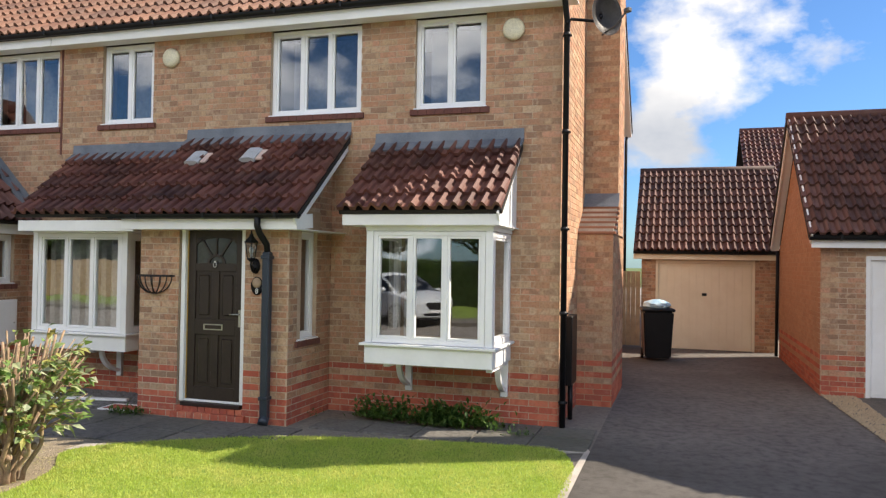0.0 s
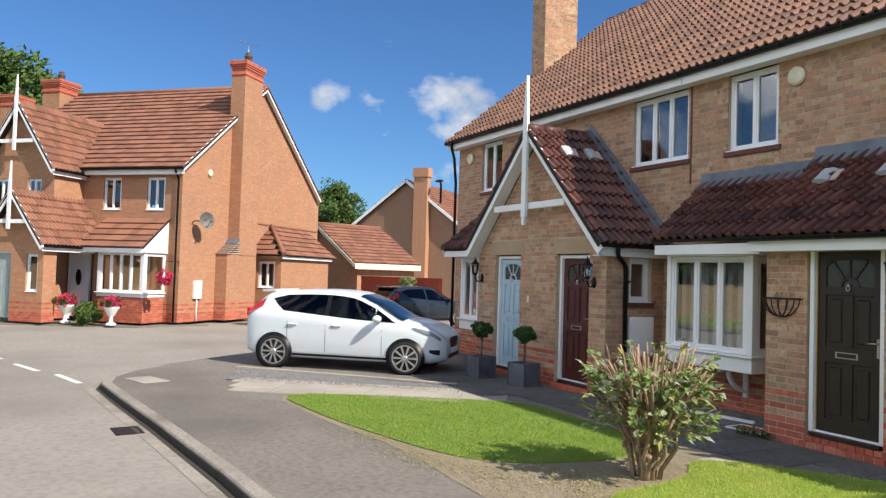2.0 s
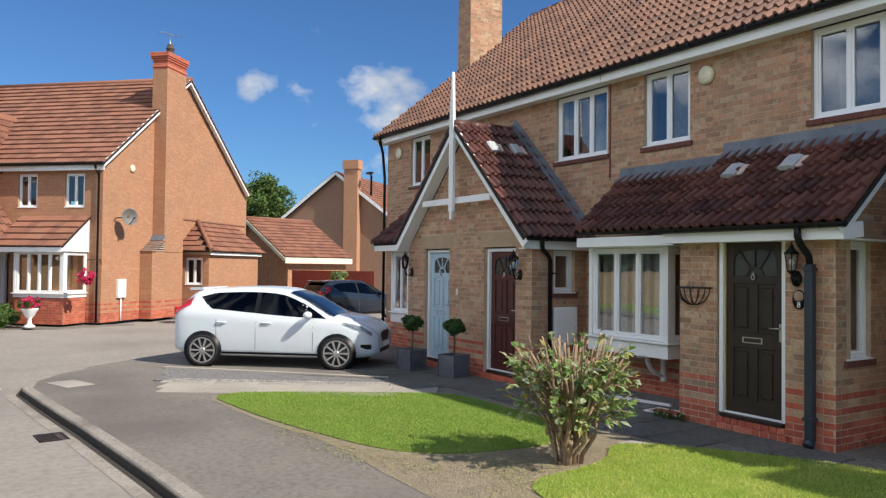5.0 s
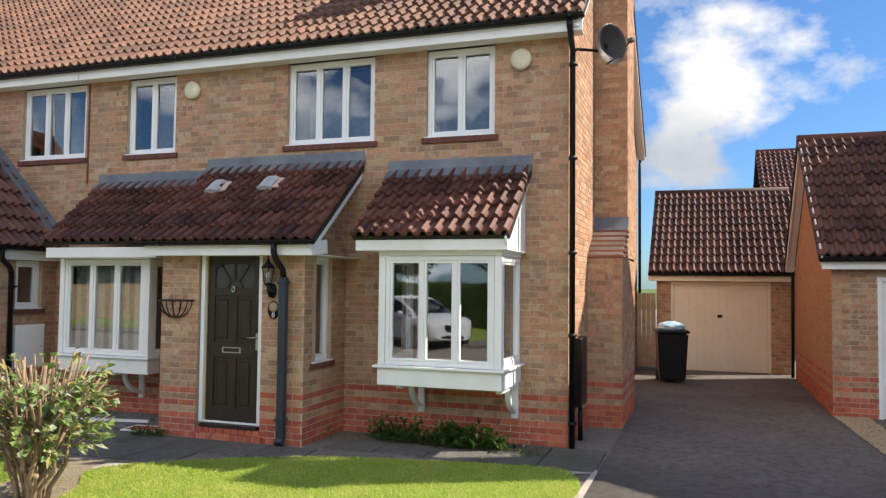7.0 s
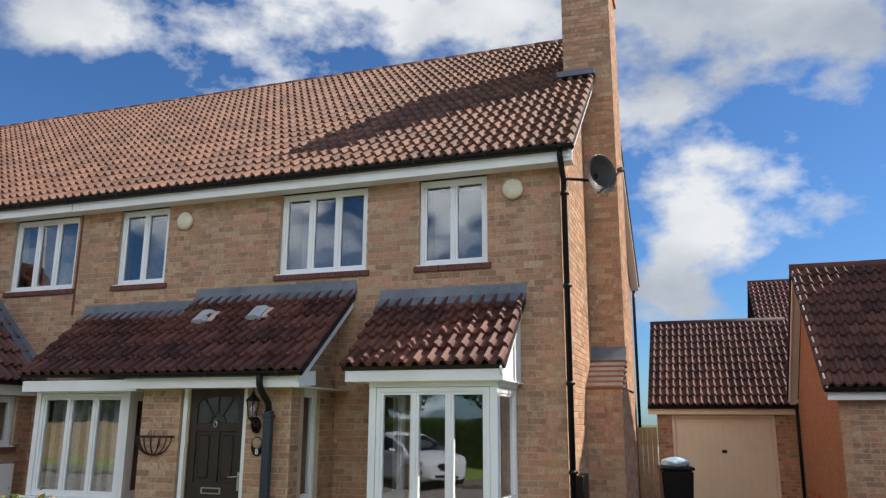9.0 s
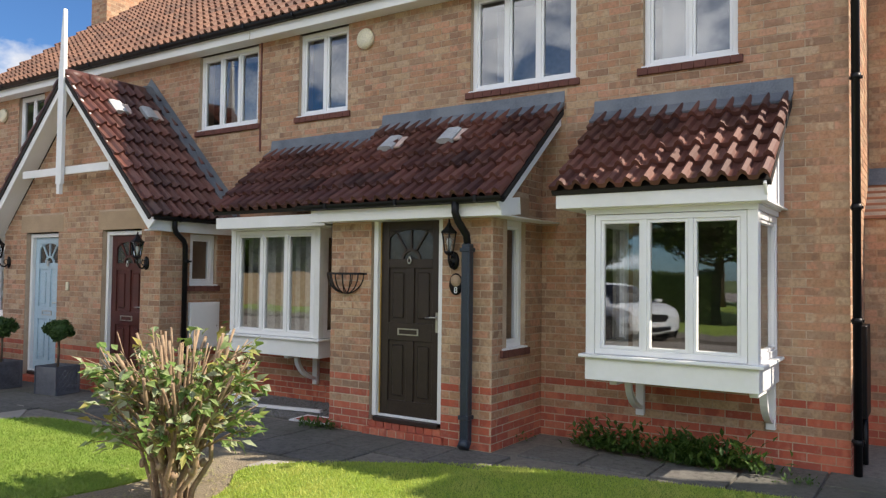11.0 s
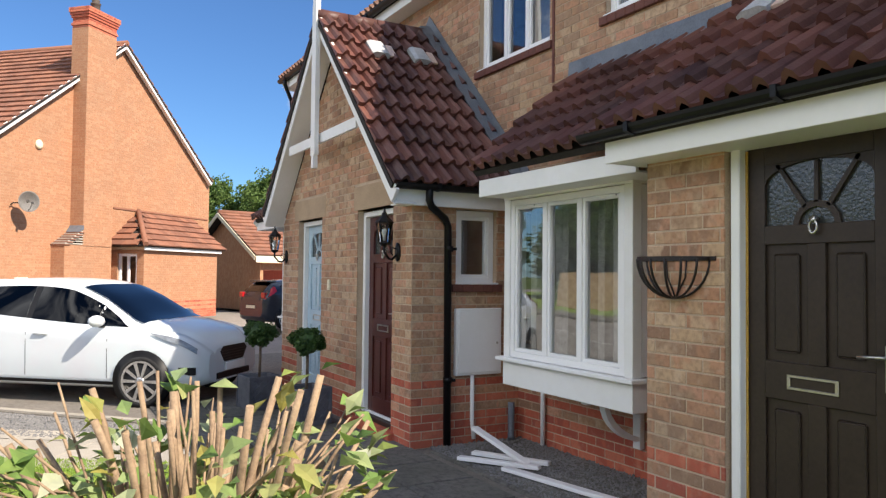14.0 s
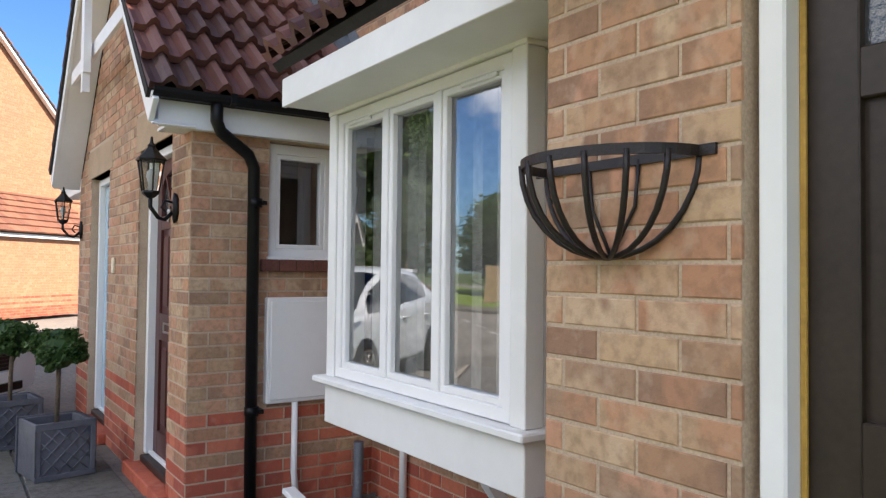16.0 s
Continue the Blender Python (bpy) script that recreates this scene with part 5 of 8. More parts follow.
prism(bm, [(GX - w, -1.44, 2.84), (GX + w, -1.44, 2.84), (GX + w, -1.44, 4.40), (GX - w, -1.44, 4.40)], (0, 0.05, 0))
prism(bm, [(GX - w * 0.55, -1.44, 2.70), (GX + w * 0.55, -1.44, 2.70), (GX + w * 0.55, -1.44, 2.84), (GX - w * 0.55, -1.44, 2.84)], (0, 0.05, 0))
prism(bm, [(GX - w, -1.44, 4.40), (GX + w, -1.44, 4.40), (GX + 0.012, -1.43, 5.30), (GX - 0.012, -1.43, 5.30)], (0, 0.05, 0))
part("finial", bm, WHITE, house, "tall white timber finial")
bm = bmesh.new()
box(bm, GX + GW - 0.10, GX + GW - 0.075, -1.35, -0.002, GE - 0.185, GE - 0.02, 0.003)
box(bm, GX + GW - 0.30, GX + GW - 0.10, -1.30, -0.002, GE - 0.18, GE - 0.165)
part("fascia", bm, WHITE, house, "white fascia board")
gutter(house, (GX + GW + 0.0, -1.40, GE - 0.005), (GX + GW + 0.0, -0.10, GE - 0.005), 0.05)
for s in (-1, 1):
    for i in range(6):
        bm = bmesh.new()
        a, b = i / 6, (i + 1) / 6
        x0, z0 = GX + s * GW * (1 - a), GE + grise * a + 0.04
        x1, z1 = GX + s * GW * (1 - b), GE + grise * b + 0.04
        prism(bm, [(x0 - s * 0.0, -0.14, z0 + 0.02), (x1, -0.14, z1 + 0.02), (x1, -0.012, z1 + 0.035), (x0, -0.012, z0 + 0.035)], (s * 0.012, 0, 0.012))
        prism(bm, [(x0, -0.012, z0 + 0.0), (x1, -0.012, z1 + 0.0), (x1, -0.012, z1 + 0.17), (x0, -0.012, z0 + 0.17)], (0, 0.008, 0))
        part("flashing", bm, LEAD, house, "grey lead stepped flashing")
downpipe(house, [(-7.50, -1.06, 2.34), (-7.50, -1.06, 2.20), (-7.52, -1.03, 2.15), (-7.59, -0.85, 2.05), (-7.605, -0.81, 1.98), (-7.605, -0.80, 0.02)], clips=[(-7.605, -0.80, z) for z in (1.78, 0.6)])


def downpipe_front():
    p = [(-3.10, -run_r - 0.01, 2.34), (-3.10, -run_r - 0.01, 2.22), (-3.09, -run_r + 0.03, 2.14), (-3.07, PY - 0.13, 2.02), (-3.07, PY - 0.10, 1.88)]
    downpipe(house, p, 0.036)
    bm = bmesh.new()
    box(bm, -3.115, -3.025, PY - 0.155, PY - 0.06, 0.08, 1.94, 0.014)
    box(bm, -3.125, -3.015, PY - 0.165, PY - 0.05, 0.30, 0.34, 0.006)
    box(bm, -3.125, -3.015, PY - 0.165, PY - 0.05, 1.86, 1.90, 0.006)
    tube(bm, [(-3.07, PY - 0.11, 0.10), (-3.07, PY - 0.15, 0.04)], 0.06, 10)
    o = part("pipe_casing", bm, PIPEBLUE, house, "dark blue-grey square downpipe")


PIPEBLUE = grained("blue_black_plastic", (0.035, 0.045, 0.06), (0.022, 0.030, 0.042), 4, 60, 0.35, 0.08)
downpipe_front()


# white vents low on the wall and roof lights on the porch tiles
def roof_vent(m, label="grey raised roof vent with a white slip tile beside it"):
    v = thing("roof_vent", m, label, "roof vent")
    bm = bmesh.new()
    prism(bm, [(0, 0, 0.02), (0.20, 0, 0.02), (0.20, 0, 0.065), (0.16, 0, 0.085), (0.04, 0, 0.085), (0, 0, 0.065)], (0, 0.26, -0.01))
    part("cowl", bm, VENTGREY, v)
    bm = bmesh.new()
    box(bm, 0.21, 0.29, 0.02, 0.24, 0.03, 0.055, 0.004)
    part("slip", bm, VENTPINK, v)


VENTPINK = grained("pale_clay", (0.62, 0.46, 0.38), (0.50, 0.36, 0.30), 8, 60, 0.7, 0.2)
VENTGREY = grained("vent_grey", (0.46, 0.47, 0.47), (0.34, 0.35, 0.35), 8, 60, 0.6, 0.1)


# ---- neighbouring garages and houses ----
def simple_roof(parent, x0, x1, y0, y1, eave, ridge, mat, kind="roll", over=0.2, gx=None, gauge=0.3, tile=0.3, loose=0):
    """A gabled roof with its ridge along x, in the parent's frame."""
    ym = (y0 + y1) / 2
    run, rise = (y1 - y0) / 2 + over, ridge - eave
    L = math.hypot(run, rise)
    a = roof_slope(parent, slope_frame(x0, y0 - over, eave, run, rise), x1 - x0, L, mat, kind, tile, gauge, loose=loose)
    b = roof_slope(parent, slope_frame(x1, y1 + over, eave, run, rise, 180), x1 - x0, L, mat, kind, tile, gauge)
    bm = bmesh.new()
    tube(bm, [(x0, ym, ridge + 0.01), (x1, ym, ridge + 0.01)], 0.10, 8)
    part("ridge", bm, mat, parent)
    return ym


def verge(parent, x, y0, y1, ym, eave, ridge, over=0.2, out=1):
    for y in (y0 - over + 0.02, y1 + over - 0.02):
        beam(parent, "barge_board", (x, y, eave - 0.05), (x, ym, ridge - 0.06), 0.17, 0.025, WHITE)
        beam(parent, "verge_soffit", (x - out * 0.08, y, eave - 0.12), (x - out * 0.08, ym, ridge - 0.13), 0.012, 0.14, WHITE)


def garage_door(parent, x0, x1, z1, y, mat, label="cream up-and-over garage door"):
    bm = bmesh.new()
    box(bm, x0 - 0.06, x0, y - 0.02, y + 0.08, 0, z1 + 0.06, 0.004)
    box(bm, x1, x1 + 0.06, y - 0.02, y + 0.08, 0, z1 + 0.06, 0.004)
    box(bm, x0, x1, y - 0.02, y + 0.08, z1, z1 + 0.06, 0.004)
    fr = part("garage_frame", bm, mat, parent)
    bm = bmesh.new()
    box(bm, x0 + 0.004, x1 - 0.004, y + 0.03, y + 0.06, 0.012, z1 - 0.004)
    d = part("garage_door", bm, mat, parent, label)
    n = 12
    for k in range(n):
        bm = bmesh.new()
        a = x0 + 0.03 + k * (x1 - x0 - 0.06) / n
        box(bm, a, a + (x1 - x0 - 0.06) / n - 0.005, y + 0.026, y + 0.032, 0.06, z1 - 0.06, 0.003)
        part("slat", bm, mat, d)
    bm = bmesh.new()
    xm = (x0 + x1) / 2
    box(bm, xm - 0.05, xm + 0.05, y + 0.0, y + 0.024, z1 - 0.72, z1 - 0.66, 0.006)
    part("handle", bm, BLACKP, d, "black garage door handle")
    return d


g1 = thing("garage", Matrix(), "small brick garage with brown tiled roof and a closed cream door", "garage")
w = wall("wall", g1, rot(0, 9.1, 0), 0.45, 3.25, 0, 2.12, [(0.76, 2.84, 0, 1.98)], thick=0.2)
lay_bricks(w, 0.45, 3.25, 0, 2.12, [(0.76, 2.84, 0, 1.98)], red=False)
garage_door(g1, 0.82, 2.78, 1.92, 9.12, CREAM)
bm = bmesh.new()
box(bm, 0.45, 3.25, 9.3, 14.2, 0, 2.1)
part("body", bm, MORTAR, g1)
simple_roof(g1, 0.28, 3.45, 9.1, 13.9, 2.17, 4.25, GARTILE, over=0.2, loose=60)
bm = bmesh.new()
box(bm, 0.28, 3.45, 8.93, 8.955, 2.0, 2.13, 0.003)
part("fascia", bm, CREAM, g1)
gutter(g1, (0.28, 8.87, 2.17), (3.45, 8.87, 2.17))
bm = bmesh.new()
prism(bm, [(0.5, 9.1, 2.05), (0.5, 13.9, 2.05), (0.5, 11.5, 4.15)], (2.7, 0, 0))
part("gable_fill", bm, MORTAR, g1)

g2 = thing("garage", Matrix(), "brick garage with brown tiled roof beside the drive", "garage")
w = wall("wall", g2, rot(0, 3.6, 0), 3.25, 6.6, 0, 2.2, [(3.84, 6.0, 0, 2.04)], thick=0.2)
lay_bricks(w, 3.25, 6.6, 0, 2.2, [(3.84, 6.0, 0, 2.04)])
garage_door(g2, 3.90, 5.94, 1.98, 3.62, WHITE, "white up-and-over garage door")
w = wall("wall", g2, rot(3.25, 8.4, -90), 0, 4.8, 0, 2.2, poly=[(0, 0), (4.8, 0), (4.8, 2.2), (2.4, 4.3), (0, 2.2)], thick=0.2, mat=MORTAR2)
lay_bricks(w, 0, 4.79, 0, 4.2, mat=ORANGE, limits=lambda z: (max(0, (z - 2.2) / 0.875), 4.79 - max(0, (z - 2.2) / 0.875)))
simple_roof(g2, 3.06, 6.6, 3.6, 8.4, 2.32, 4.50, GARTILE, loose=66)
verge(g2, 3.10, 3.6, 8.4, 6.0, 2.32, 4.50, out=-1)
bm = bmesh.new()
box(bm, 3.1, 6.6, 3.42, 3.445, 2.15, 2.29, 0.003)
part("fascia", bm, WHITE, g2)
gutter(g2, (3.06, 3.36, 2.31), (6.6, 3.36, 2.31))
downpipe(g2, [(3.2, 8.3, 2.2), (3.2, 8.45, 0.02)])

# neighbouring house, mostly out of view, inferred from and placed for the drive's shadow
h2 = thing("neighbouring_house", Matrix(), "two storey brick house beside the drive", "house")
bm = bmesh.new()
prism(bm, [(6.7, 0.8, 0), (6.7, 9.2, 0), (6.7, 9.2, 4.85), (6.7, 5.0, 8.3), (6.7, 0.8, 4.85)], (12, 0, 0))
part("wall", bm, ORANGE, h2)
simple_roof(h2, 6.5, 19.0, 0.8, 9.2, 4.9, 8.4, GARTILE)
# unseen chimney, added to cast the narrow shadow across the lawn
bm = bmesh.new()
box(bm, 6.3, 6.95, 1.9, 2.7, 0, 8.5)
box(bm, 6.24, 7.01, 1.84, 2.76, 8.5, 8.8, 0.02)
part("chimney", bm, BUFF, h2)

far = thing("house", pose(3.12, 14.4, 0, 0, 0, 0), "brick house with dark tiled roof beyond the garages", "house")
bm = bmesh.new()
box(bm, 0.2, 9, 0.2, 8, 0, 3.6)
prism(bm, [(0.25, 0.2, 3.6), (0.25, 8, 3.6), (0.25, 4.1, 6.15)], (8.7, 0, 0))
part("wall", bm, BUFF, far)
simple_roof(far, 0, 9.3, 0.2, 8, 3.55, 6.4, DARKTILE)

# gate beside the garage
gate = thing("side_gate", Matrix(), "weathered timber side gate between house and garage", "gate")
for k in range(4):
    bm = bmesh.new()
    box(bm, 0.02 + k * 0.105, 0.02 + k * 0.105 + 0.098, 8.98, 9.0, 0.05, 1.72, 0.003)
    part("board", bm, TIMBER, gate)
bm = bmesh.new()
box(bm, 0.02, 0.44, 9.0, 9.03, 0.3, 0.4)
box(bm, 0.02, 0.44, 9.0, 9.03, 1.35, 1.45)
part("rail", bm, TIMBER, gate)

wb = thing("wheelie_bin", pose(0.86, 6.85, 0.008, 0, 0, 8), "black wheeled bin with a full blue-white sack on its lid", "bin")
bm = bmesh.new()
prism(bm, [(-0.24, -0.28, 0.06), (0.24, -0.28, 0.06), (0.24, 0.28, 0.06), (-0.24, 0.28, 0.06)], (0, 0, 0.9))
for v in bm.verts:
    if v.co.z > 0.5:
        v.co.x *= 1.2
        v.co.y *= 1.2
bmesh.ops.bevel(bm, geom=list(bm.edges), offset=0.03, segments=2, affect="EDGES")
part("body", bm, BLACKP, wb)
bm = bmesh.new()
box(bm, -0.31, 0.31, -0.37, 0.36, 0.96, 1.02, 0.02)
tube(bm, [(-0.28, 0.38, 0.95), (0.28, 0.38, 0.95)], 0.02, 8)
part("lid", bm, BLACKP, wb)
for s in (-0.25, 0.25):
    bm = bmesh.new()
    tube(bm, [(s - 0.025, 0.26, 0.10), (s + 0.025, 0.26, 0.10)], 0.10, 14)
    part("wheel", bm, RUBBER, wb)
sack = thing("rubbish_sack", pose(0.86, 6.85, 1.025, 0, 0, 20), "crumpled blue and white plastic sack on the bin lid", "bag")
bm = bmesh.new()
bmesh.ops.create_icosphere(bm, subdivisions=3, radius=0.26)
for v in bm.verts:
    d = noise.noise(v.co * 9) * 0.07
    v.co *= 1 + d * 2
    v.co.z = max(0.0, v.co.z * 0.42 + 0.06)
part("sack", bm, SACK, sack)


# ---- the orange brick houses across the side road ----
def gable_front(parent, xc, hw, yf, eave, ridge, y_back, mat, tile, brick, holes=(), finial=True, wallmat=None, red=True, kind="flat", side=0.0):
    """A gabled projection: front wall at yf, ridge running back to y_back, in the parent's frame."""
    wallmat = wallmat or MORTAR2
    f = wall("gable_wall", parent, rot(0, yf, 0), xc - hw, xc + hw, 0, eave - 0.1, holes, thick=0.22, mat=wallmat)
    lay_bricks(f, xc - hw, xc + hw, 0, eave - 0.1, holes, mat=brick, red=red)
    s = (ridge - eave) / hw
    t = wall("gable_wall", parent, rot(0, yf, 0), 0, 0, 0, 0, poly=[(xc - hw, eave - 0.1), (xc + hw, eave - 0.1), (xc, ridge - 0.15)], mat=wallmat, thick=0.2)
    lay_bricks(t, xc - hw, xc + hw, eave - 0.1, ridge - 0.2, mat=brick, red=False, limits=lambda z: (xc - hw + (z - eave + 0.1) / s, xc + hw - (z - eave + 0.1) / s))
    d = y_back - yf
    for sd, deg in ((1, 90), (-1, -90)):
        if yf > -50:
            e = min(d, side) if side else d
            w = wall("side_wall", parent, rot(xc + hw, yf, 90) if sd > 0 else rot(xc - hw, yf + e, -90), 0, e, 0, eave - 0.1, thick=0.2, mat=wallmat)
            lay_bricks(w, 0, e, 0, eave - 0.1, mat=brick, red=red)
    run, rise = hw + 0.15, ridge - eave
    L = math.hypot(run, rise)
    ang = math.degrees(math.atan2(rise, run))
    roof_slope(parent, Matrix.Translation((xc + run, yf - 0.25, eave)) @ pose(0, 0, 0, 0, 0, 90) @ pose(0, 0, 0, ang), d + 0.25, L, tile, kind)
    roof_slope(parent, Matrix.Translation((xc - run, y_back, eave)) @ pose(0, 0, 0, 0, 0, -90) @ pose(0, 0, 0, ang), d + 0.25, L, tile, kind)
    for sd in (-1, 1):
        beam(parent, "barge_board", (xc + sd * run, yf - 0.23, eave - 0.09), (xc, yf - 0.23, ridge - 0.08), 0.16, 0.03, WHITE)
    beam(parent, "collar_beam", (xc - hw * 0.5, yf - 0.21, ridge - rise * 0.58), (xc + hw * 0.5, yf - 0.21, ridge - rise * 0.58), 0.12, 0.03, WHITE)
    if finial:
        bm = bmesh.new()
        box(bm, xc - 0.055, xc + 0.055, yf - 0.30, yf - 0.25, ridge - rise * 0.72, ridge)
        prism(bm, [(xc - 0.055, yf - 0.30, ridge), (xc + 0.055, yf - 0.30, ridge), (xc + 0.01, yf - 0.29, ridge + 0.85), (xc - 0.01, yf - 0.29, ridge + 0.85)], (0, 0.05, 0))
        part("finial", bm, WHITE, parent)
    beam(parent, "fascia", (xc + hw + 0.12, yf - 0.2, eave - 0.1), (xc + hw + 0.12, y_back, eave - 0.1), 0.14, 0.025, WHITE)
    gutter(parent, (xc + hw + 0.2, yf - 0.2, eave), (xc + hw + 0.2, y_back, eave))


def plain_door(parent, x0, x1, z1, y, mat, label):
    bm = bmesh.new()
    box(bm, x0 + 0.05, x1 - 0.05, y + 0.05, y + 0.09, 0.08, z1 - 0.05)
    for a, b in ((0.25, 0.85), (1.0, 1.55)):
        for c, d in ((x0 + 0.14, (x0 + x1) / 2 - 0.04), ((x0 + x1) / 2 + 0.04, x1 - 0.14)):
            box(bm, c, d, y + 0.04, y + 0.052, a, b, 0.01)
    d = part("door", bm, mat, parent, label)
    bm = bmesh.new()
    box(bm, x0, x0 + 0.05, y + 0.0, y + 0.1, 0, z1)
    box(bm, x1 - 0.05, x1, y + 0.0, y + 0.1, 0, z1)
    box(bm, x0 + 0.05, x1 - 0.05, y + 0.0, y + 0.1, z1 - 0.05, z1)
    part("door_frame", bm, WHITE, parent)
    return d


lh = thing("corner_house", place(-23.95, -5.0, 0.0, 46), "two storey orange brick house with red tiled roof and white boards", "house")
LW = [(-1.35, -0.65, 3.60, 4.68, (1, 1)), (-3.05, -2.35, 3.60, 4.68, (1, 1))]
w = wall("wall", lh, Matrix(), -9.0, 0.0, 0, 4.85, [q[:4] for q in LW], mat=MORTAR2)
lay_bricks(w, -9.0, 0.0, 0, 4.85, [q[:4] for q in LW], mat=ORANGE)
for q in LW:
    casement(lh, *q, glass=GLASS2)
D2, RY2, RZ2 = 9.8, 4.7, 8.75
g = wall("gable_wall", lh, rot(0, 0, 90), 0, D2, 0, 1, poly=[(0, 0), (D2, 0), (D2, 4.85), (RY2, RZ2 - 0.1), (0, 4.85)], mat=MORTAR2)
lay_bricks(g, 0, D2, 0, RZ2 - 0.1, [(2.0, 3.9, 0, 2.3), (2.7, 3.9, 2.2, 9)], mat=ORANGE, limits=lambda z: (0, D2) if z < 4.85 else ((z - 4.85) / 0.83, D2 - (z - 4.85) / 0.78))
simple_roof(lh, -8.6, 0.22, -0.05, 9.45, 4.95, RZ2, REDTILE, kind="flat", over=0.25, gauge=0.33)
verge(lh, 0.19, -0.05, 9.45, RY2, 4.95, RZ2, over=0.25)
beam(lh, "fascia", (-9.2, -0.22, 4.82), (0.2, -0.22, 4.82), 0.16, 0.025, WHITE)
gutter(lh, (-9.2, -0.32, 4.95), (0.22, -0.32, 4.95))
downpipe(lh, [(-0.1, -0.3, 4.9), (-0.1, -0.08, 4.6), (-0.1, -0.08, 0.02)])
chimney(lh, Matrix(), ORANGE, RED, MORTAR2, 0.46, (2.0, 3.9), (2.7, 3.9), 9.25, -0.1)
chimney(lh, Matrix.Translation((-9.3, 1.2, 0)), ORANGE, RED, MORTAR2, 0.46, (2.0, 3.2), (2.7, 3.7), 9.3, -0.4)
gable_front(lh, -5.30, 1.42, -1.25, 4.76, 7.0, 2.6, None, REDTILE, ORANGE, [(-4.95, -4.40, 3.49, 4.5), (-6.31, -5.72, 3.49, 4.5)], kind="roll")
casement(lh, -4.95, -4.40, 3.49, 4.5, (1, 1), y=-1.2)
casement(lh, -6.31, -5.72, 3.49, 4.5, (1, 1), y=-1.2)
gable_front(lh, -4.0, 1.12, -2.55, 2.30, 3.98, -0.02, None, REDTILE, ORANGE, [(-4.85, -4.1, 0, 2.1), (-3.52, -3.08, 0.9, 2.05)], kind="roll", side=0.5)
plain_door(lh, -4.85, -4.1, 2.1, -2.5, GREYDOOR, "grey-green front door")
casement(lh, -3.52, -3.08, 0.9, 2.05, (1,), y=-2.5)
m = slope_frame(-2.86, -1.3, 2.33, 1.3, 1.0)
roof_slope(lh, m, 2.46, math.hypot(1.3, 1.0), REDTILE, "flat", gauge=0.33)
beam(lh, "fascia", (-2.86, -1.25, 2.25), (-0.42, -1.25, 2.25), 0.16, 0.025, WHITE)
bm = bmesh.new()
prism(bm, [(-0.48, -1.28, 2.2), (-0.48, -0.002, 3.25), (-0.48, -0.002, 2.2)], (0.03, 0, 0))
part("cheek", bm, WHITE, lh)
plain_door(lh, -3.78, -2.95, 2.15, -0.6, UPVC, "white front door with an oval pane")
bm = bmesh.new()
lathe(bm, [(0.02, -0.05), (0.11, -0.045), (0.11, -0.03)], (-3.37, -0.55, 1.35), 14, axis="y")
for v in bm.verts:
    v.co.z = 1.35 + (v.co.z - 1.35) * 2.4
part("door_glass", bm, BLACKP, lh)
wl = wall("side_wall", lh, rot(-2.8, -0.6, 0), 0, 0.25, 0, 2.2, mat=MORTAR2, thick=0.5)
lay_bricks(wl, 0, 0.25, 0, 2.2, mat=ORANGE)
bw = bay_window(-2.25, -0.50, -1.05, 0.95, 2.18, 0.80, (1, 1, 1, 1), "white bay window with dark panes above a brick plinth", (), left=False)
bw.matrix_world = lh.matrix_world.copy()
pw = wall("plinth", lh, rot(0, -1.02, 0), -2.2, -0.53, 0, 0.80, thick=0.9, mat=MORTAR2)
lay_bricks(pw, -2.2, -0.53, 0, 0.8, mat=RED, red_mat=RED)
pw2 = wall("plinth", lh, rot(-0.525, -1.02, 90), 0, 1.0, 0, 0.80, thick=0.02, mat=MORTAR2)
lay_bricks(pw2, 0, 1.0, 0, 0.8, mat=RED, red_mat=RED)
# hipped projection on the gable
pr = wall("wall", lh, rot(1.2, 0, 90), 4.45, 8.5, 0, 2.25, thick=0.2, mat=MORTAR2)
lay_bricks(pr, 4.45, 8.5, 0, 2.25, mat=ORANGE)
pr = wall("wall", lh, rot(0, 4.45, 0), 0.0, 1.2, 0, 2.25, [(0.25, 0.95, 1.1, 2.1)], thick=0.2, mat=MORTAR2)
lay_bricks(pr, 0.0, 1.2, 0, 2.25, [(0.25, 0.95, 1.1, 2.1)], mat=ORANGE)
casement(lh, 0.25, 0.95, 1.1, 2.1, (1, 1), y=4.5)
run, rise = 1.45, 1.15
roof_slope(lh, Matrix.Translation((1.42, 4.25, 2.33)) @ pose(0, 0, 0, 0, 0, 90) @ pose(0, 0, 0, math.degrees(math.atan2(rise, run))), 4.5, math.hypot(run, rise), REDTILE, "flat", gauge=0.33, cut=lambda x, y: x > y * 0.80)
roof_slope(lh, slope_frame(0.0, 4.22, 2.33, run, rise), 1.42, math.hypot(run, rise), REDTILE, "flat", gauge=0.33, cut=lambda x, y: x < 1.30 - y * 0.80)
bm = bmesh.new()
tube(bm, [(1.42, 4.23, 2.38), (0.02, 5.68, 3.52)], 0.09, 6)
part("hip_tiles", bm, REDTILE, lh)
beam(lh, "fascia", (1.32, 4.3, 2.27), (1.32, 8.6, 2.27), 0.13, 0.025, WHITE)
beam(lh, "fascia", (0.0, 4.33, 2.27), (1.3, 4.33, 2.27), 0.13, 0.025, TIMBER)
bm = bmesh.new()
box(bm, 0.002, 0.03, 4.5, 9.7, 3.50, 3.56, 0.004)
part("flashing", bm, REDTILE, lh)


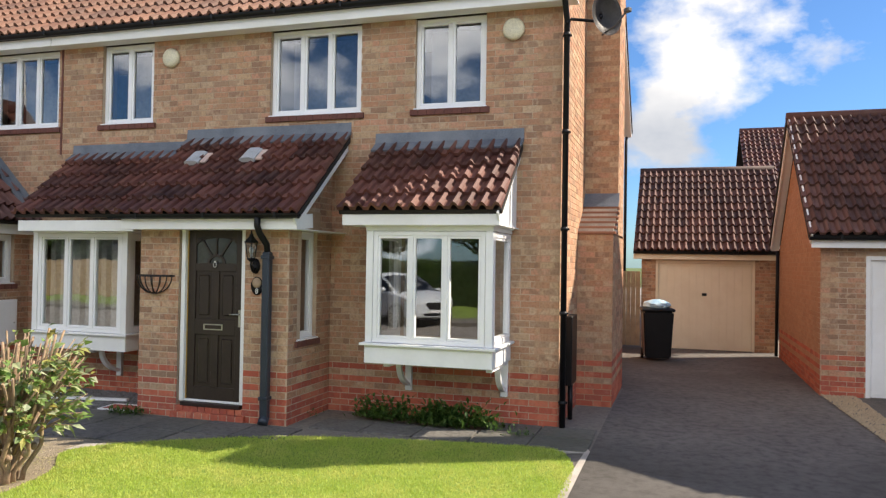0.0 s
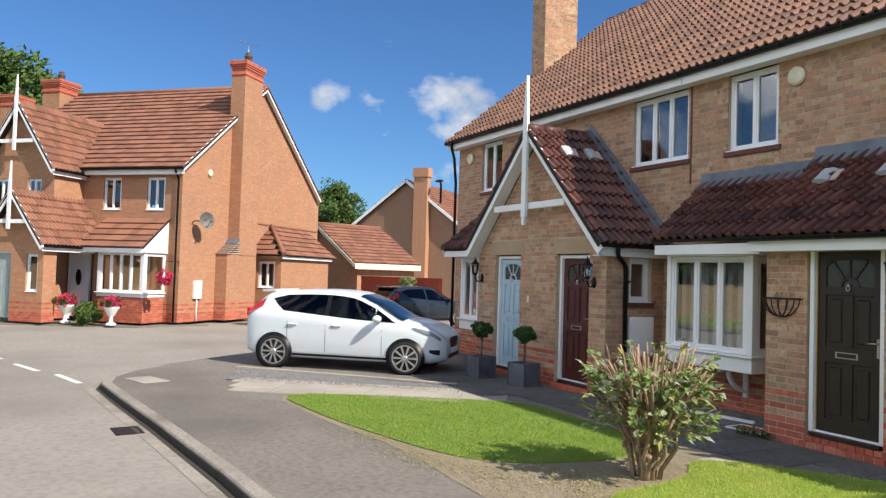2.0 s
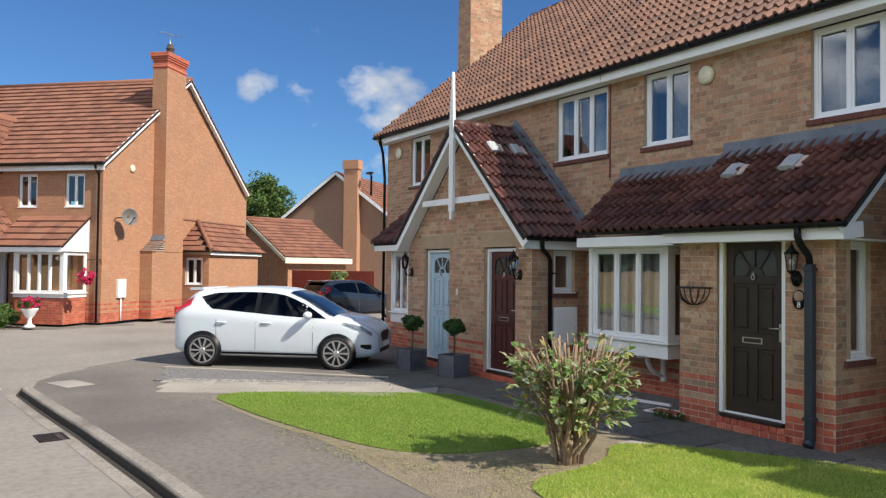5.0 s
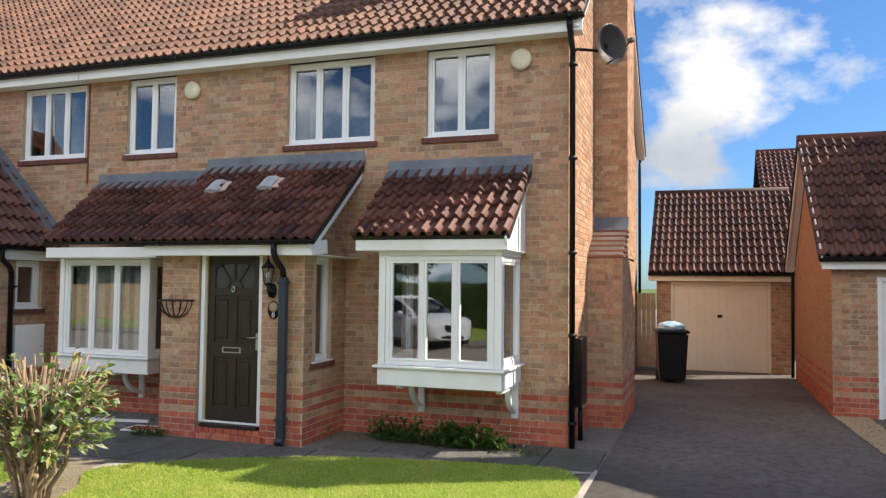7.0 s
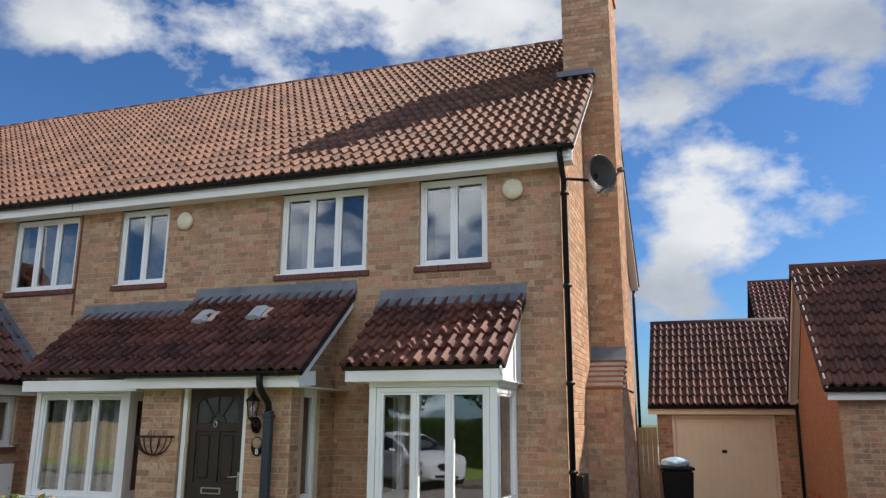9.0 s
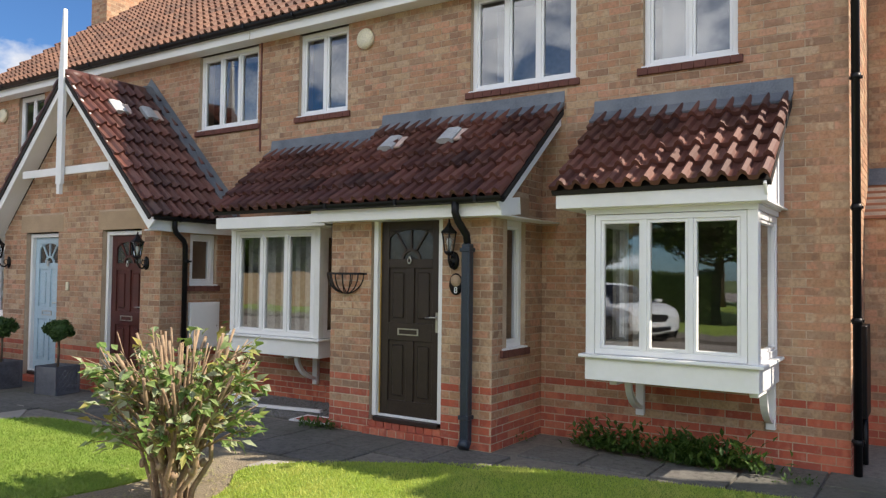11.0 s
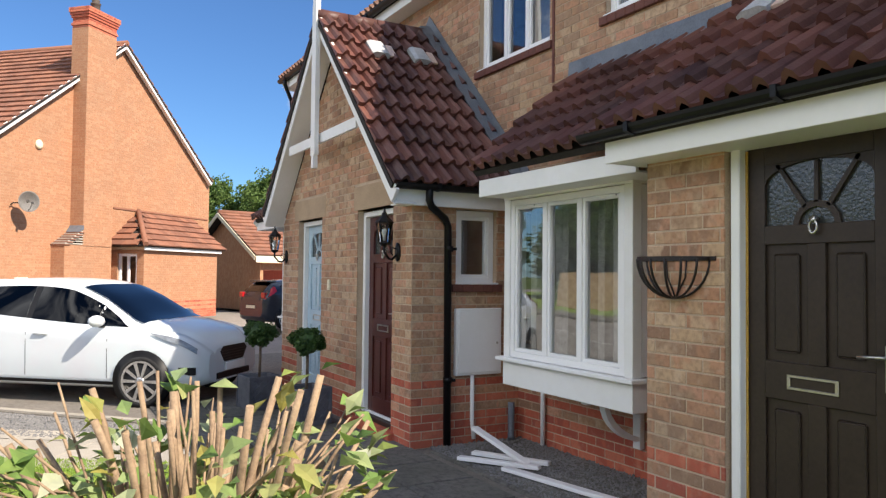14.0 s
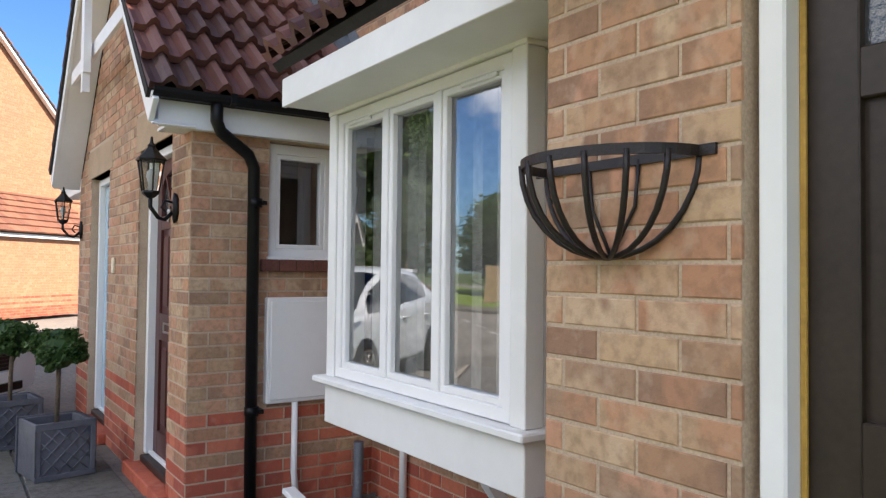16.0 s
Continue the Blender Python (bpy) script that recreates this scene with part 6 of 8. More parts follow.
def dish(m, label="grey satellite dish on a wall bracket", r=0.32, mat=None):
    t = thing("satellite_dish", m, label, "satellite dish")
    bm = bmesh.new()
    prof = [(r * k / 8, 0.16 * (k / 8) ** 2 * r / 0.32) for k in range(9)]
    rings = []
    for rr, h in prof[1:]:
        rings.append([bm.verts.new((rr * math.cos(a), -h * 0.9, rr * math.sin(a) * 1.06)) for a in [2 * math.pi * k / 28 for k in range(28)]])
    c = bm.verts.new((0, 0, 0))
    for k in range(28):
        bm.faces.new((c, rings[0][k], rings[0][(k + 1) % 28])).smooth = True
        for a, b in zip(rings, rings[1:]):
            bm.faces.new((a[k], a[(k + 1) % 28], b[(k + 1) % 28], b[k])).smooth = True
    bmesh.ops.solidify(bm, geom=list(bm.faces), thickness=0.008)
    part("reflector", bm, mat or DISHGREY, t)
    bm = bmesh.new()
    tube(bm, [(0, -0.02, -r * 0.95), (0, -0.22, -r * 0.75), (0, -0.40, -r * 0.25)], 0.011, 8)
    box(bm, -0.03, 0.03, -0.46, -0.38, -r * 0.32, -r * 0.10, 0.01)
    part("feed_arm", bm, DISHGREY, t)
    bm = bmesh.new()
    tube(bm, [(0, 0.01, 0), (0, 0.12, -0.02), (-0.30, 0.16, -0.04), (-0.36, 0.16, -0.10)], 0.018, 8)
    part("bracket", bm, BLACKP, t)
    return t


DISHGREY = grained("dish_grey", (0.10, 0.092, 0.09), (0.06, 0.055, 0.055), 6, 60, 0.5, 0.15)
DISHPALE = grained("weathered_dish", (0.34, 0.33, 0.31), (0.26, 0.25, 0.24), 6, 60, 0.6, 0.15)
dish(pose(0.42, 0.05, 4.66, 0, 0, 48), r=0.225)
dish(lh.matrix_world @ pose(0.38, 0.75, 3.35, 0, 0, 60), r=0.26, mat=DISHPALE)


def bell(m, label="round cream alarm bell box on the wall"):
    t = thing("alarm_box", m, label, "alarm box")
    bm = bmesh.new()
    lathe(bm, [(0.125, 0.0), (0.13, -0.04), (0.105, -0.065), (0.0, -0.075)], (0, 0, 0), 24, axis="y")
    part("cover", bm, BELLCREAM, t)


BELLCREAM = grained("cream_plastic", (0.72, 0.66, 0.48), (0.60, 0.55, 0.40), 5, 60, 0.4, 0.05)
bell(place(-0.565, -0.004, 4.57))
bell(place(-5.27, -0.004, 4.55))
bell(place(-13.95, -0.004, 4.52))
bell(lh.matrix_world @ rot(0.0, 1.45, 90, 5.0))


# second house further along
lh2 = thing("corner_house", lh.matrix_world @ Matrix.Translation((-6.6, 3.0, 0)), "orange brick house with red tiled gables beyond the corner house", "house")
w = wall("wall", lh2, Matrix(), -9.0, -2.0, 0, 4.85, mat=MORTAR2)
lay_bricks(w, -9.0, -2.0, 0, 4.85, mat=ORANGE)
simple_roof(lh2, -9.2, -1.8, 0, 9.0, 4.95, 8.4, REDTILE, kind="flat", gauge=0.33)
gable_front(lh2, -4.2, 1.15, -1.1, 4.75, 7.0, 3.0, None, REDTILE, ORANGE, [(-4.6, -3.9, 3.0, 4.3)], kind="roll")
casement(lh2, -4.6, -3.9, 3.0, 4.3, (1,), y=-1.05)
gable_front(lh2, -5.5, 1.05, -2.5, 2.3, 4.15, 0.0, None, REDTILE, ORANGE, [(-5.5, -4.7, 0, 2.1), (-6.3, -5.9, 0.8, 2.0)], kind="roll", side=0.5)
plain_door(lh2, -5.5, -4.7, 2.1, -2.45, BROWNDOOR, "dark front door")
casement(lh2, -6.3, -5.9, 0.8, 2.0, (1,), y=-2.45)
chimney(lh2, Matrix.Translation((-6.6, -0.3, 0)), ORANGE, RED, MORTAR2, 0.46, (2.0, 3.2), (2.7, 3.7), 9.2, -0.3)

# bungalow roof and fence behind the cars
bung = thing("bungalow", place(-31.11, 3.67, 0, 102.0), "low brick bungalow with plain red tiled roof", "bungalow")
bm = bmesh.new()
prism(bm, [(0.35, 0.3, 0), (0.35, 6.84, 0), (0.35, 6.84, 2.1), (0.35, 3.57, 3.95), (0.35, 0.3, 2.1)], (3.3, 0, 0))
part("wall", bm, ORANGE, bung)
simple_roof(bung, 0.0, 3.8, 0.2, 6.94, 2.23, 4.13, REDTILE, kind="flat", gauge=0.33)
beam(bung, "fascia", (0.0, -0.02, 2.08), (3.8, -0.02, 2.08), 0.26, 0.03, CREAM)
for yy in (0.02, 7.12):
    beam(bung, "barge_board", (-0.03, yy, 2.12), (-0.03, 3.57, 4.02), 0.17, 0.03, CREAM)
fh = thing("house", place(-45.6, 12.2, 0, 50), "distant dark brick gabled house with a tall chimney", "house")
bm = bmesh.new()
prism(bm, [(0, -4.3, 0), (0, 4.3, 0), (0, 4.3, 4.9), (0, 0, 8.0), (0, -4.3, 4.9)], (9.0, 0, 0))
part("wall", bm, BUFF, fh)
fh.matrix_world = place(-45.2, 12.6, 0, 128)
roof_slope(fh, Matrix.Translation((-0.3, -4.6, 4.8)) @ pose(0, 0, 0, math.degrees(math.atan2(3.4, 4.6))), 9.6, math.hypot(3.4, 4.6), REDTILE, "flat", gauge=0.35)
roof_slope(fh, Matrix.Translation((9.3, 4.6, 4.8)) @ pose(0, 0, 0, 0, 0, 180) @ pose(0, 0, 0, math.degrees(math.atan2(3.4, 4.6))), 9.6, math.hypot(3.4, 4.6), REDTILE, "flat", gauge=0.35)
for s in (-1, 1):
    beam(fh, "barge_board", (-0.3, s * 4.6, 4.7), (-0.3, 0, 8.1), 0.2, 0.04, WHITE)
bm = bmesh.new()
box(bm, -0.5, 0.0, -1.75, -0.75, 0, 8.7)
box(bm, -0.58, 0.08, -1.83, -0.67, 8.3, 8.9)
part("chimney", bm, ORANGE, fh)
bm = bmesh.new()
box(bm, -0.03, 0.0, 1.2, 2.2, 3.3, 4.3)
part("window", bm, UPVC, fh)

fence = thing("garden_fence", Matrix(), "red stained close boarded garden fence", "fence")
a, b = Vector((-30.8, 3.9, 0)), Vector((-26.6, 5.9, 0))
d = (b - a).normalized()
for i in range(31):
    p = a + d * i * 0.15
    bm = bmesh.new()
    prism(bm, [p + Vector((0, 0, -0.1)), p + d * 0.145 + Vector((0, 0, -0.1)), p + d * 0.145 + Vector((0, 0, 1.6)), p + Vector((0, 0, 1.6))], Vector((d.y, -d.x, 0)) * (0.015 + 0.006 * (i % 2)))
    part("board", bm, REDFENCE, fence)
beam(fence, "rail", a + Vector((0, 0, 1.62)), b + Vector((0, 0, 1.62)), 0.05, 0.06, REDFENCE)
lp = thing("street_lamp", place(-43.9, 14.5), "tall thin street lamp beyond the roofs", "street lamp")
bm = bmesh.new()
tube(bm, [(0, 0, 0), (0, 0, 7.9), (0.15, -0.1, 8.0), (0.7, -0.5, 8.02)], 0.09, 8, r1=0.05)
part("post", bm, BLACKP, lp)
bm = bmesh.new()
box(bm, 0.6, 1.2, -0.75, -0.45, 7.95, 8.08, 0.03)
part("lantern", bm, BLACKP, lp)
yf = thing("garden_fence", Matrix(), "pale green weathered garden fence", "fence")
for i in range(60):
    bm = bmesh.new()
    x, y = -43.0 - i * 0.05, -13.0 - i * 0.16
    prism(bm, [(x, y, 0.0), (x - 0.045, y - 0.15, 0.0), (x - 0.045, y - 0.15, 1.75), (x, y, 1.75)], (0.02, 0, 0))
    part("board", bm, TIMBER, yf)
GREENLAWN = [(-24.6, -10.9), (-25.4, -9.6), (-27.0, -11.8), (-33.0, -17.5), (-44.0, -22.0), (-48, -26), (-36.0, -18.5)]
flat("lawn", GREENLAWN, -0.05, TURF)
flat("verge_paving", [(-24.0, -4.0), (-23.1, -6.2), (-25.0, -10.6), (-36.0, -19.5), (-37.0, -17.0), (-27.6, -9.4), (-24.3, -5.0)], -0.07, PAVEM, 0.04)


# ---- vehicles ----
ST = [(-1.90, .64, .38, .84, .52, .90), (-1.86, .76, .30, .98, .55, 1.02), (-1.78, .82, .25, 1.06, .56, 1.15), (-1.64, .855, .22, 1.09, .57, 1.32), (-1.46, .865, .21, 1.085, .58, 1.425), (-0.9, .87, .19, 1.045, .60, 1.475), (-0.3, .87, .19, .995, .61, 1.49),
      (0.20, .87, .19, .955, .62, 1.445), (0.60, .87, .19, .93, .62, 1.28), (0.90, .865, .19, .92, .66, 1.105), (1.10, .86, .19, .905, .71, 1.00), (1.42, .845, .20, .88, .70, .945), (1.68, .80, .21, .82, .64, .87), (1.84, .73, .24, .72, .56, .77), (1.93, .60, .27, .60, .46, .68)]


def station(x):
    for i in range(len(ST) - 1):
        if ST[i][0] <= x <= ST[i + 1][0]:
            break
    p0, p1, p2, p3 = ST[max(i - 1, 0)], ST[i], ST[i + 1], ST[min(i + 2, len(ST) - 1)]
    t = (x - p1[0]) / (p2[0] - p1[0])
    return [0.5 * (2 * b + (c - a) * t + (2 * a - 5 * b + 4 * c - d) * t * t + (3 * b - a - 3 * c + d) * t ** 3) for a, b, c, d in zip(p0[1:], p1[1:], p2[1:], p3[1:])]


def profile(x):
    w, zb, belt, yt, zt = station(x)
    return [(0.0, zb), (0.80 * w, zb), (0.955 * w, zb + 0.05), (0.985 * w, zb + 0.14), (w * 0.99, (zb + belt) * 0.5 - 0.02), (w, belt - 0.19), (0.985 * w, belt - 0.06), (0.955 * w, belt), (0.5 * (0.93 * w + yt), belt + (zt - belt) * 0.48), (yt + 0.01, zt - 0.085), (yt - 0.04, zt - 0.03), (yt - 0.14, zt - 0.008), (yt * 0.4, zt + 0.004), (0.0, zt + 0.006)]


def side_y(x, z):
    p = profile(x)
    for (ya, za), (yb, zb) in zip(p[2:10], p[3:11]):
        if za <= z <= zb:
            return ya + (yb - ya) * (z - za) / max(zb - za, 1e-5)
    return p[10][0]


def side_patch(parent, name, xs, low, high, mat, sides=(1, -1), off=0.005, label=""):
    for s in sides:
        bm = bmesh.new()
        rows = []
        for x in xs:
            a, b = low(x), high(x)
            rows.append([bm.verts.new((x, s * (side_y(x, a + (b - a) * k / 4) + off), a + (b - a) * k / 4)) for k in range(5)])
        for r, q in zip(rows, rows[1:]):
            for k in range(4):
                f = bm.faces.new((r[k], q[k], q[k + 1], r[k + 1]) if s < 0 else (r[k + 1], q[k + 1], q[k], r[k]))
                f.smooth = True
        part(name, bm, mat, parent, label)


def frange(a, b, n):
    return [a + (b - a) * k / n for k in range(n + 1)]


def car(m, paint, label, scale=1.0, wheel_r=0.305):
    c = thing("parked_car", m @ Matrix.Diagonal((scale, scale, scale * 0.965, 1)), label, "car")
    bm = bmesh.new()
    xs = frange(-1.90, 1.93, 46)
    rows = []
    for x in xs:
        p = profile(x)
        ring = [(y, z) for y, z in p] + [(-y, z) for y, z in p[-2:0:-1]]
        rows.append([bm.verts.new((x, y, z)) for y, z in ring])
    n = len(rows[0])
    for a, b in zip(rows, rows[1:]):
        for k in range(n):
            f = bm.faces.new((a[k], b[k], b[(k + 1) % n], a[(k + 1) % n]))
            f.smooth = True
    bm.faces.new(rows[0]), bm.faces.new(rows[-1][::-1])
    bmesh.ops.recalc_face_normals(bm, faces=bm.faces)
    part("body", bm, paint, c)

    def top(x):
        b, t = station(x)[2], station(x)[4]
        z = t - 0.095
        if x < -1.1:
            z -= (-1.1 - x) * 0.18
        if x > 0.62:
            z = min(z, b + 0.03 + (1.08 - x) * 0.55)
        return max(z, low(x) + 0.004)

    def low(x):
        return station(x)[2] + 0.018 + (max(0, -1.12 - x) * 0.75)
    for a, b in ((-1.36, -0.30), (-0.22, 0.62), (0.65, 1.04)):
        side_patch(c, "side_window", frange(a, b, 8), low, top, CARGLASS, off=0.014 if a > 0.6 else 0.005)
    side_patch(c, "pillar", frange(0.62, 0.65, 2), low, top, BLACKP, off=0.003)
    side_patch(c, "pillar", frange(-0.30, -0.22, 2), low, top, BLACKP, off=0.003)
    for x0, x1, nm in ((0.30, 1.15, "windscreen"), (-1.80, -1.50, "rear_window")):
        bm = bmesh.new()
        g = []
        for x in frange(x0, x1, 8):
            p = profile(x)
            zt = p[-1][1]
            yt = p[10][0] + (0.015 if x > 0 else -0.06)
            g.append([bm.verts.new((x + (0.004 if x > 0 else -0.004), yt * k / 5, zt - 0.028 * (abs(k) / 5) ** 4 + 0.004)) for k in range(-5, 6)])
        for a, b in zip(g, g[1:]):
            for k in range(10):
                bm.faces.new((a[k], b[k], b[k + 1], a[k + 1])).smooth = True
        part(nm, bm, CARGLASS, c)
    side_patch(c, "headlamp", frange(1.34, 1.85, 8), lambda x: station(x)[2] - 0.085 - max(0, 1.60 - x) * -0.20, lambda x: station(x)[2] - 0.020, CLEARLENS, off=0.024, label="clear headlamp")
    side_patch(c, "tail_lamp", frange(-1.87, -1.52, 6), lambda x: 0.93 + (x + 1.87) * 0.62, lambda x: min(1.04 + (x + 1.87) * 0.75, station(x)[4] - 0.10), REDLENS, off=0.018, label="red tail lamp")
    side_patch(c, "fog_lamp", frange(1.66, 1.84, 5), lambda x: 0.38 + max(0, 1.76 - x) * 0.4, lambda x: 0.47, BLACKP, off=0.006)
    for x in (-0.26, 0.80, -1.0):
        side_patch(c, "door_seam", (x - 0.004, x + 0.004), lambda q: 0.33, lambda q: station(q)[2], SEAM, off=0.002)
    side_patch(c, "sill_trim", frange(-0.9, 0.95, 8), lambda q: 0.245, lambda q: 0.285, BLACKP, off=0.002)
    for x in (-0.90, -0.06):
        for s in (1, -1):
            bm = bmesh.new()
            y = s * (side_y(x, 0.83) + 0.022)
            tube(bm, [(x - 0.09, y - s * 0.02, 0.83), (x - 0.07, y, 0.833), (x + 0.07, y, 0.833), (x + 0.09, y - s * 0.02, 0.83)], 0.013, 8)
            part("door_handle", bm, paint, c)
    for s in (1, -1):
        bm = bmesh.new()
        bmesh.ops.create_icosphere(bm, subdivisions=2, radius=0.1, matrix=Matrix.Translation((0.74, s * 0.97, 1.0)) @ Matrix.Diagonal((0.8, 1.15, 0.72, 1)))
        for f in bm.faces:
            f.smooth = True
        part("mirror", bm, paint, c, "door mirror")
        bm = bmesh.new()
        tube(bm, [(0.74, s * 0.84, 0.94), (0.74, s * 0.93, 0.95)], 0.025, 8)
        part("mirror_stalk", bm, BLACKP, c)
    bm = bmesh.new()
    prism(bm, [(1.9, -0.34, 0.62), (1.9, -0.27, 0.68), (1.9, 0.27, 0.68), (1.9, 0.34, 0.62), (1.9, 0.24, 0.49), (1.9, -0.24, 0.49)], (0.036, 0, 0))
    part("grille", bm, BLACKP, c, "black trapezoid grille")
    for k in range(4):
        bm = bmesh.new()
        yy = 0.26 + 0.022 * k
        box(bm, 1.934, 1.942, -yy, yy, 0.515 + 0.034 * k, 0.522 + 0.034 * k)
        part("grille_slat", bm, IRON, c, "thin dark slat")
    bm = bmesh.new()
    box(bm, 1.88, 1.940, -0.42, 0.42, 0.29, 0.37, 0.01)
    part("lower_grille", bm, BLACKP, c)
    for sd in (1, -1):
        bm = bmesh.new()
        box(bm, -1.885, -1.80, min(sd * 0.52, sd * 0.72), max(sd * 0.52, sd * 0.72), 0.93, 1.10, 0.02)
        part("rear_lamp", bm, REDLENS, c, "red rear lamp")
    for x, nm in ((1.95, "front_number_plate"), (-1.905, "rear_number_plate")):
        bm = bmesh.new()
        box(bm, x - 0.012, x + 0.012, -0.24, 0.24, 0.385 if x > 0 else 0.62, 0.475 if x > 0 else 0.71, 0.003)
        part(nm, bm, UPVC if x > 0 else BELLCREAM, c)
    bm = bmesh.new()
    prism(bm, [(-1.40, -0.54, 1.42), (-1.40, 0.54, 1.42), (-1.68, 0.50, 1.41), (-1.68, -0.50, 1.41)], (0, 0, 0.045))
    part("spoiler", bm, paint, c)
    for x in (-1.245, 1.245):
        for s in (1, -1):
            yo = 0.855
            # black disc on the closed body stands in for the shaded wheel-arch gap
            bm = bmesh.new()
            lathe(bm, [(0.0, 0.0), (0.352, 0.0), (0.352, 0.022)], (x, s * yo - (0.0 if s > 0 else 0.022), wheel_r + 0.01), 28, axis="y")
            part("wheel_arch_shade", bm, BLACKP, c)
            bm = bmesh.new()
            lathe(bm, [(0.228, -0.18), (wheel_r - 0.02, -0.18), (wheel_r, -0.14), (wheel_r, 0.0), (wheel_r - 0.02, 0.028), (0.243, 0.032), (0.233, 0.01)], (0, 0, 0), 28, axis="y")
            for v in bm.verts:
                v.co.y *= s
                v.co += Vector((x, s * yo, wheel_r))
            bmesh.ops.recalc_face_normals(bm, faces=bm.faces)
            wh = part("wheel", bm, RUBBER, c, "black tyre")
            bm = bmesh.new()
            for k in range(24):
                a, b = 2 * math.pi * k / 24, 2 * math.pi * (k + 1) / 24
                prism(bm, [(0.218 * math.cos(a), 0, 0.218 * math.sin(a)), (0.218 * math.cos(b), 0, 0.218 * math.sin(b)), (0.240 * math.cos(b), 0, 0.240 * math.sin(b)), (0.240 * math.cos(a), 0, 0.240 * math.sin(a))], (0, 0.03, 0))
            for k in range(10):
                a = 2 * math.pi * k / 10
                u, q = Vector((math.cos(a), 0, math.sin(a))), Vector((-math.sin(a), 0, math.cos(a)))
                prism(bm, [u * 0.04 - q * 0.012, u * 0.224 - q * 0.019, u * 0.224 + q * 0.019, u * 0.04 + q * 0.012], (0, 0.03, 0))
            lathe(bm, [(0.055, 0.0), (0.055, 0.03), (0.03, 0.036)], (0, 0, 0), 14, axis="y")
            for v in bm.verts:
                v.co.y = s * (v.co.y + yo + 0.004)
                v.co += Vector((x, 0, wheel_r))
            bmesh.ops.recalc_face_normals(bm, faces=bm.faces)
            part("rim", bm, ALLOY, wh, "multi-spoke alloy rim")
    return c


SEAM = grained("shadow_gap", (0.10, 0.105, 0.11), (0.08, 0.08, 0.085), 2, 30, 0.5, 0.0)
car(place(-12.33, -3.38, 0.0, 50), CARWHITE, "shiny white five-door hatchback parked beside the front doors", 1.01)
car(place(-22.9, 3.0, 0.0, 105), CARDARK, "dark blue hatchback parked by the red fence", 0.95)
car(place(-7.5, -16.0, -0.1, 35), CARWHITE, "white car parked across the road", 1.1)


# ---- planting ----
LEAF = leafy("shrub_leaf", [(0.08, 0.16, 0.04), (0.18, 0.29, 0.07), (0.42, 0.47, 0.22), (0.60, 0.59, 0.46), (0.11, 0.22, 0.05), (0.40, 0.46, 0.22), (0.46, 0.35, 0.09), (0.20, 0.31, 0.08)], 0.55, 0.3)
BOXLEAF = leafy("topiary_leaf", [(0.025, 0.065, 0.018), (0.045, 0.10, 0.025), (0.07, 0.13, 0.03)], 0.5, 0.25)
TREELEAF = leafy("tree_leaf", [(0.055, 0.11, 0.025), (0.095, 0.17, 0.04), (0.13, 0.20, 0.05)], 0.6, 0.3)
GREYLEAF = leafy("willow_leaf", [(0.12, 0.17, 0.085), (0.17, 0.22, 0.11), (0.10, 0.15, 0.06)], 0.6, 0.3)
STRAW = leafy("dry_litter", [(0.42, 0.34, 0.18), (0.30, 0.24, 0.13), (0.52, 0.46, 0.24), (0.20, 0.15, 0.09), (0.36, 0.38, 0.14)], 0.8, 0.2)
WEED = leafy("weed_leaf", [(0.03, 0.075, 0.015), (0.055, 0.12, 0.02), (0.09, 0.16, 0.03)], 0.6, 0.3)
PINK = leafy("pink_petal", [(0.75, 0.05, 0.18), (0.85, 0.15, 0.30), (0.65, 0.02, 0.08)], 0.6, 0.3)


def leaf(verts, faces, p, d, up, L, w):
    """A folded pointed leaf at p along d."""
    d = d.normalized()
    s = d.cross(up)
    if s.length < 1e-3:
        s = d.orthogonal()
    s.normalize()
    u = s.cross(d)
    n = len(verts)
    verts += [tuple(p), tuple(p + d * L * 0.45 + s * w + u * w * 0.35), tuple(p + d * L - u * L * 0.15), tuple(p + d * L * 0.45 - s * w + u * w * 0.35), tuple(p + d * L * 0.5)]
    faces += [(n, n + 4, n + 1), (n + 1, n + 4, n + 2), (n + 4, n, n + 3), (n + 2, n + 4, n + 3)]


def rnd_dir(r):
    v = Vector((r.gauss(0, 1), r.gauss(0, 1), r.gauss(0, 1)))
    return v.normalized()


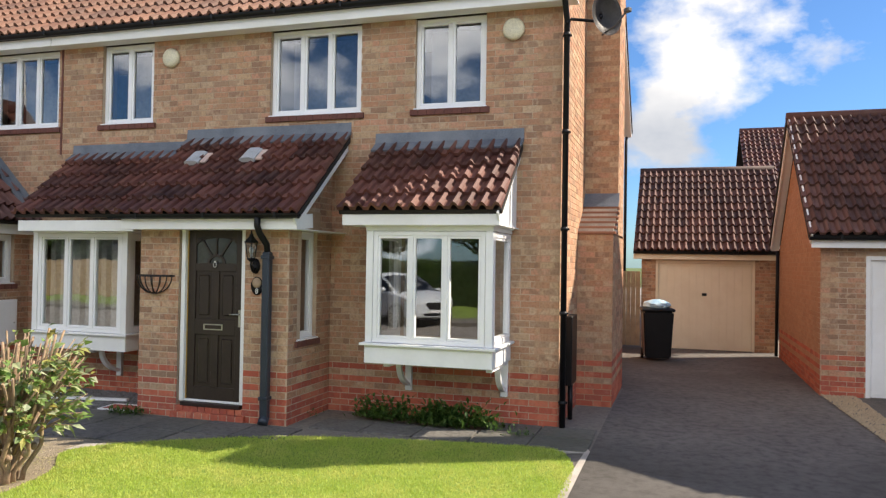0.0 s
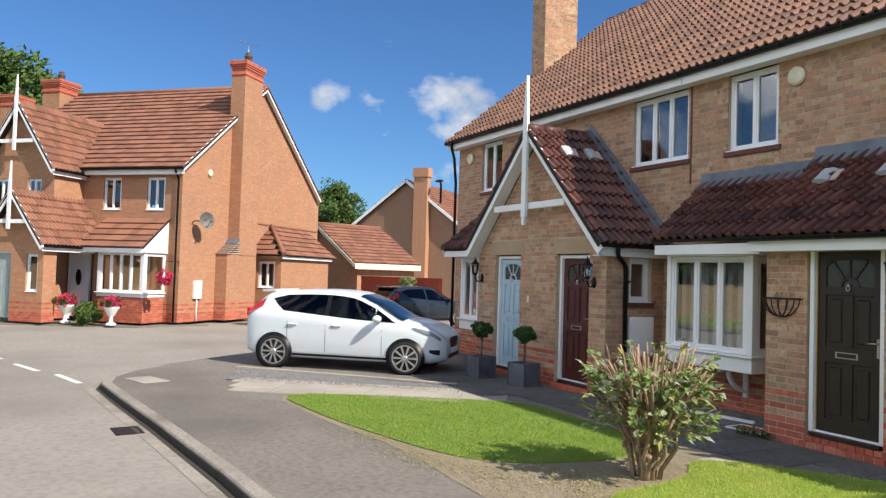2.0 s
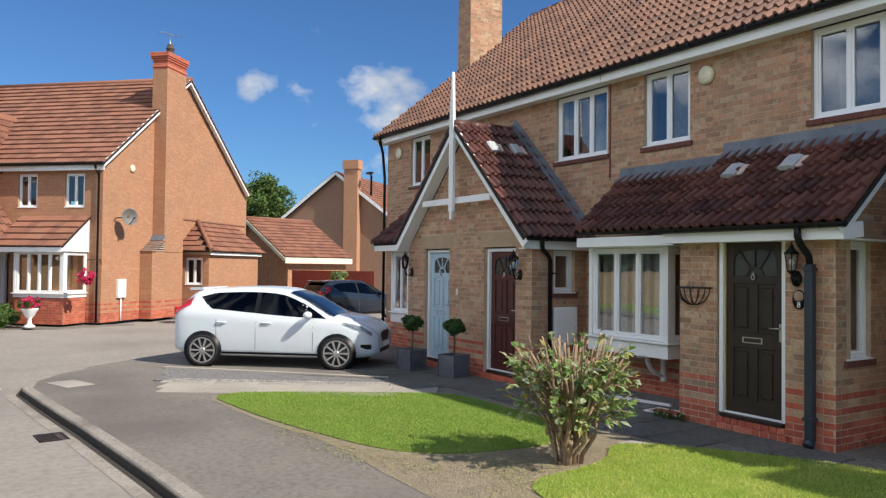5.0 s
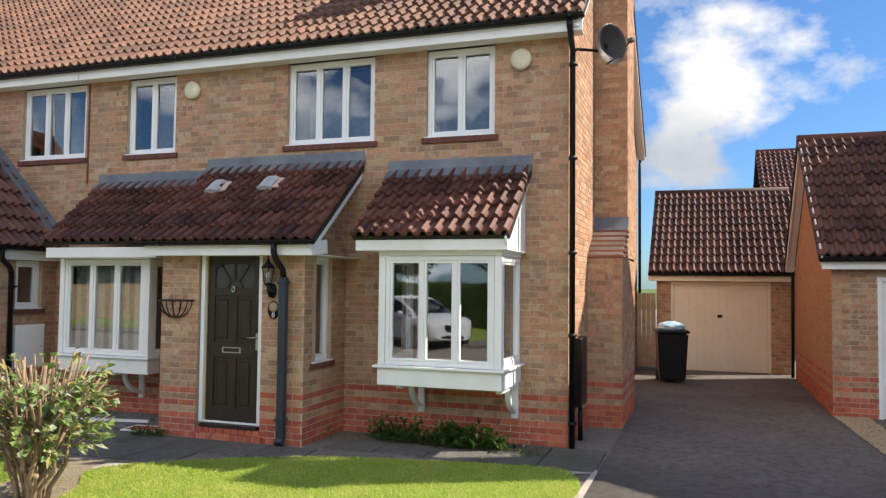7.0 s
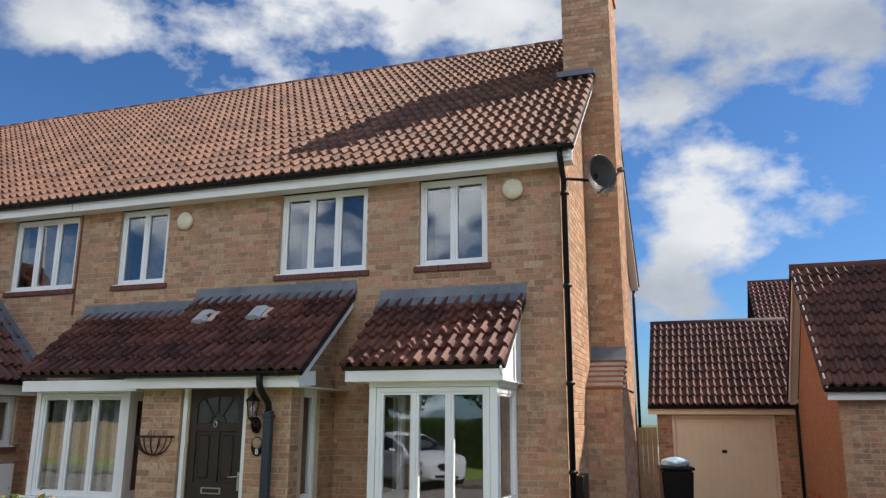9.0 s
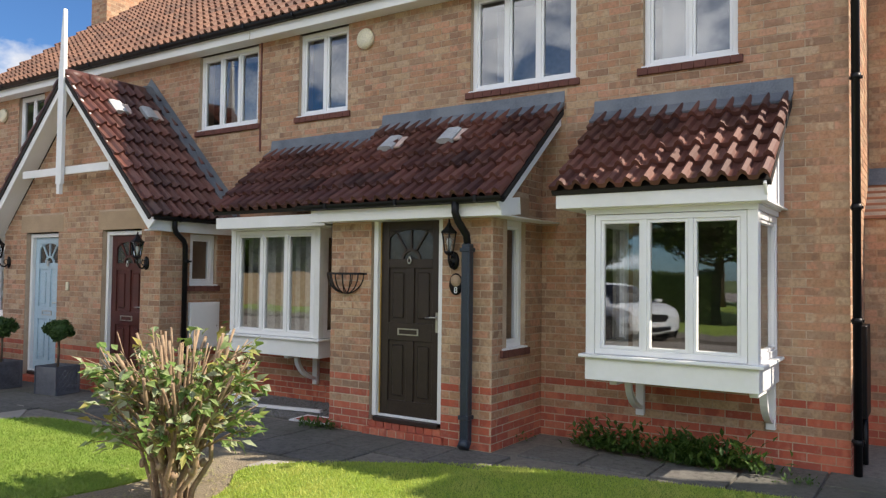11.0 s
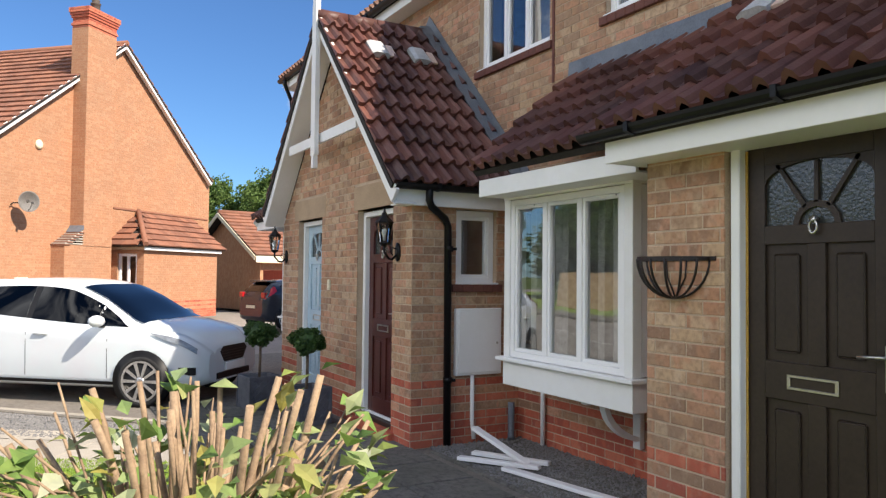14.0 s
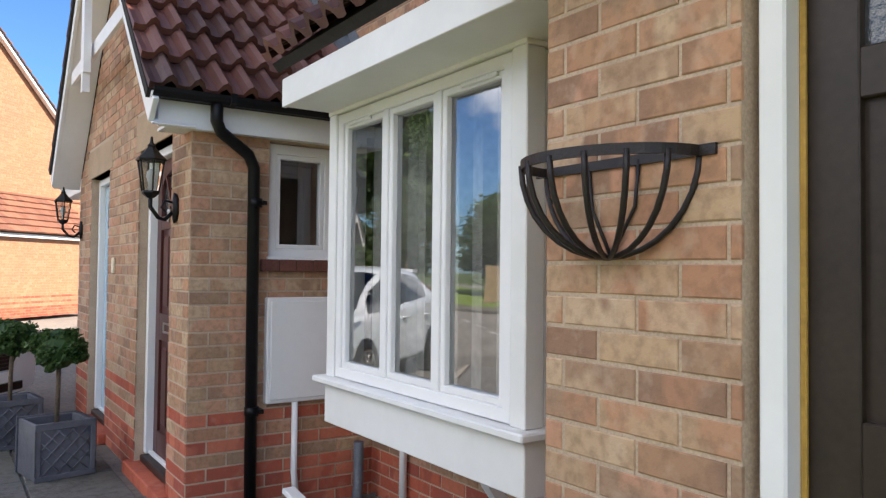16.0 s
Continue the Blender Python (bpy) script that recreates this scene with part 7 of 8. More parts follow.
def shrub():
    t = thing("pruned_shrub", place(-3.95, -3.70, 0.0), "hard-pruned shrub of thick pale cut canes with large mottled green leaves", "shrub")
    r = random.Random(11)
    verts, faces = [], []
    canes = bmesh.new()
    ends = []

    def jit(a):
        return Vector((r.uniform(-a, a), r.uniform(-a, a), r.uniform(-a, a) * 0.5))
    for i in range(15):
        a = 2 * math.pi * i / 15 + r.uniform(-0.25, 0.25)
        o = r.uniform(0.02, 0.13)
        q = Vector((math.cos(a) * o, math.sin(a) * o, -0.02))
        k = r.uniform(0.10, 0.27)
        e = Vector((math.cos(a) * (o + k), math.sin(a) * (o + k), r.uniform(0.48, 0.72)))
        bm = bmesh.new()
        rt = r.uniform(0.016, 0.030)
        tube(bm, [q, q * 1.15 + Vector((0, 0, 0.12)) + jit(0.02), q.lerp(e, 0.45) + jit(0.04), q.lerp(e, 0.75) + jit(0.025), e], rt, 8, r1=rt * 0.55)
        lathe(bm, [(0.012, -0.03), (rt * 1.15, -0.012), (rt * 1.15, 0.012), (0.012, 0.03)], tuple(q.lerp(e, 0.45)), 7)
        part("trunk", bm, CANE, t, "gnarled pale stem")
        ends.append((a, e))

    def twig(b, d, n, L0, L1):
        for _ in range(n):
            leaf(verts, faces, b + rnd_dir(r) * 0.03, d + rnd_dir(r) * 0.8, Vector((0, 0, 1)) + rnd_dir(r) * 0.6, r.uniform(L0, L1), r.uniform(0.020, 0.038))
    for i in range(88):
        a0, e0 = ends[r.randrange(len(ends))]
        a = a0 + r.uniform(-0.5, 0.5)
        k = r.random() ** 0.6
        f0 = r.uniform(0.35, 1.0)
        p0 = Vector((e0.x * k * f0, e0.y * k * f0, e0.z * f0))
        rt = 0.58 * k + r.uniform(-0.09, 0.09)
        z1 = r.uniform(0.98, 1.32) - 0.26 * k * k + (0.12 if r.random() < 0.15 else 0)
        p2 = Vector((math.cos(a) * rt, math.sin(a) * rt, z1))
        p1 = p0.lerp(p2, 0.5) + Vector((r.uniform(-0.03, 0.03), r.uniform(-0.03, 0.03), 0.0))
        rr = 0.0045 + 0.0115 * r.random() ** 1.4
        tube(canes, [p0, p1, p1.lerp(p2, 0.6) + rnd_dir(r) * 0.008, p2], rr, 7, r1=rr * 0.8)
        out = Vector((math.cos(a), math.sin(a), 0.25))
        for j in range(r.randint(2, 6)):
            twig(p0.lerp(p2, r.uniform(0.25, 0.85)), out, r.randint(1, 2), 0.06, 0.12)
        if r.random() < 0.35:
            twig(p2, out + Vector((0, 0, 0.6)), r.randint(1, 3), 0.07, 0.11)
    for i in range(95):
        a = r.uniform(0, 2 * math.pi)
        z = r.uniform(0.45, 0.95)
        p0 = Vector((math.cos(a) * 0.24, math.sin(a) * 0.24, z - 0.10))
        k = r.uniform(0.42, 0.64)
        p2 = Vector((math.cos(a) * k, math.sin(a) * k, z + r.uniform(-0.06, 0.26)))
        tube(canes, [p0, (p0 + p2) / 2 + Vector((0, 0, 0.04)), p2], 0.006, 5, r1=0.003)
        for j in range(r.randint(3, 7)):
            twig(p0.lerp(p2, r.uniform(0.3, 1.0)), Vector((math.cos(a), math.sin(a), 0.1)), r.randint(1, 2), 0.06, 0.125)
    o = part("cane", canes, CANE, t, "pale cut canes")
    tagged(o, kind="stuff")
    raw("foliage", verts, faces, LEAF, t, "mottled green and cream leaves", "stuff")


shrub()


def crown(name, centre, radii, clumps, per, size, mat, parent, seed, verts=None, faces=None):
    r = random.Random(seed)
    verts, faces = [], []
    for i in range(clumps):
        d = rnd_dir(r)
        k = r.uniform(0.45, 1.0)
        c = Vector(centre) + Vector((d.x * radii[0], d.y * radii[1], d.z * radii[2])) * k
        cr = r.uniform(0.16, 0.30) * max(radii)
        for j in range(per):
            e = rnd_dir(r)
            p = c + e * cr * r.uniform(0.5, 1.0) * Vector((1, 1, 0.75)).x
            q = rnd_dir(r)
            s = size * r.uniform(0.6, 1.3)
            u = q.orthogonal().normalized() * s
            v = q.cross(u).normalized() * s * 0.6
            n = len(verts)
            verts += [tuple(p - u), tuple(p + v), tuple(p + u), tuple(p - v)]
            faces += [(n, n + 1, n + 2, n + 3)]
    return raw(name, verts, faces, mat, parent, kind="stuff")


def topiary(x, y, deg, label, h=0.0):
    t = thing("planter", pose(x, y, 0.02, 0, 0, deg), label, "planter", "planters by the blue door")
    s, hh = 0.18, 0.36
    bm = bmesh.new()
    for a, b, c, d in ((-s, s, -s, -s + 0.025), (-s, s, s - 0.025, s), (-s, -s + 0.025, -s + 0.025, s - 0.025), (s - 0.025, s, -s + 0.025, s - 0.025)):
        box(bm, a, b, c, d, 0.0, hh, 0.004)
    box(bm, -s + 0.02, s - 0.02, -s + 0.02, s - 0.02, 0.02, hh - 0.05)
    part("body", bm, PLANTER, t)
    bm = bmesh.new()
    for k in range(4):
        m = Matrix.Rotation(k * math.pi / 2, 4, "Z")
        for q in ((-s - 0.012, s + 0.012, 0.0, 0.035), (-s - 0.012, s + 0.012, hh - 0.035, hh + 0.01), (-s - 0.012, -s + 0.025, 0.035, hh - 0.035), (s - 0.025, s + 0.012, 0.035, hh - 0.035)):
            vs = box(bm, q[0], q[1], -s - 0.012, -s + 0.0, q[2], q[3], 0.003)
        ch = [v for v in bm.verts if v.tag is False]
        for i in range(-3, 4):
            for sg in (1, -1):
                x0, x1 = -0.15, 0.15
                pts = []
                c = i * 0.085
                a0, a1 = max(-0.15, c - 0.14), min(0.15, c + 0.14)
                if a1 - a0 > 0.05:
                    za, zb = 0.18 + sg * (a0 - c), 0.18 + sg * (a1 - c)
                    tube(bm, [(a0, -s - 0.004, za), (a1, -s - 0.004, zb)], 0.006, 4)
        for v in bm.verts:
            if not v.tag:
                v.co = m @ v.co
                v.tag = True
    part("lattice", bm, PLANTER, t, "raised lattice moulding")
    bm = bmesh.new()
    tube(bm, [(0, 0, hh - 0.06), (0.012, 0.0, hh + 0.2), (-0.01, 0.01, hh + 0.42)], 0.016, 8)
    part("stem", bm, BARK, t)
    crown("foliage", (0, 0, hh + 0.47), (0.19, 0.19, 0.13), 70, 80, 0.016, BOXLEAF, t, 5 + int(h * 10))
    bm = bmesh.new()
    bmesh.ops.create_icosphere(bm, subdivisions=2, radius=0.14, matrix=Matrix.Translation((0, 0, hh + 0.47)))
    part("inner_foliage", bm, BOXLEAF, t)


nb = thing("door_bell", place(-9.72, GY - 0.002, 1.42), "small pale bell box beside the blue door", "bell")
bm = bmesh.new()
box(bm, -0.035, 0.035, -0.02, 0, -0.06, 0.06, 0.005)
part("case", bm, BELLCREAM, nb)
topiary(-9.14, -1.60, 12, "square pewter-look planter with a clipped ball tree by the door")
topiary(-10.20, -1.80, 8, "square pewter-look planter with a clipped ball tree beside the car", 1)


def tree(name, m, height, radius, mat, label, seed, clumps=110, per=85, size=0.16, low=0.35):
    t = thing(name, m, label, "tree")
    r = random.Random(seed)
    bm = bmesh.new()
    tube(bm, [(0, 0, 0), (0.1, 0.05, height * 0.3), (0.0, 0.1, height * 0.62), (0.1, 0, height * 0.85)], height * 0.028, 9, r1=height * 0.006)
    part("trunk", bm, BARK, t)
    for k in range(9):
        a, z = r.uniform(0, 6.28), height * r.uniform(0.28, 0.65)
        bm = bmesh.new()
        e = Vector((math.cos(a) * radius * 0.75, math.sin(a) * radius * 0.75, z + height * 0.16))
        tube(bm, [(0.05, 0.05, z), (e + Vector((0, 0, z))) / 2 + Vector((0, 0, -0.2)), e], height * 0.009, 6, r1=height * 0.002)
        part("limb", bm, BARK, t)
    crown("crown", (0, 0, height * (low + (1 - low) / 2)), (radius, radius, height * (1 - low) / 2 * 0.92), clumps, per, size, mat, t, seed)
    return t


t1 = tree("broadleaf_tree", place(-52, -17.5, -0.1), 15.5, 5.2, GREYLEAF, "tall grey-green willow-like tree behind the houses", 3, 150, 110, 0.20)
t2 = tree("broadleaf_tree", place(-52.5, -11.8, -0.1), 15.2, 4.4, TREELEAF, "tall leafy green tree behind the houses", 4, 150, 110, 0.20)
for x, y, s, a in ((-55, -14.6, 1.0, 80), (-49, -20.5, 0.82, 40), (-47, -23.5, 0.95, 200), (-42, -22.5, 0.45, 120)):
    copy_thing(t2 if s > 0.9 else t1, place(x, y, -0.1, a) @ Matrix.Diagonal((s, s, s, 1)))
for x, y, s, a in ((-58, 11.5, 0.62, 10), (-61, 8.0, 0.6, 100)):
    copy_thing(t2, place(x, y, -0.1, a) @ Matrix.Diagonal((s, s, s, 1)))
# the side of the road behind the walker
for x, y, s, a in ((-16, -34, 0.85, 0), (-9, -36, 0.9, 60), (-22, -31, 0.7, 130), (-28, -30, 0.8, 220), (8, -38, 0.8, 300), (20, -36, 0.9, 20), (-3, -40, 0.85, 80), (-36, -28, 0.9, 150), (-44, -34, 1.0, 190), (-31, -25, 0.7, 30), (-52, -40, 1.0, 90), (-38, -36, 1.0, 250)):
    copy_thing(t2, place(x, y, -0.1, a) @ Matrix.Diagonal((s, s, s * 0.52, 1)))
tf = thing("garden_fence", Matrix(), "tan close boarded fence across the road", "fence")
for i in range(80):
    x, y = -20.0 - i * 0.14, -25.5 + i * 0.07
    bm = bmesh.new()
    prism(bm, [(x, y, 0.0), (x - 0.135, y + 0.068, 0.0), (x - 0.135, y + 0.068, 1.7), (x, y, 1.7)], (0.02, 0, 0))
    part("board", bm, TIMBER, tf)
hedge = thing("garden_hedge", place(-14, -24.0, -0.1, 8), "dense clipped green hedge across the road", "hedge")
bm = bmesh.new()
box(bm, -6, 8, -0.5, 0.5, 0, 1.9)
part("core", bm, TREELEAF, hedge)
r = random.Random(8)
verts, faces = [], []
for i in range(9000):
    x, f = r.uniform(-6, 8), r.random()
    p = Vector((x, 0.52 + r.uniform(-0.06, 0.08), r.uniform(0, 1.95))) if f < 0.6 else Vector((x, r.uniform(-0.5, 0.5), 1.9 + r.uniform(0, 0.1)))
    leaf(verts, faces, p, rnd_dir(r), Vector((0, 0, 1)), 0.14, 0.04)
raw("foliage", verts, faces, TREELEAF, hedge, kind="stuff")
flat("far_pavement", [(-60, -15.5), (60, -15.5), (60, -17.5), (-60, -17.5)], 0.0, PAVEM, 0.1)
flat("far_lawn", [(-60, -17.5), (60, -17.5), (60, -45), (-60, -45)], -0.01, TURF)

for x, y, s, q, a in ((-47, -19.5, 0.75, 0.5, 20), (-49, -25, 0.85, 0.5, 140), (-56, -20, 1.1, 0.6, 220), (-54, -11, 1.0, 0.5, 310), (-33, -30, 0.9, 0.45, 70), (-24, -31, 0.9, 0.45, 190), (-42, -31, 0.9, 0.5, 260)):
    copy_thing(t1, place(x, y, -2.6, a) @ Matrix.Diagonal((s, s, q, 1)))
opp = thing("opposite_house", place(2.5, -21.0, -0.05, 180), "two storey brick house with a white-boarded gable across the road", "house")
OW = [(-3.4, -2.2, 3.5, 4.6, (1, 1)), (1.0, 2.2, 3.5, 4.6, (1, 1)), (-3.6, -2.0, 0.9, 2.1, (1, 1, 1)), (3.4, 4.4, 3.5, 4.6, (1, 1))]
w = wall("wall", opp, Matrix(), -5.0, 6.0, 0, 4.85, [q[:4] for q in OW])
lay_bricks(w, -5.0, 6.0, 0, 4.85, [q[:4] for q in OW])
for q in OW:
    casement(opp, *q)
simple_roof(opp, -5.3, 6.3, 0, 8, 4.95, 8.2, MAINTILE)
gable_front(opp, 1.5, 1.6, -1.5, 2.3, 4.3, 0.0, None, MAINTILE, BUFF, [(1.0, 1.9, 0, 2.1)], kind="roll")
plain_door(opp, 1.0, 1.9, 2.1, -1.45, REDDOOR, "dark red front door")
bm = bmesh.new()
prism(bm, [(-4.9, 0.3, 0), (-4.9, 7.9, 0), (-4.9, 7.9, 4.8), (-4.9, 4.0, 8.0), (-4.9, 0.3, 4.8)], (10.8, 0, 0))
part("body", bm, BUFF, opp)


def clump(name, pts, mat, label, cat, count, size, spread, seed, hgt=0.2, rise=1.3):
    t = thing(name, Matrix(), label, cat)
    r = random.Random(seed)
    verts, faces = [], []
    for i in range(count):
        c = Vector(pts[r.randrange(len(pts))])
        p = c + Vector((r.gauss(0, spread), r.gauss(0, spread * 0.5), r.uniform(0, hgt) * r.random()))
        leaf(verts, faces, p, Vector((r.uniform(-1, 1), r.uniform(-1, 1), r.uniform(0.0, rise))), Vector((0, 0, 1)), size * r.uniform(0.5, 1.4), size * 0.2)
    raw("leaves", verts, faces, mat, t, kind="stuff")
    return t


clump("weeds", [(-2.1, -0.35, 0.02), (-1.8, -0.38, 0.02), (-1.35, -0.4, 0.02), (-1.1, -0.45, 0.02), (-1.2, -0.5, 0.03), (-0.8, -0.4, 0.02)], WEED, "low leafy weeds growing below the bay window", "weeds", 1500, 0.10, 0.13, 2, 0.28)
clump("weeds", [(-4.95, -1.25, 0.02), (-4.75, -1.2, 0.02)], WEED, "small weeds in the joint of the path", "weeds", 160, 0.06, 0.08, 3, 0.1)
clump("weeds", [(-0.35, -0.6, 0.02), (-2.9, -0.5, 0.02)], WEED, "sparse weeds by the wall", "weeds", 90, 0.05, 0.1, 4, 0.08)
clump("fallen_leaves", [(-3.9, -4.1, 0.012), (-3.5, -4.5, 0.012), (-4.3, -4.4, 0.012), (-4.6, -5.0, 0.012), (-3.0, -5.0, 0.012), (-5.4, -5.35, 0.012), (-4.4, -3.2, 0.012), (-6.4, -5.35, 0.012), (-1.6, -5.1, 0.012)], STRAW, "dry straw, fallen leaves and twigs on the soil", "fallen leaves", 3600, 0.035, 0.36, 5, 0.01, rise=0.2)

M = lh.matrix_world
for x, y, s in ((-2.6, -1.9, 0.34), (-1.0, -1.8, 0.3)):
    p = M @ Vector((x, y, 0))
    u = thing("garden_urn", place(p.x, p.y, -0.03), "white stone urn planted with pink flowers", "urn")
    bm = bmesh.new()
    lathe(bm, [(0.15, 0), (0.15, 0.05), (0.06, 0.1), (0.05, 0.25), (0.12, 0.32), (0.21, 0.5), (0.24, 0.55), (0.2, 0.56)], (0, 0, 0), 16)
    part("urn", bm, WHITE, u)
    crown("blossom", (0, 0, 0.72), (s, s, 0.22), 24, 40, 0.03, PINK, u, 21)
    crown("foliage", (0, 0, 0.66), (s, s, 0.2), 20, 40, 0.03, WEED, u, 22)
p = M @ Vector((-2.0, -1.75, 0))
b = thing("low_bush", place(p.x, p.y, -0.03), "low dark bush before the bay window", "bush")
crown("foliage", (0, 0, 0.3), (0.6, 0.4, 0.3), 40, 60, 0.05, TREELEAF, b, 9)
p = M @ Vector((0.35, -1.15, 0))
hb = thing("hanging_basket", place(p.x, p.y, 1.45), "hanging basket full of pink flowers", "hanging basket")
crown("blossom", (0, 0, 0), (0.26, 0.26, 0.22), 30, 50, 0.03, PINK, hb, 31)
bm = bmesh.new()
tube(bm, [(0, 0, 0.1), (0, 0, 0.5)], 0.008, 5)
part("chain", bm, IRON, hb)
bm = bmesh.new()
wp = M @ Vector((0.0, -0.02, 0)) - p
tube(bm, [(0, 0, 0.5), (wp.x, wp.y, 0.52), (wp.x * 1.03, wp.y * 1.03, 0.30)], 0.012, 6)
part("bracket", bm, IRON, hb)
p = Vector((-27.4, 4.6, 0))
b = thing("climbing_bush", place(p.x, p.y, -0.03), "sunlit reddish bush against the red fence", "bush")
crown("foliage", (0, 0, 1.2), (0.6, 0.5, 0.6), 36, 60, 0.06, LEAF, b, 19)
mb = thing("meter_box", M @ rot(0.0, 0.95, 90), "white wall meter box with a white conduit", "meter box")
bm = bmesh.new()
box(bm, -0.2, 0.2, -0.10, 0, 0.75, 1.35, 0.01)
part("box", bm, UPVC, mb)
bm = bmesh.new()
tube(bm, [(0, -0.04, 0.75), (0, -0.04, 0)], 0.025, 8)
part("conduit", bm, UPVC, mb)


# ---- small things on the terrace ----
def lantern(m, label, off=0.24):
    """Half lantern on a scrolled bracket: y points into the wall."""
    t = thing("wall_lantern", m, label, "wall lantern", "black coach lanterns")
    bm = bmesh.new()
    lathe(bm, [(0.0, 0.0), (0.045, 0.0), (0.05, 0.02), (0.02, 0.03)], (0, 0, -0.10), 12, axis="y")
    for v in bm.verts:
        v.co.y = -abs(v.co.y)
        v.co.z = -0.10 + (v.co.z + 0.10) * 1.8
    tube(bm, [(0, -0.02, -0.12), (0, -0.07, -0.17), (0, -off * 0.7, -0.16), (0, -off, -0.10), (0, -off, -0.04)], 0.012, 8)
    tube(bm, [(0, -0.02, -0.07), (0, -0.07, -0.06), (0, -0.09, -0.10), (0, -0.06, -0.13)], 0.007, 6)
    part("bracket", bm, BLACKP, t)
    c = (0, -off, 0)
    bm = bmesh.new()
    lathe(bm, [(0.02, -0.05), (0.045, -0.03), (0.052, -0.02), (0.05, -0.01)], c, 6, False)
    lathe(bm, [(0.085, 0.16), (0.088, 0.17), (0.05, 0.205), (0.022, 0.24), (0.025, 0.25), (0.012, 0.262), (0.006, 0.30)], c, 6, False)
    for k in range(6):
        a = 2 * math.pi * k / 6
        tube(bm, [(c[0] + 0.047 * math.cos(a), c[1] + 0.047 * math.sin(a), -0.012), (c[0] + 0.074 * math.cos(a), c[1] + 0.074 * math.sin(a), 0.162)], 0.005, 5)
    part("cage", bm, BLACKP, t)
    bm = bmesh.new()
    lathe(bm, [(0.044, -0.01), (0.070, 0.16)], c, 6, False)
    g = part("glass", bm, LAMPGLASS, t)
    bm = bmesh.new()
    lathe(bm, [(0.012, 0.0), (0.014, 0.04), (0.026, 0.07), (0.022, 0.10), (0.005, 0.115)], c, 10)
    part("bulb", bm, UPVC, t)


LAMPGLASS = glass_mat("lantern_glass", (0.80, 0.82, 0.80), 1.4)
lantern(place(-3.27, PY, 1.88), "black six-sided coach lantern beside the brown door", 0.12)
lantern(place(-7.92, GY, 1.85), "black six-sided coach lantern beside the red door", 0.15)
lantern(place(-11.34, GY, 1.86), "black six-sided coach lantern beside the blue door", 0.17)

bk = thing("wall_basket", place(-4.625, PY - 0.003, 1.645), "empty black iron half-round wall basket", "wall basket")
R, DD = 0.225, 0.21
bm = bmesh.new()


def strap(bm, pts, w=0.011, t=0.004):
    for a, b in zip(pts, pts[1:]):
        a, b = Vector(a), Vector(b)
        d = (b - a).normalized()
        s = d.cross(Vector((0, 0, 1)))
        s = s.normalized() if s.length > 0.01 else Vector((1, 0, 0))
        u = Vector((0, 0, 1)) if abs(d.z) < 0.5 else d.cross(s)
        prism(bm, [a + u * w - s * t, a + u * w + s * t, a - u * w + s * t, a - u * w - s * t], (b - a) * 1.02)


strap(bm, [(-R - 0.03, -0.004, 0), (R + 0.03, -0.004, 0)])
strap(bm, [(R * math.cos(a), -R * 0.98 * math.sin(a) * 0.86, 0) for a in [math.pi * k / 20 for k in range(21)]])
part("rim", bm, IRON, bk)
for k in range(9):
    a = math.pi * (k + 0.0) / 8
    bm = bmesh.new()
    pts = []
    for j in range(9):
        th = math.pi / 2 * j / 8
        c, s = math.cos(th), math.sin(th)
        x, y = R * math.cos(a), -R * 0.86 * math.sin(a)
        pts.append((x * c, y * c - (1 - c) * 0.02, -DD * s))
    tube(bm, pts, 0.0068, 6)
    part("hoop", bm, IRON, bk)
for k in (-1, 1):
    bm = bmesh.new()
    tube(bm, [(k * R * 0.33, -0.005, 0), (k * R * 0.28, -0.005, -0.1), (0, -0.01, -DD)], 0.0045, 5)
    part("back_bar", bm, IRON, bk)

pq = thing("house_number_plaque", place(-3.255, PY - 0.002, 1.555), "oval black house number plaque with a painted scene", "house number")
bm = bmesh.new()
lathe(bm, [(0.0, 0.0), (0.075, 0.0), (0.078, -0.008), (0.0, -0.012)], (0, 0, 0), 24, axis="y")
for v in bm.verts:
    v.co.z *= 1.35
part("plate", bm, BLACKP, pq)
bm = bmesh.new()
lathe(bm, [(0.0, 0.0), (0.058, 0.0), (0.058, -0.004), (0.0, -0.004)], (0, -0.012, 0.035), 20, axis="y")
part("picture", bm, STONE, pq)
cu = bpy.data.curves.new("number", "FONT")
cu.body, cu.size, cu.extrude, cu.align_x = "8", 0.085, 0.002, "CENTER"
no = new("number", cu)
no.parent = pq
no.location, no.rotation_euler = (0, -0.014, -0.085), (radians(90), 0, 0)
cu.materials.append(UPVC)

me = thing("meter_box", rot(-7.645, -0.475, 90), "white electricity meter box with a white conduit below", "meter box")
bm = bmesh.new()
box(bm, -0.245, 0.245, -0.05, 0, 0.63, 1.24, 0.006)
box(bm, -0.225, 0.225, -0.058, -0.048, 0.65, 1.22, 0.006)
part("box", bm, UPVC, me)
bm = bmesh.new()
lathe(bm, [(0.0, -0.004), (0.012, -0.004), (0.012, 0.0)], (0.19, -0.058, 0.92), 10, axis="y")
part("lock", bm, CHROME, me)
bm = bmesh.new()
tube(bm, [(-0.06, -0.03, 0.63), (-0.06, -0.03, 0.22), (-0.05, -0.05, 0.05)], 0.020, 8)
part("conduit", bm, UPVC, me)
mb2 = thing("meter_box", rot(0.002, 0.62, 90), "dark recessed meter cabinet with a pipe beside the downpipe", "meter box")
bm = bmesh.new()
box(bm, -0.22, 0.22, -0.09, 0, 0.42, 1.24, 0.008)
part("box", bm, BLACKP, mb2)
bm = bmesh.new()
tube(bm, [(-0.1, -0.06, 0.42), (-0.1, -0.06, 0.01)], 0.03, 8)
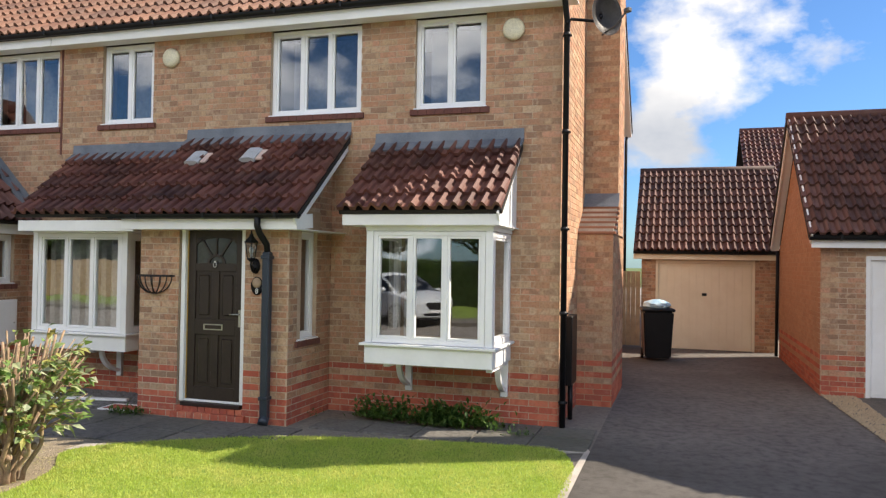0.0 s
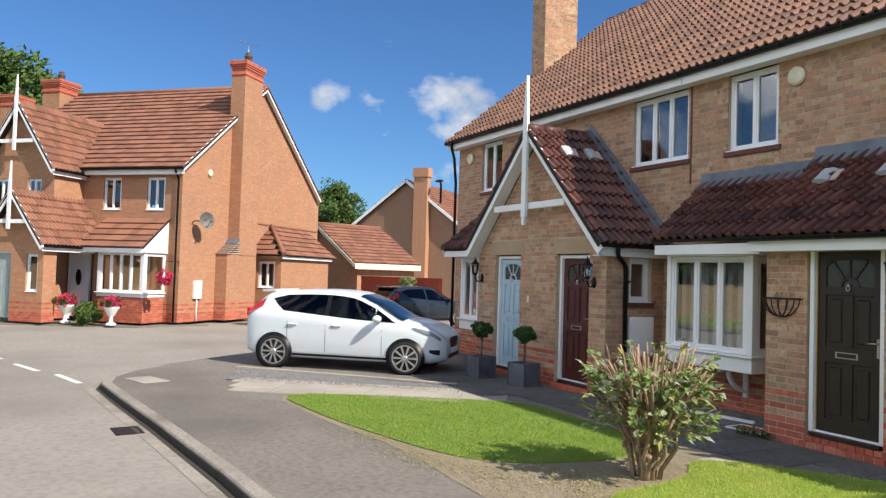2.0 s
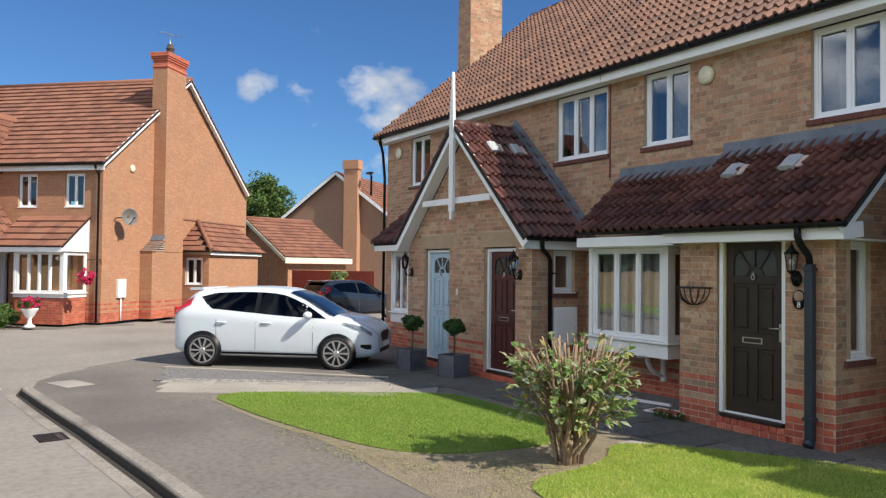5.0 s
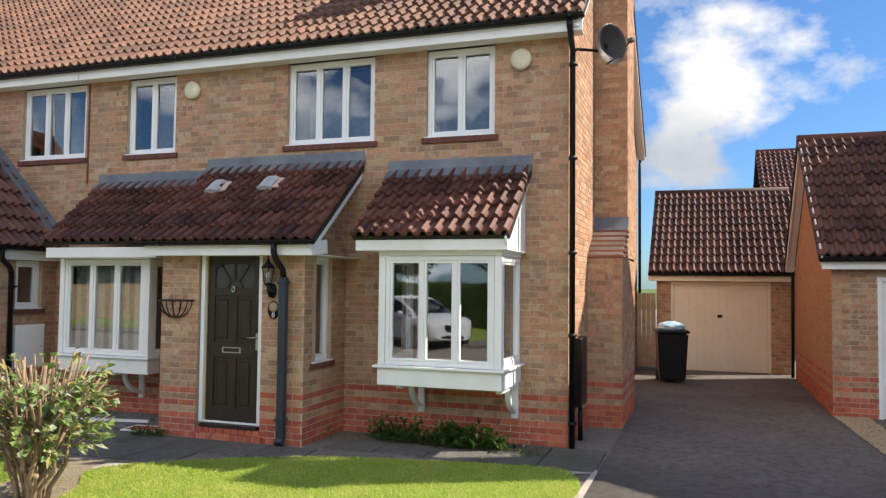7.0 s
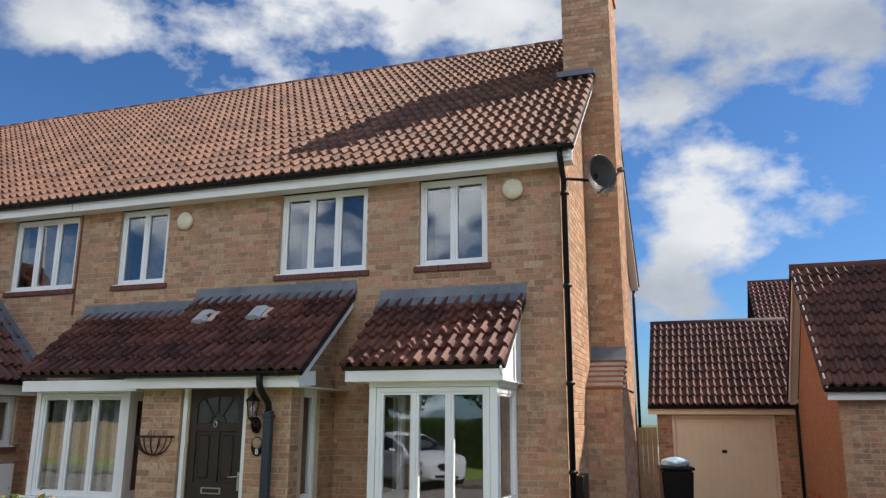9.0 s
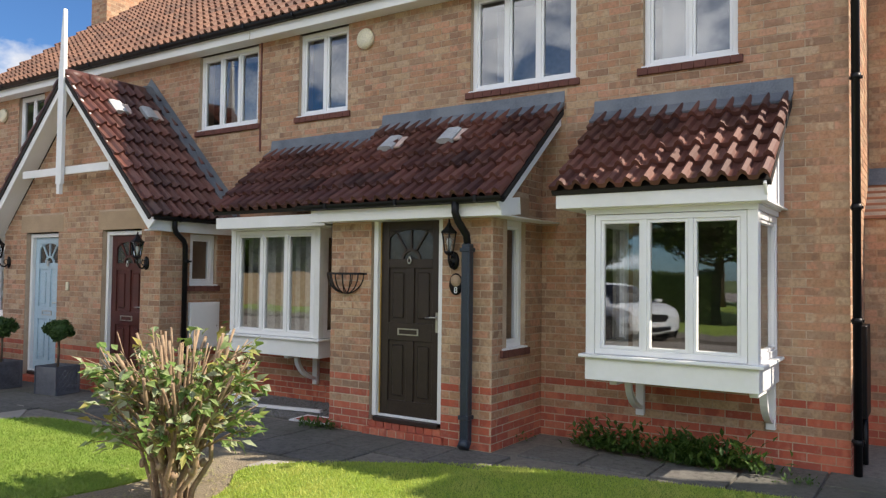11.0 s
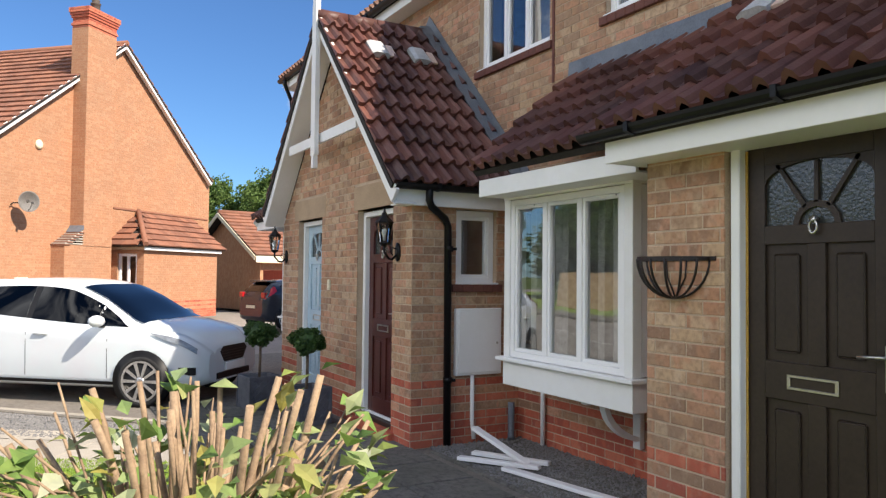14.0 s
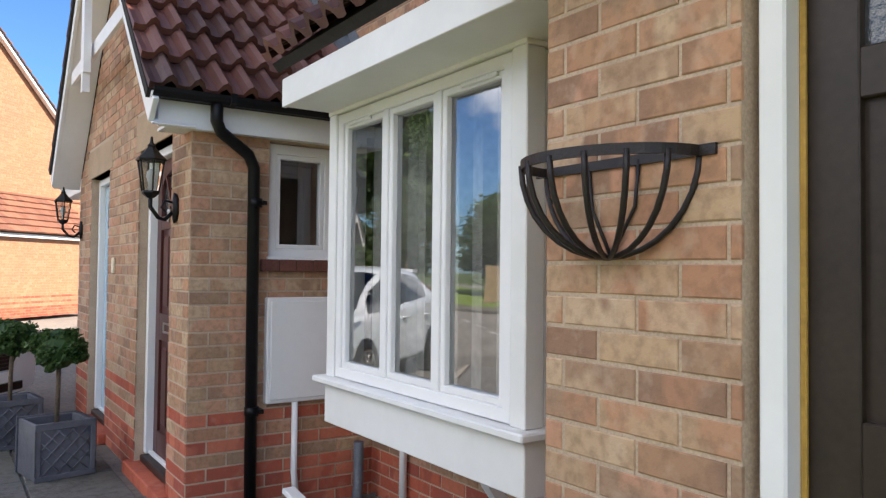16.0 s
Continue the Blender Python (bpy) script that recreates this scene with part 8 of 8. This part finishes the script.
part("conduit", bm, BLACKP, mb2)


def pipe_thing(name, pts, r, mat, label):
    t = thing(name, Matrix(), label, "pipe")
    bm = bmesh.new()
    tube(bm, pts, r, 10)
    part("pipe", bm, mat, t)


pipe_thing("waste_pipe", [(-2.97, -0.05, 0.33), (-2.97, -0.05, 0.12), (-2.95, -0.12, 0.03)], 0.028, UPVC, "short white waste pipe at the foot of the wall")
pipe_thing("waste_pipe", [(-7.2, -0.04, 0.64), (-7.2, -0.04, 0.02)], 0.022, UPVC, "white plastic pipe below the bay window")
pipe_thing("waste_pipe", [(-7.56, -0.14, 0.36), (-7.56, -0.14, 0.10), (-7.50, -0.18, 0.03)], 0.032, LEAD, "short grey waste pipe in the corner")
tr = thing("plastic_trunking", Matrix(), "loose lengths of white plastic trunking lying below the bay window", "trunking")
for p, q in (((-7.15, -0.80, 0.05), (-6.55, -0.45, 0.05)), ((-7.05, -1.0, 0.05), (-6.45, -0.62, 0.06)), ((-7.3, -0.7, 0.22), (-6.6, -0.62, 0.05)), ((-6.6, -0.85, 0.05), (-5.35, -0.62, 0.05))):
    beam(tr, "length", p, q, 0.03, 0.07, UPVC)
mat_ = thing("framed_mat", pose(-5.1, -0.98, 0.03, 0, 0, 4), "red mat with a white edge lying on the gravel", "mat")
bm = bmesh.new()
box(bm, -0.22, 0.22, -0.13, 0.13, 0, 0.012)
part("panel", bm, REDFENCE, mat_)
bm = bmesh.new()
for q in ((-0.25, 0.25, -0.16, -0.13), (-0.25, 0.25, 0.13, 0.16), (-0.25, -0.22, -0.13, 0.13), (0.22, 0.25, -0.13, 0.13)):
    box(bm, q[0], q[1], q[2], q[3], 0, 0.016)
part("edge", bm, UPVC, mat_)

# roof vents in pairs
def on_slope(x, y, z_at_wall, s=0.8):
    return Matrix.Translation((x, y, z_at_wall + s * y + 0.02)) @ pose(0, 0, 0, math.degrees(math.atan(s)))


roof_vent(on_slope(-4.62, -0.55, 3.42))
roof_vent(on_slope(-3.85, -0.52, 3.42))
ga = math.degrees(math.atan2(grise, grun))
for yy in (-1.02, -0.52):
    roof_vent(Matrix.Translation((GX + 0.62, yy, GZ - 0.62 * grise / grun + 0.03)) @ pose(0, 0, 0, 0, 0, 90) @ pose(0, 0, 0, ga))

ae = thing("tv_aerial", place(-23.95, -5.0, 0, 46) @ Matrix.Translation((0.1, 3.4, 9.2)), "thin television aerial on the chimney", "aerial")
bm = bmesh.new()
tube(bm, [(0, 0, 0), (0, 0, 0.9)], 0.012, 6)
tube(bm, [(-0.1, -0.5, 0.82), (0.1, 0.5, 0.92)], 0.008, 6)
for k in range(7):
    y = -0.45 + k * 0.15
    tube(bm, [(-0.12 + y * 0.2, y, 0.83 + y * 0.1), (0.12 + y * 0.2, y, 0.86 + y * 0.1)], 0.004, 5)
part("mast", bm, CHROME, ae)
ae2 = thing("tv_aerial", place(-14.5, 3.1, 9.9), "thin television aerial on the chimney", "aerial")
bm = bmesh.new()
tube(bm, [(0, 0, -0.6), (0, 0, 0.6)], 0.012, 6)
tube(bm, [(-0.3, -0.1, 0.5), (0.3, 0.1, 0.5)], 0.008, 6)
part("mast", bm, CHROME, ae2)


def lay_loose():
    for roof, me, loc in LOOSE_TILES:
        t = new("tile", me)
        t.parent = roof
        t.location = loc


lay_pending()
lay_loose()
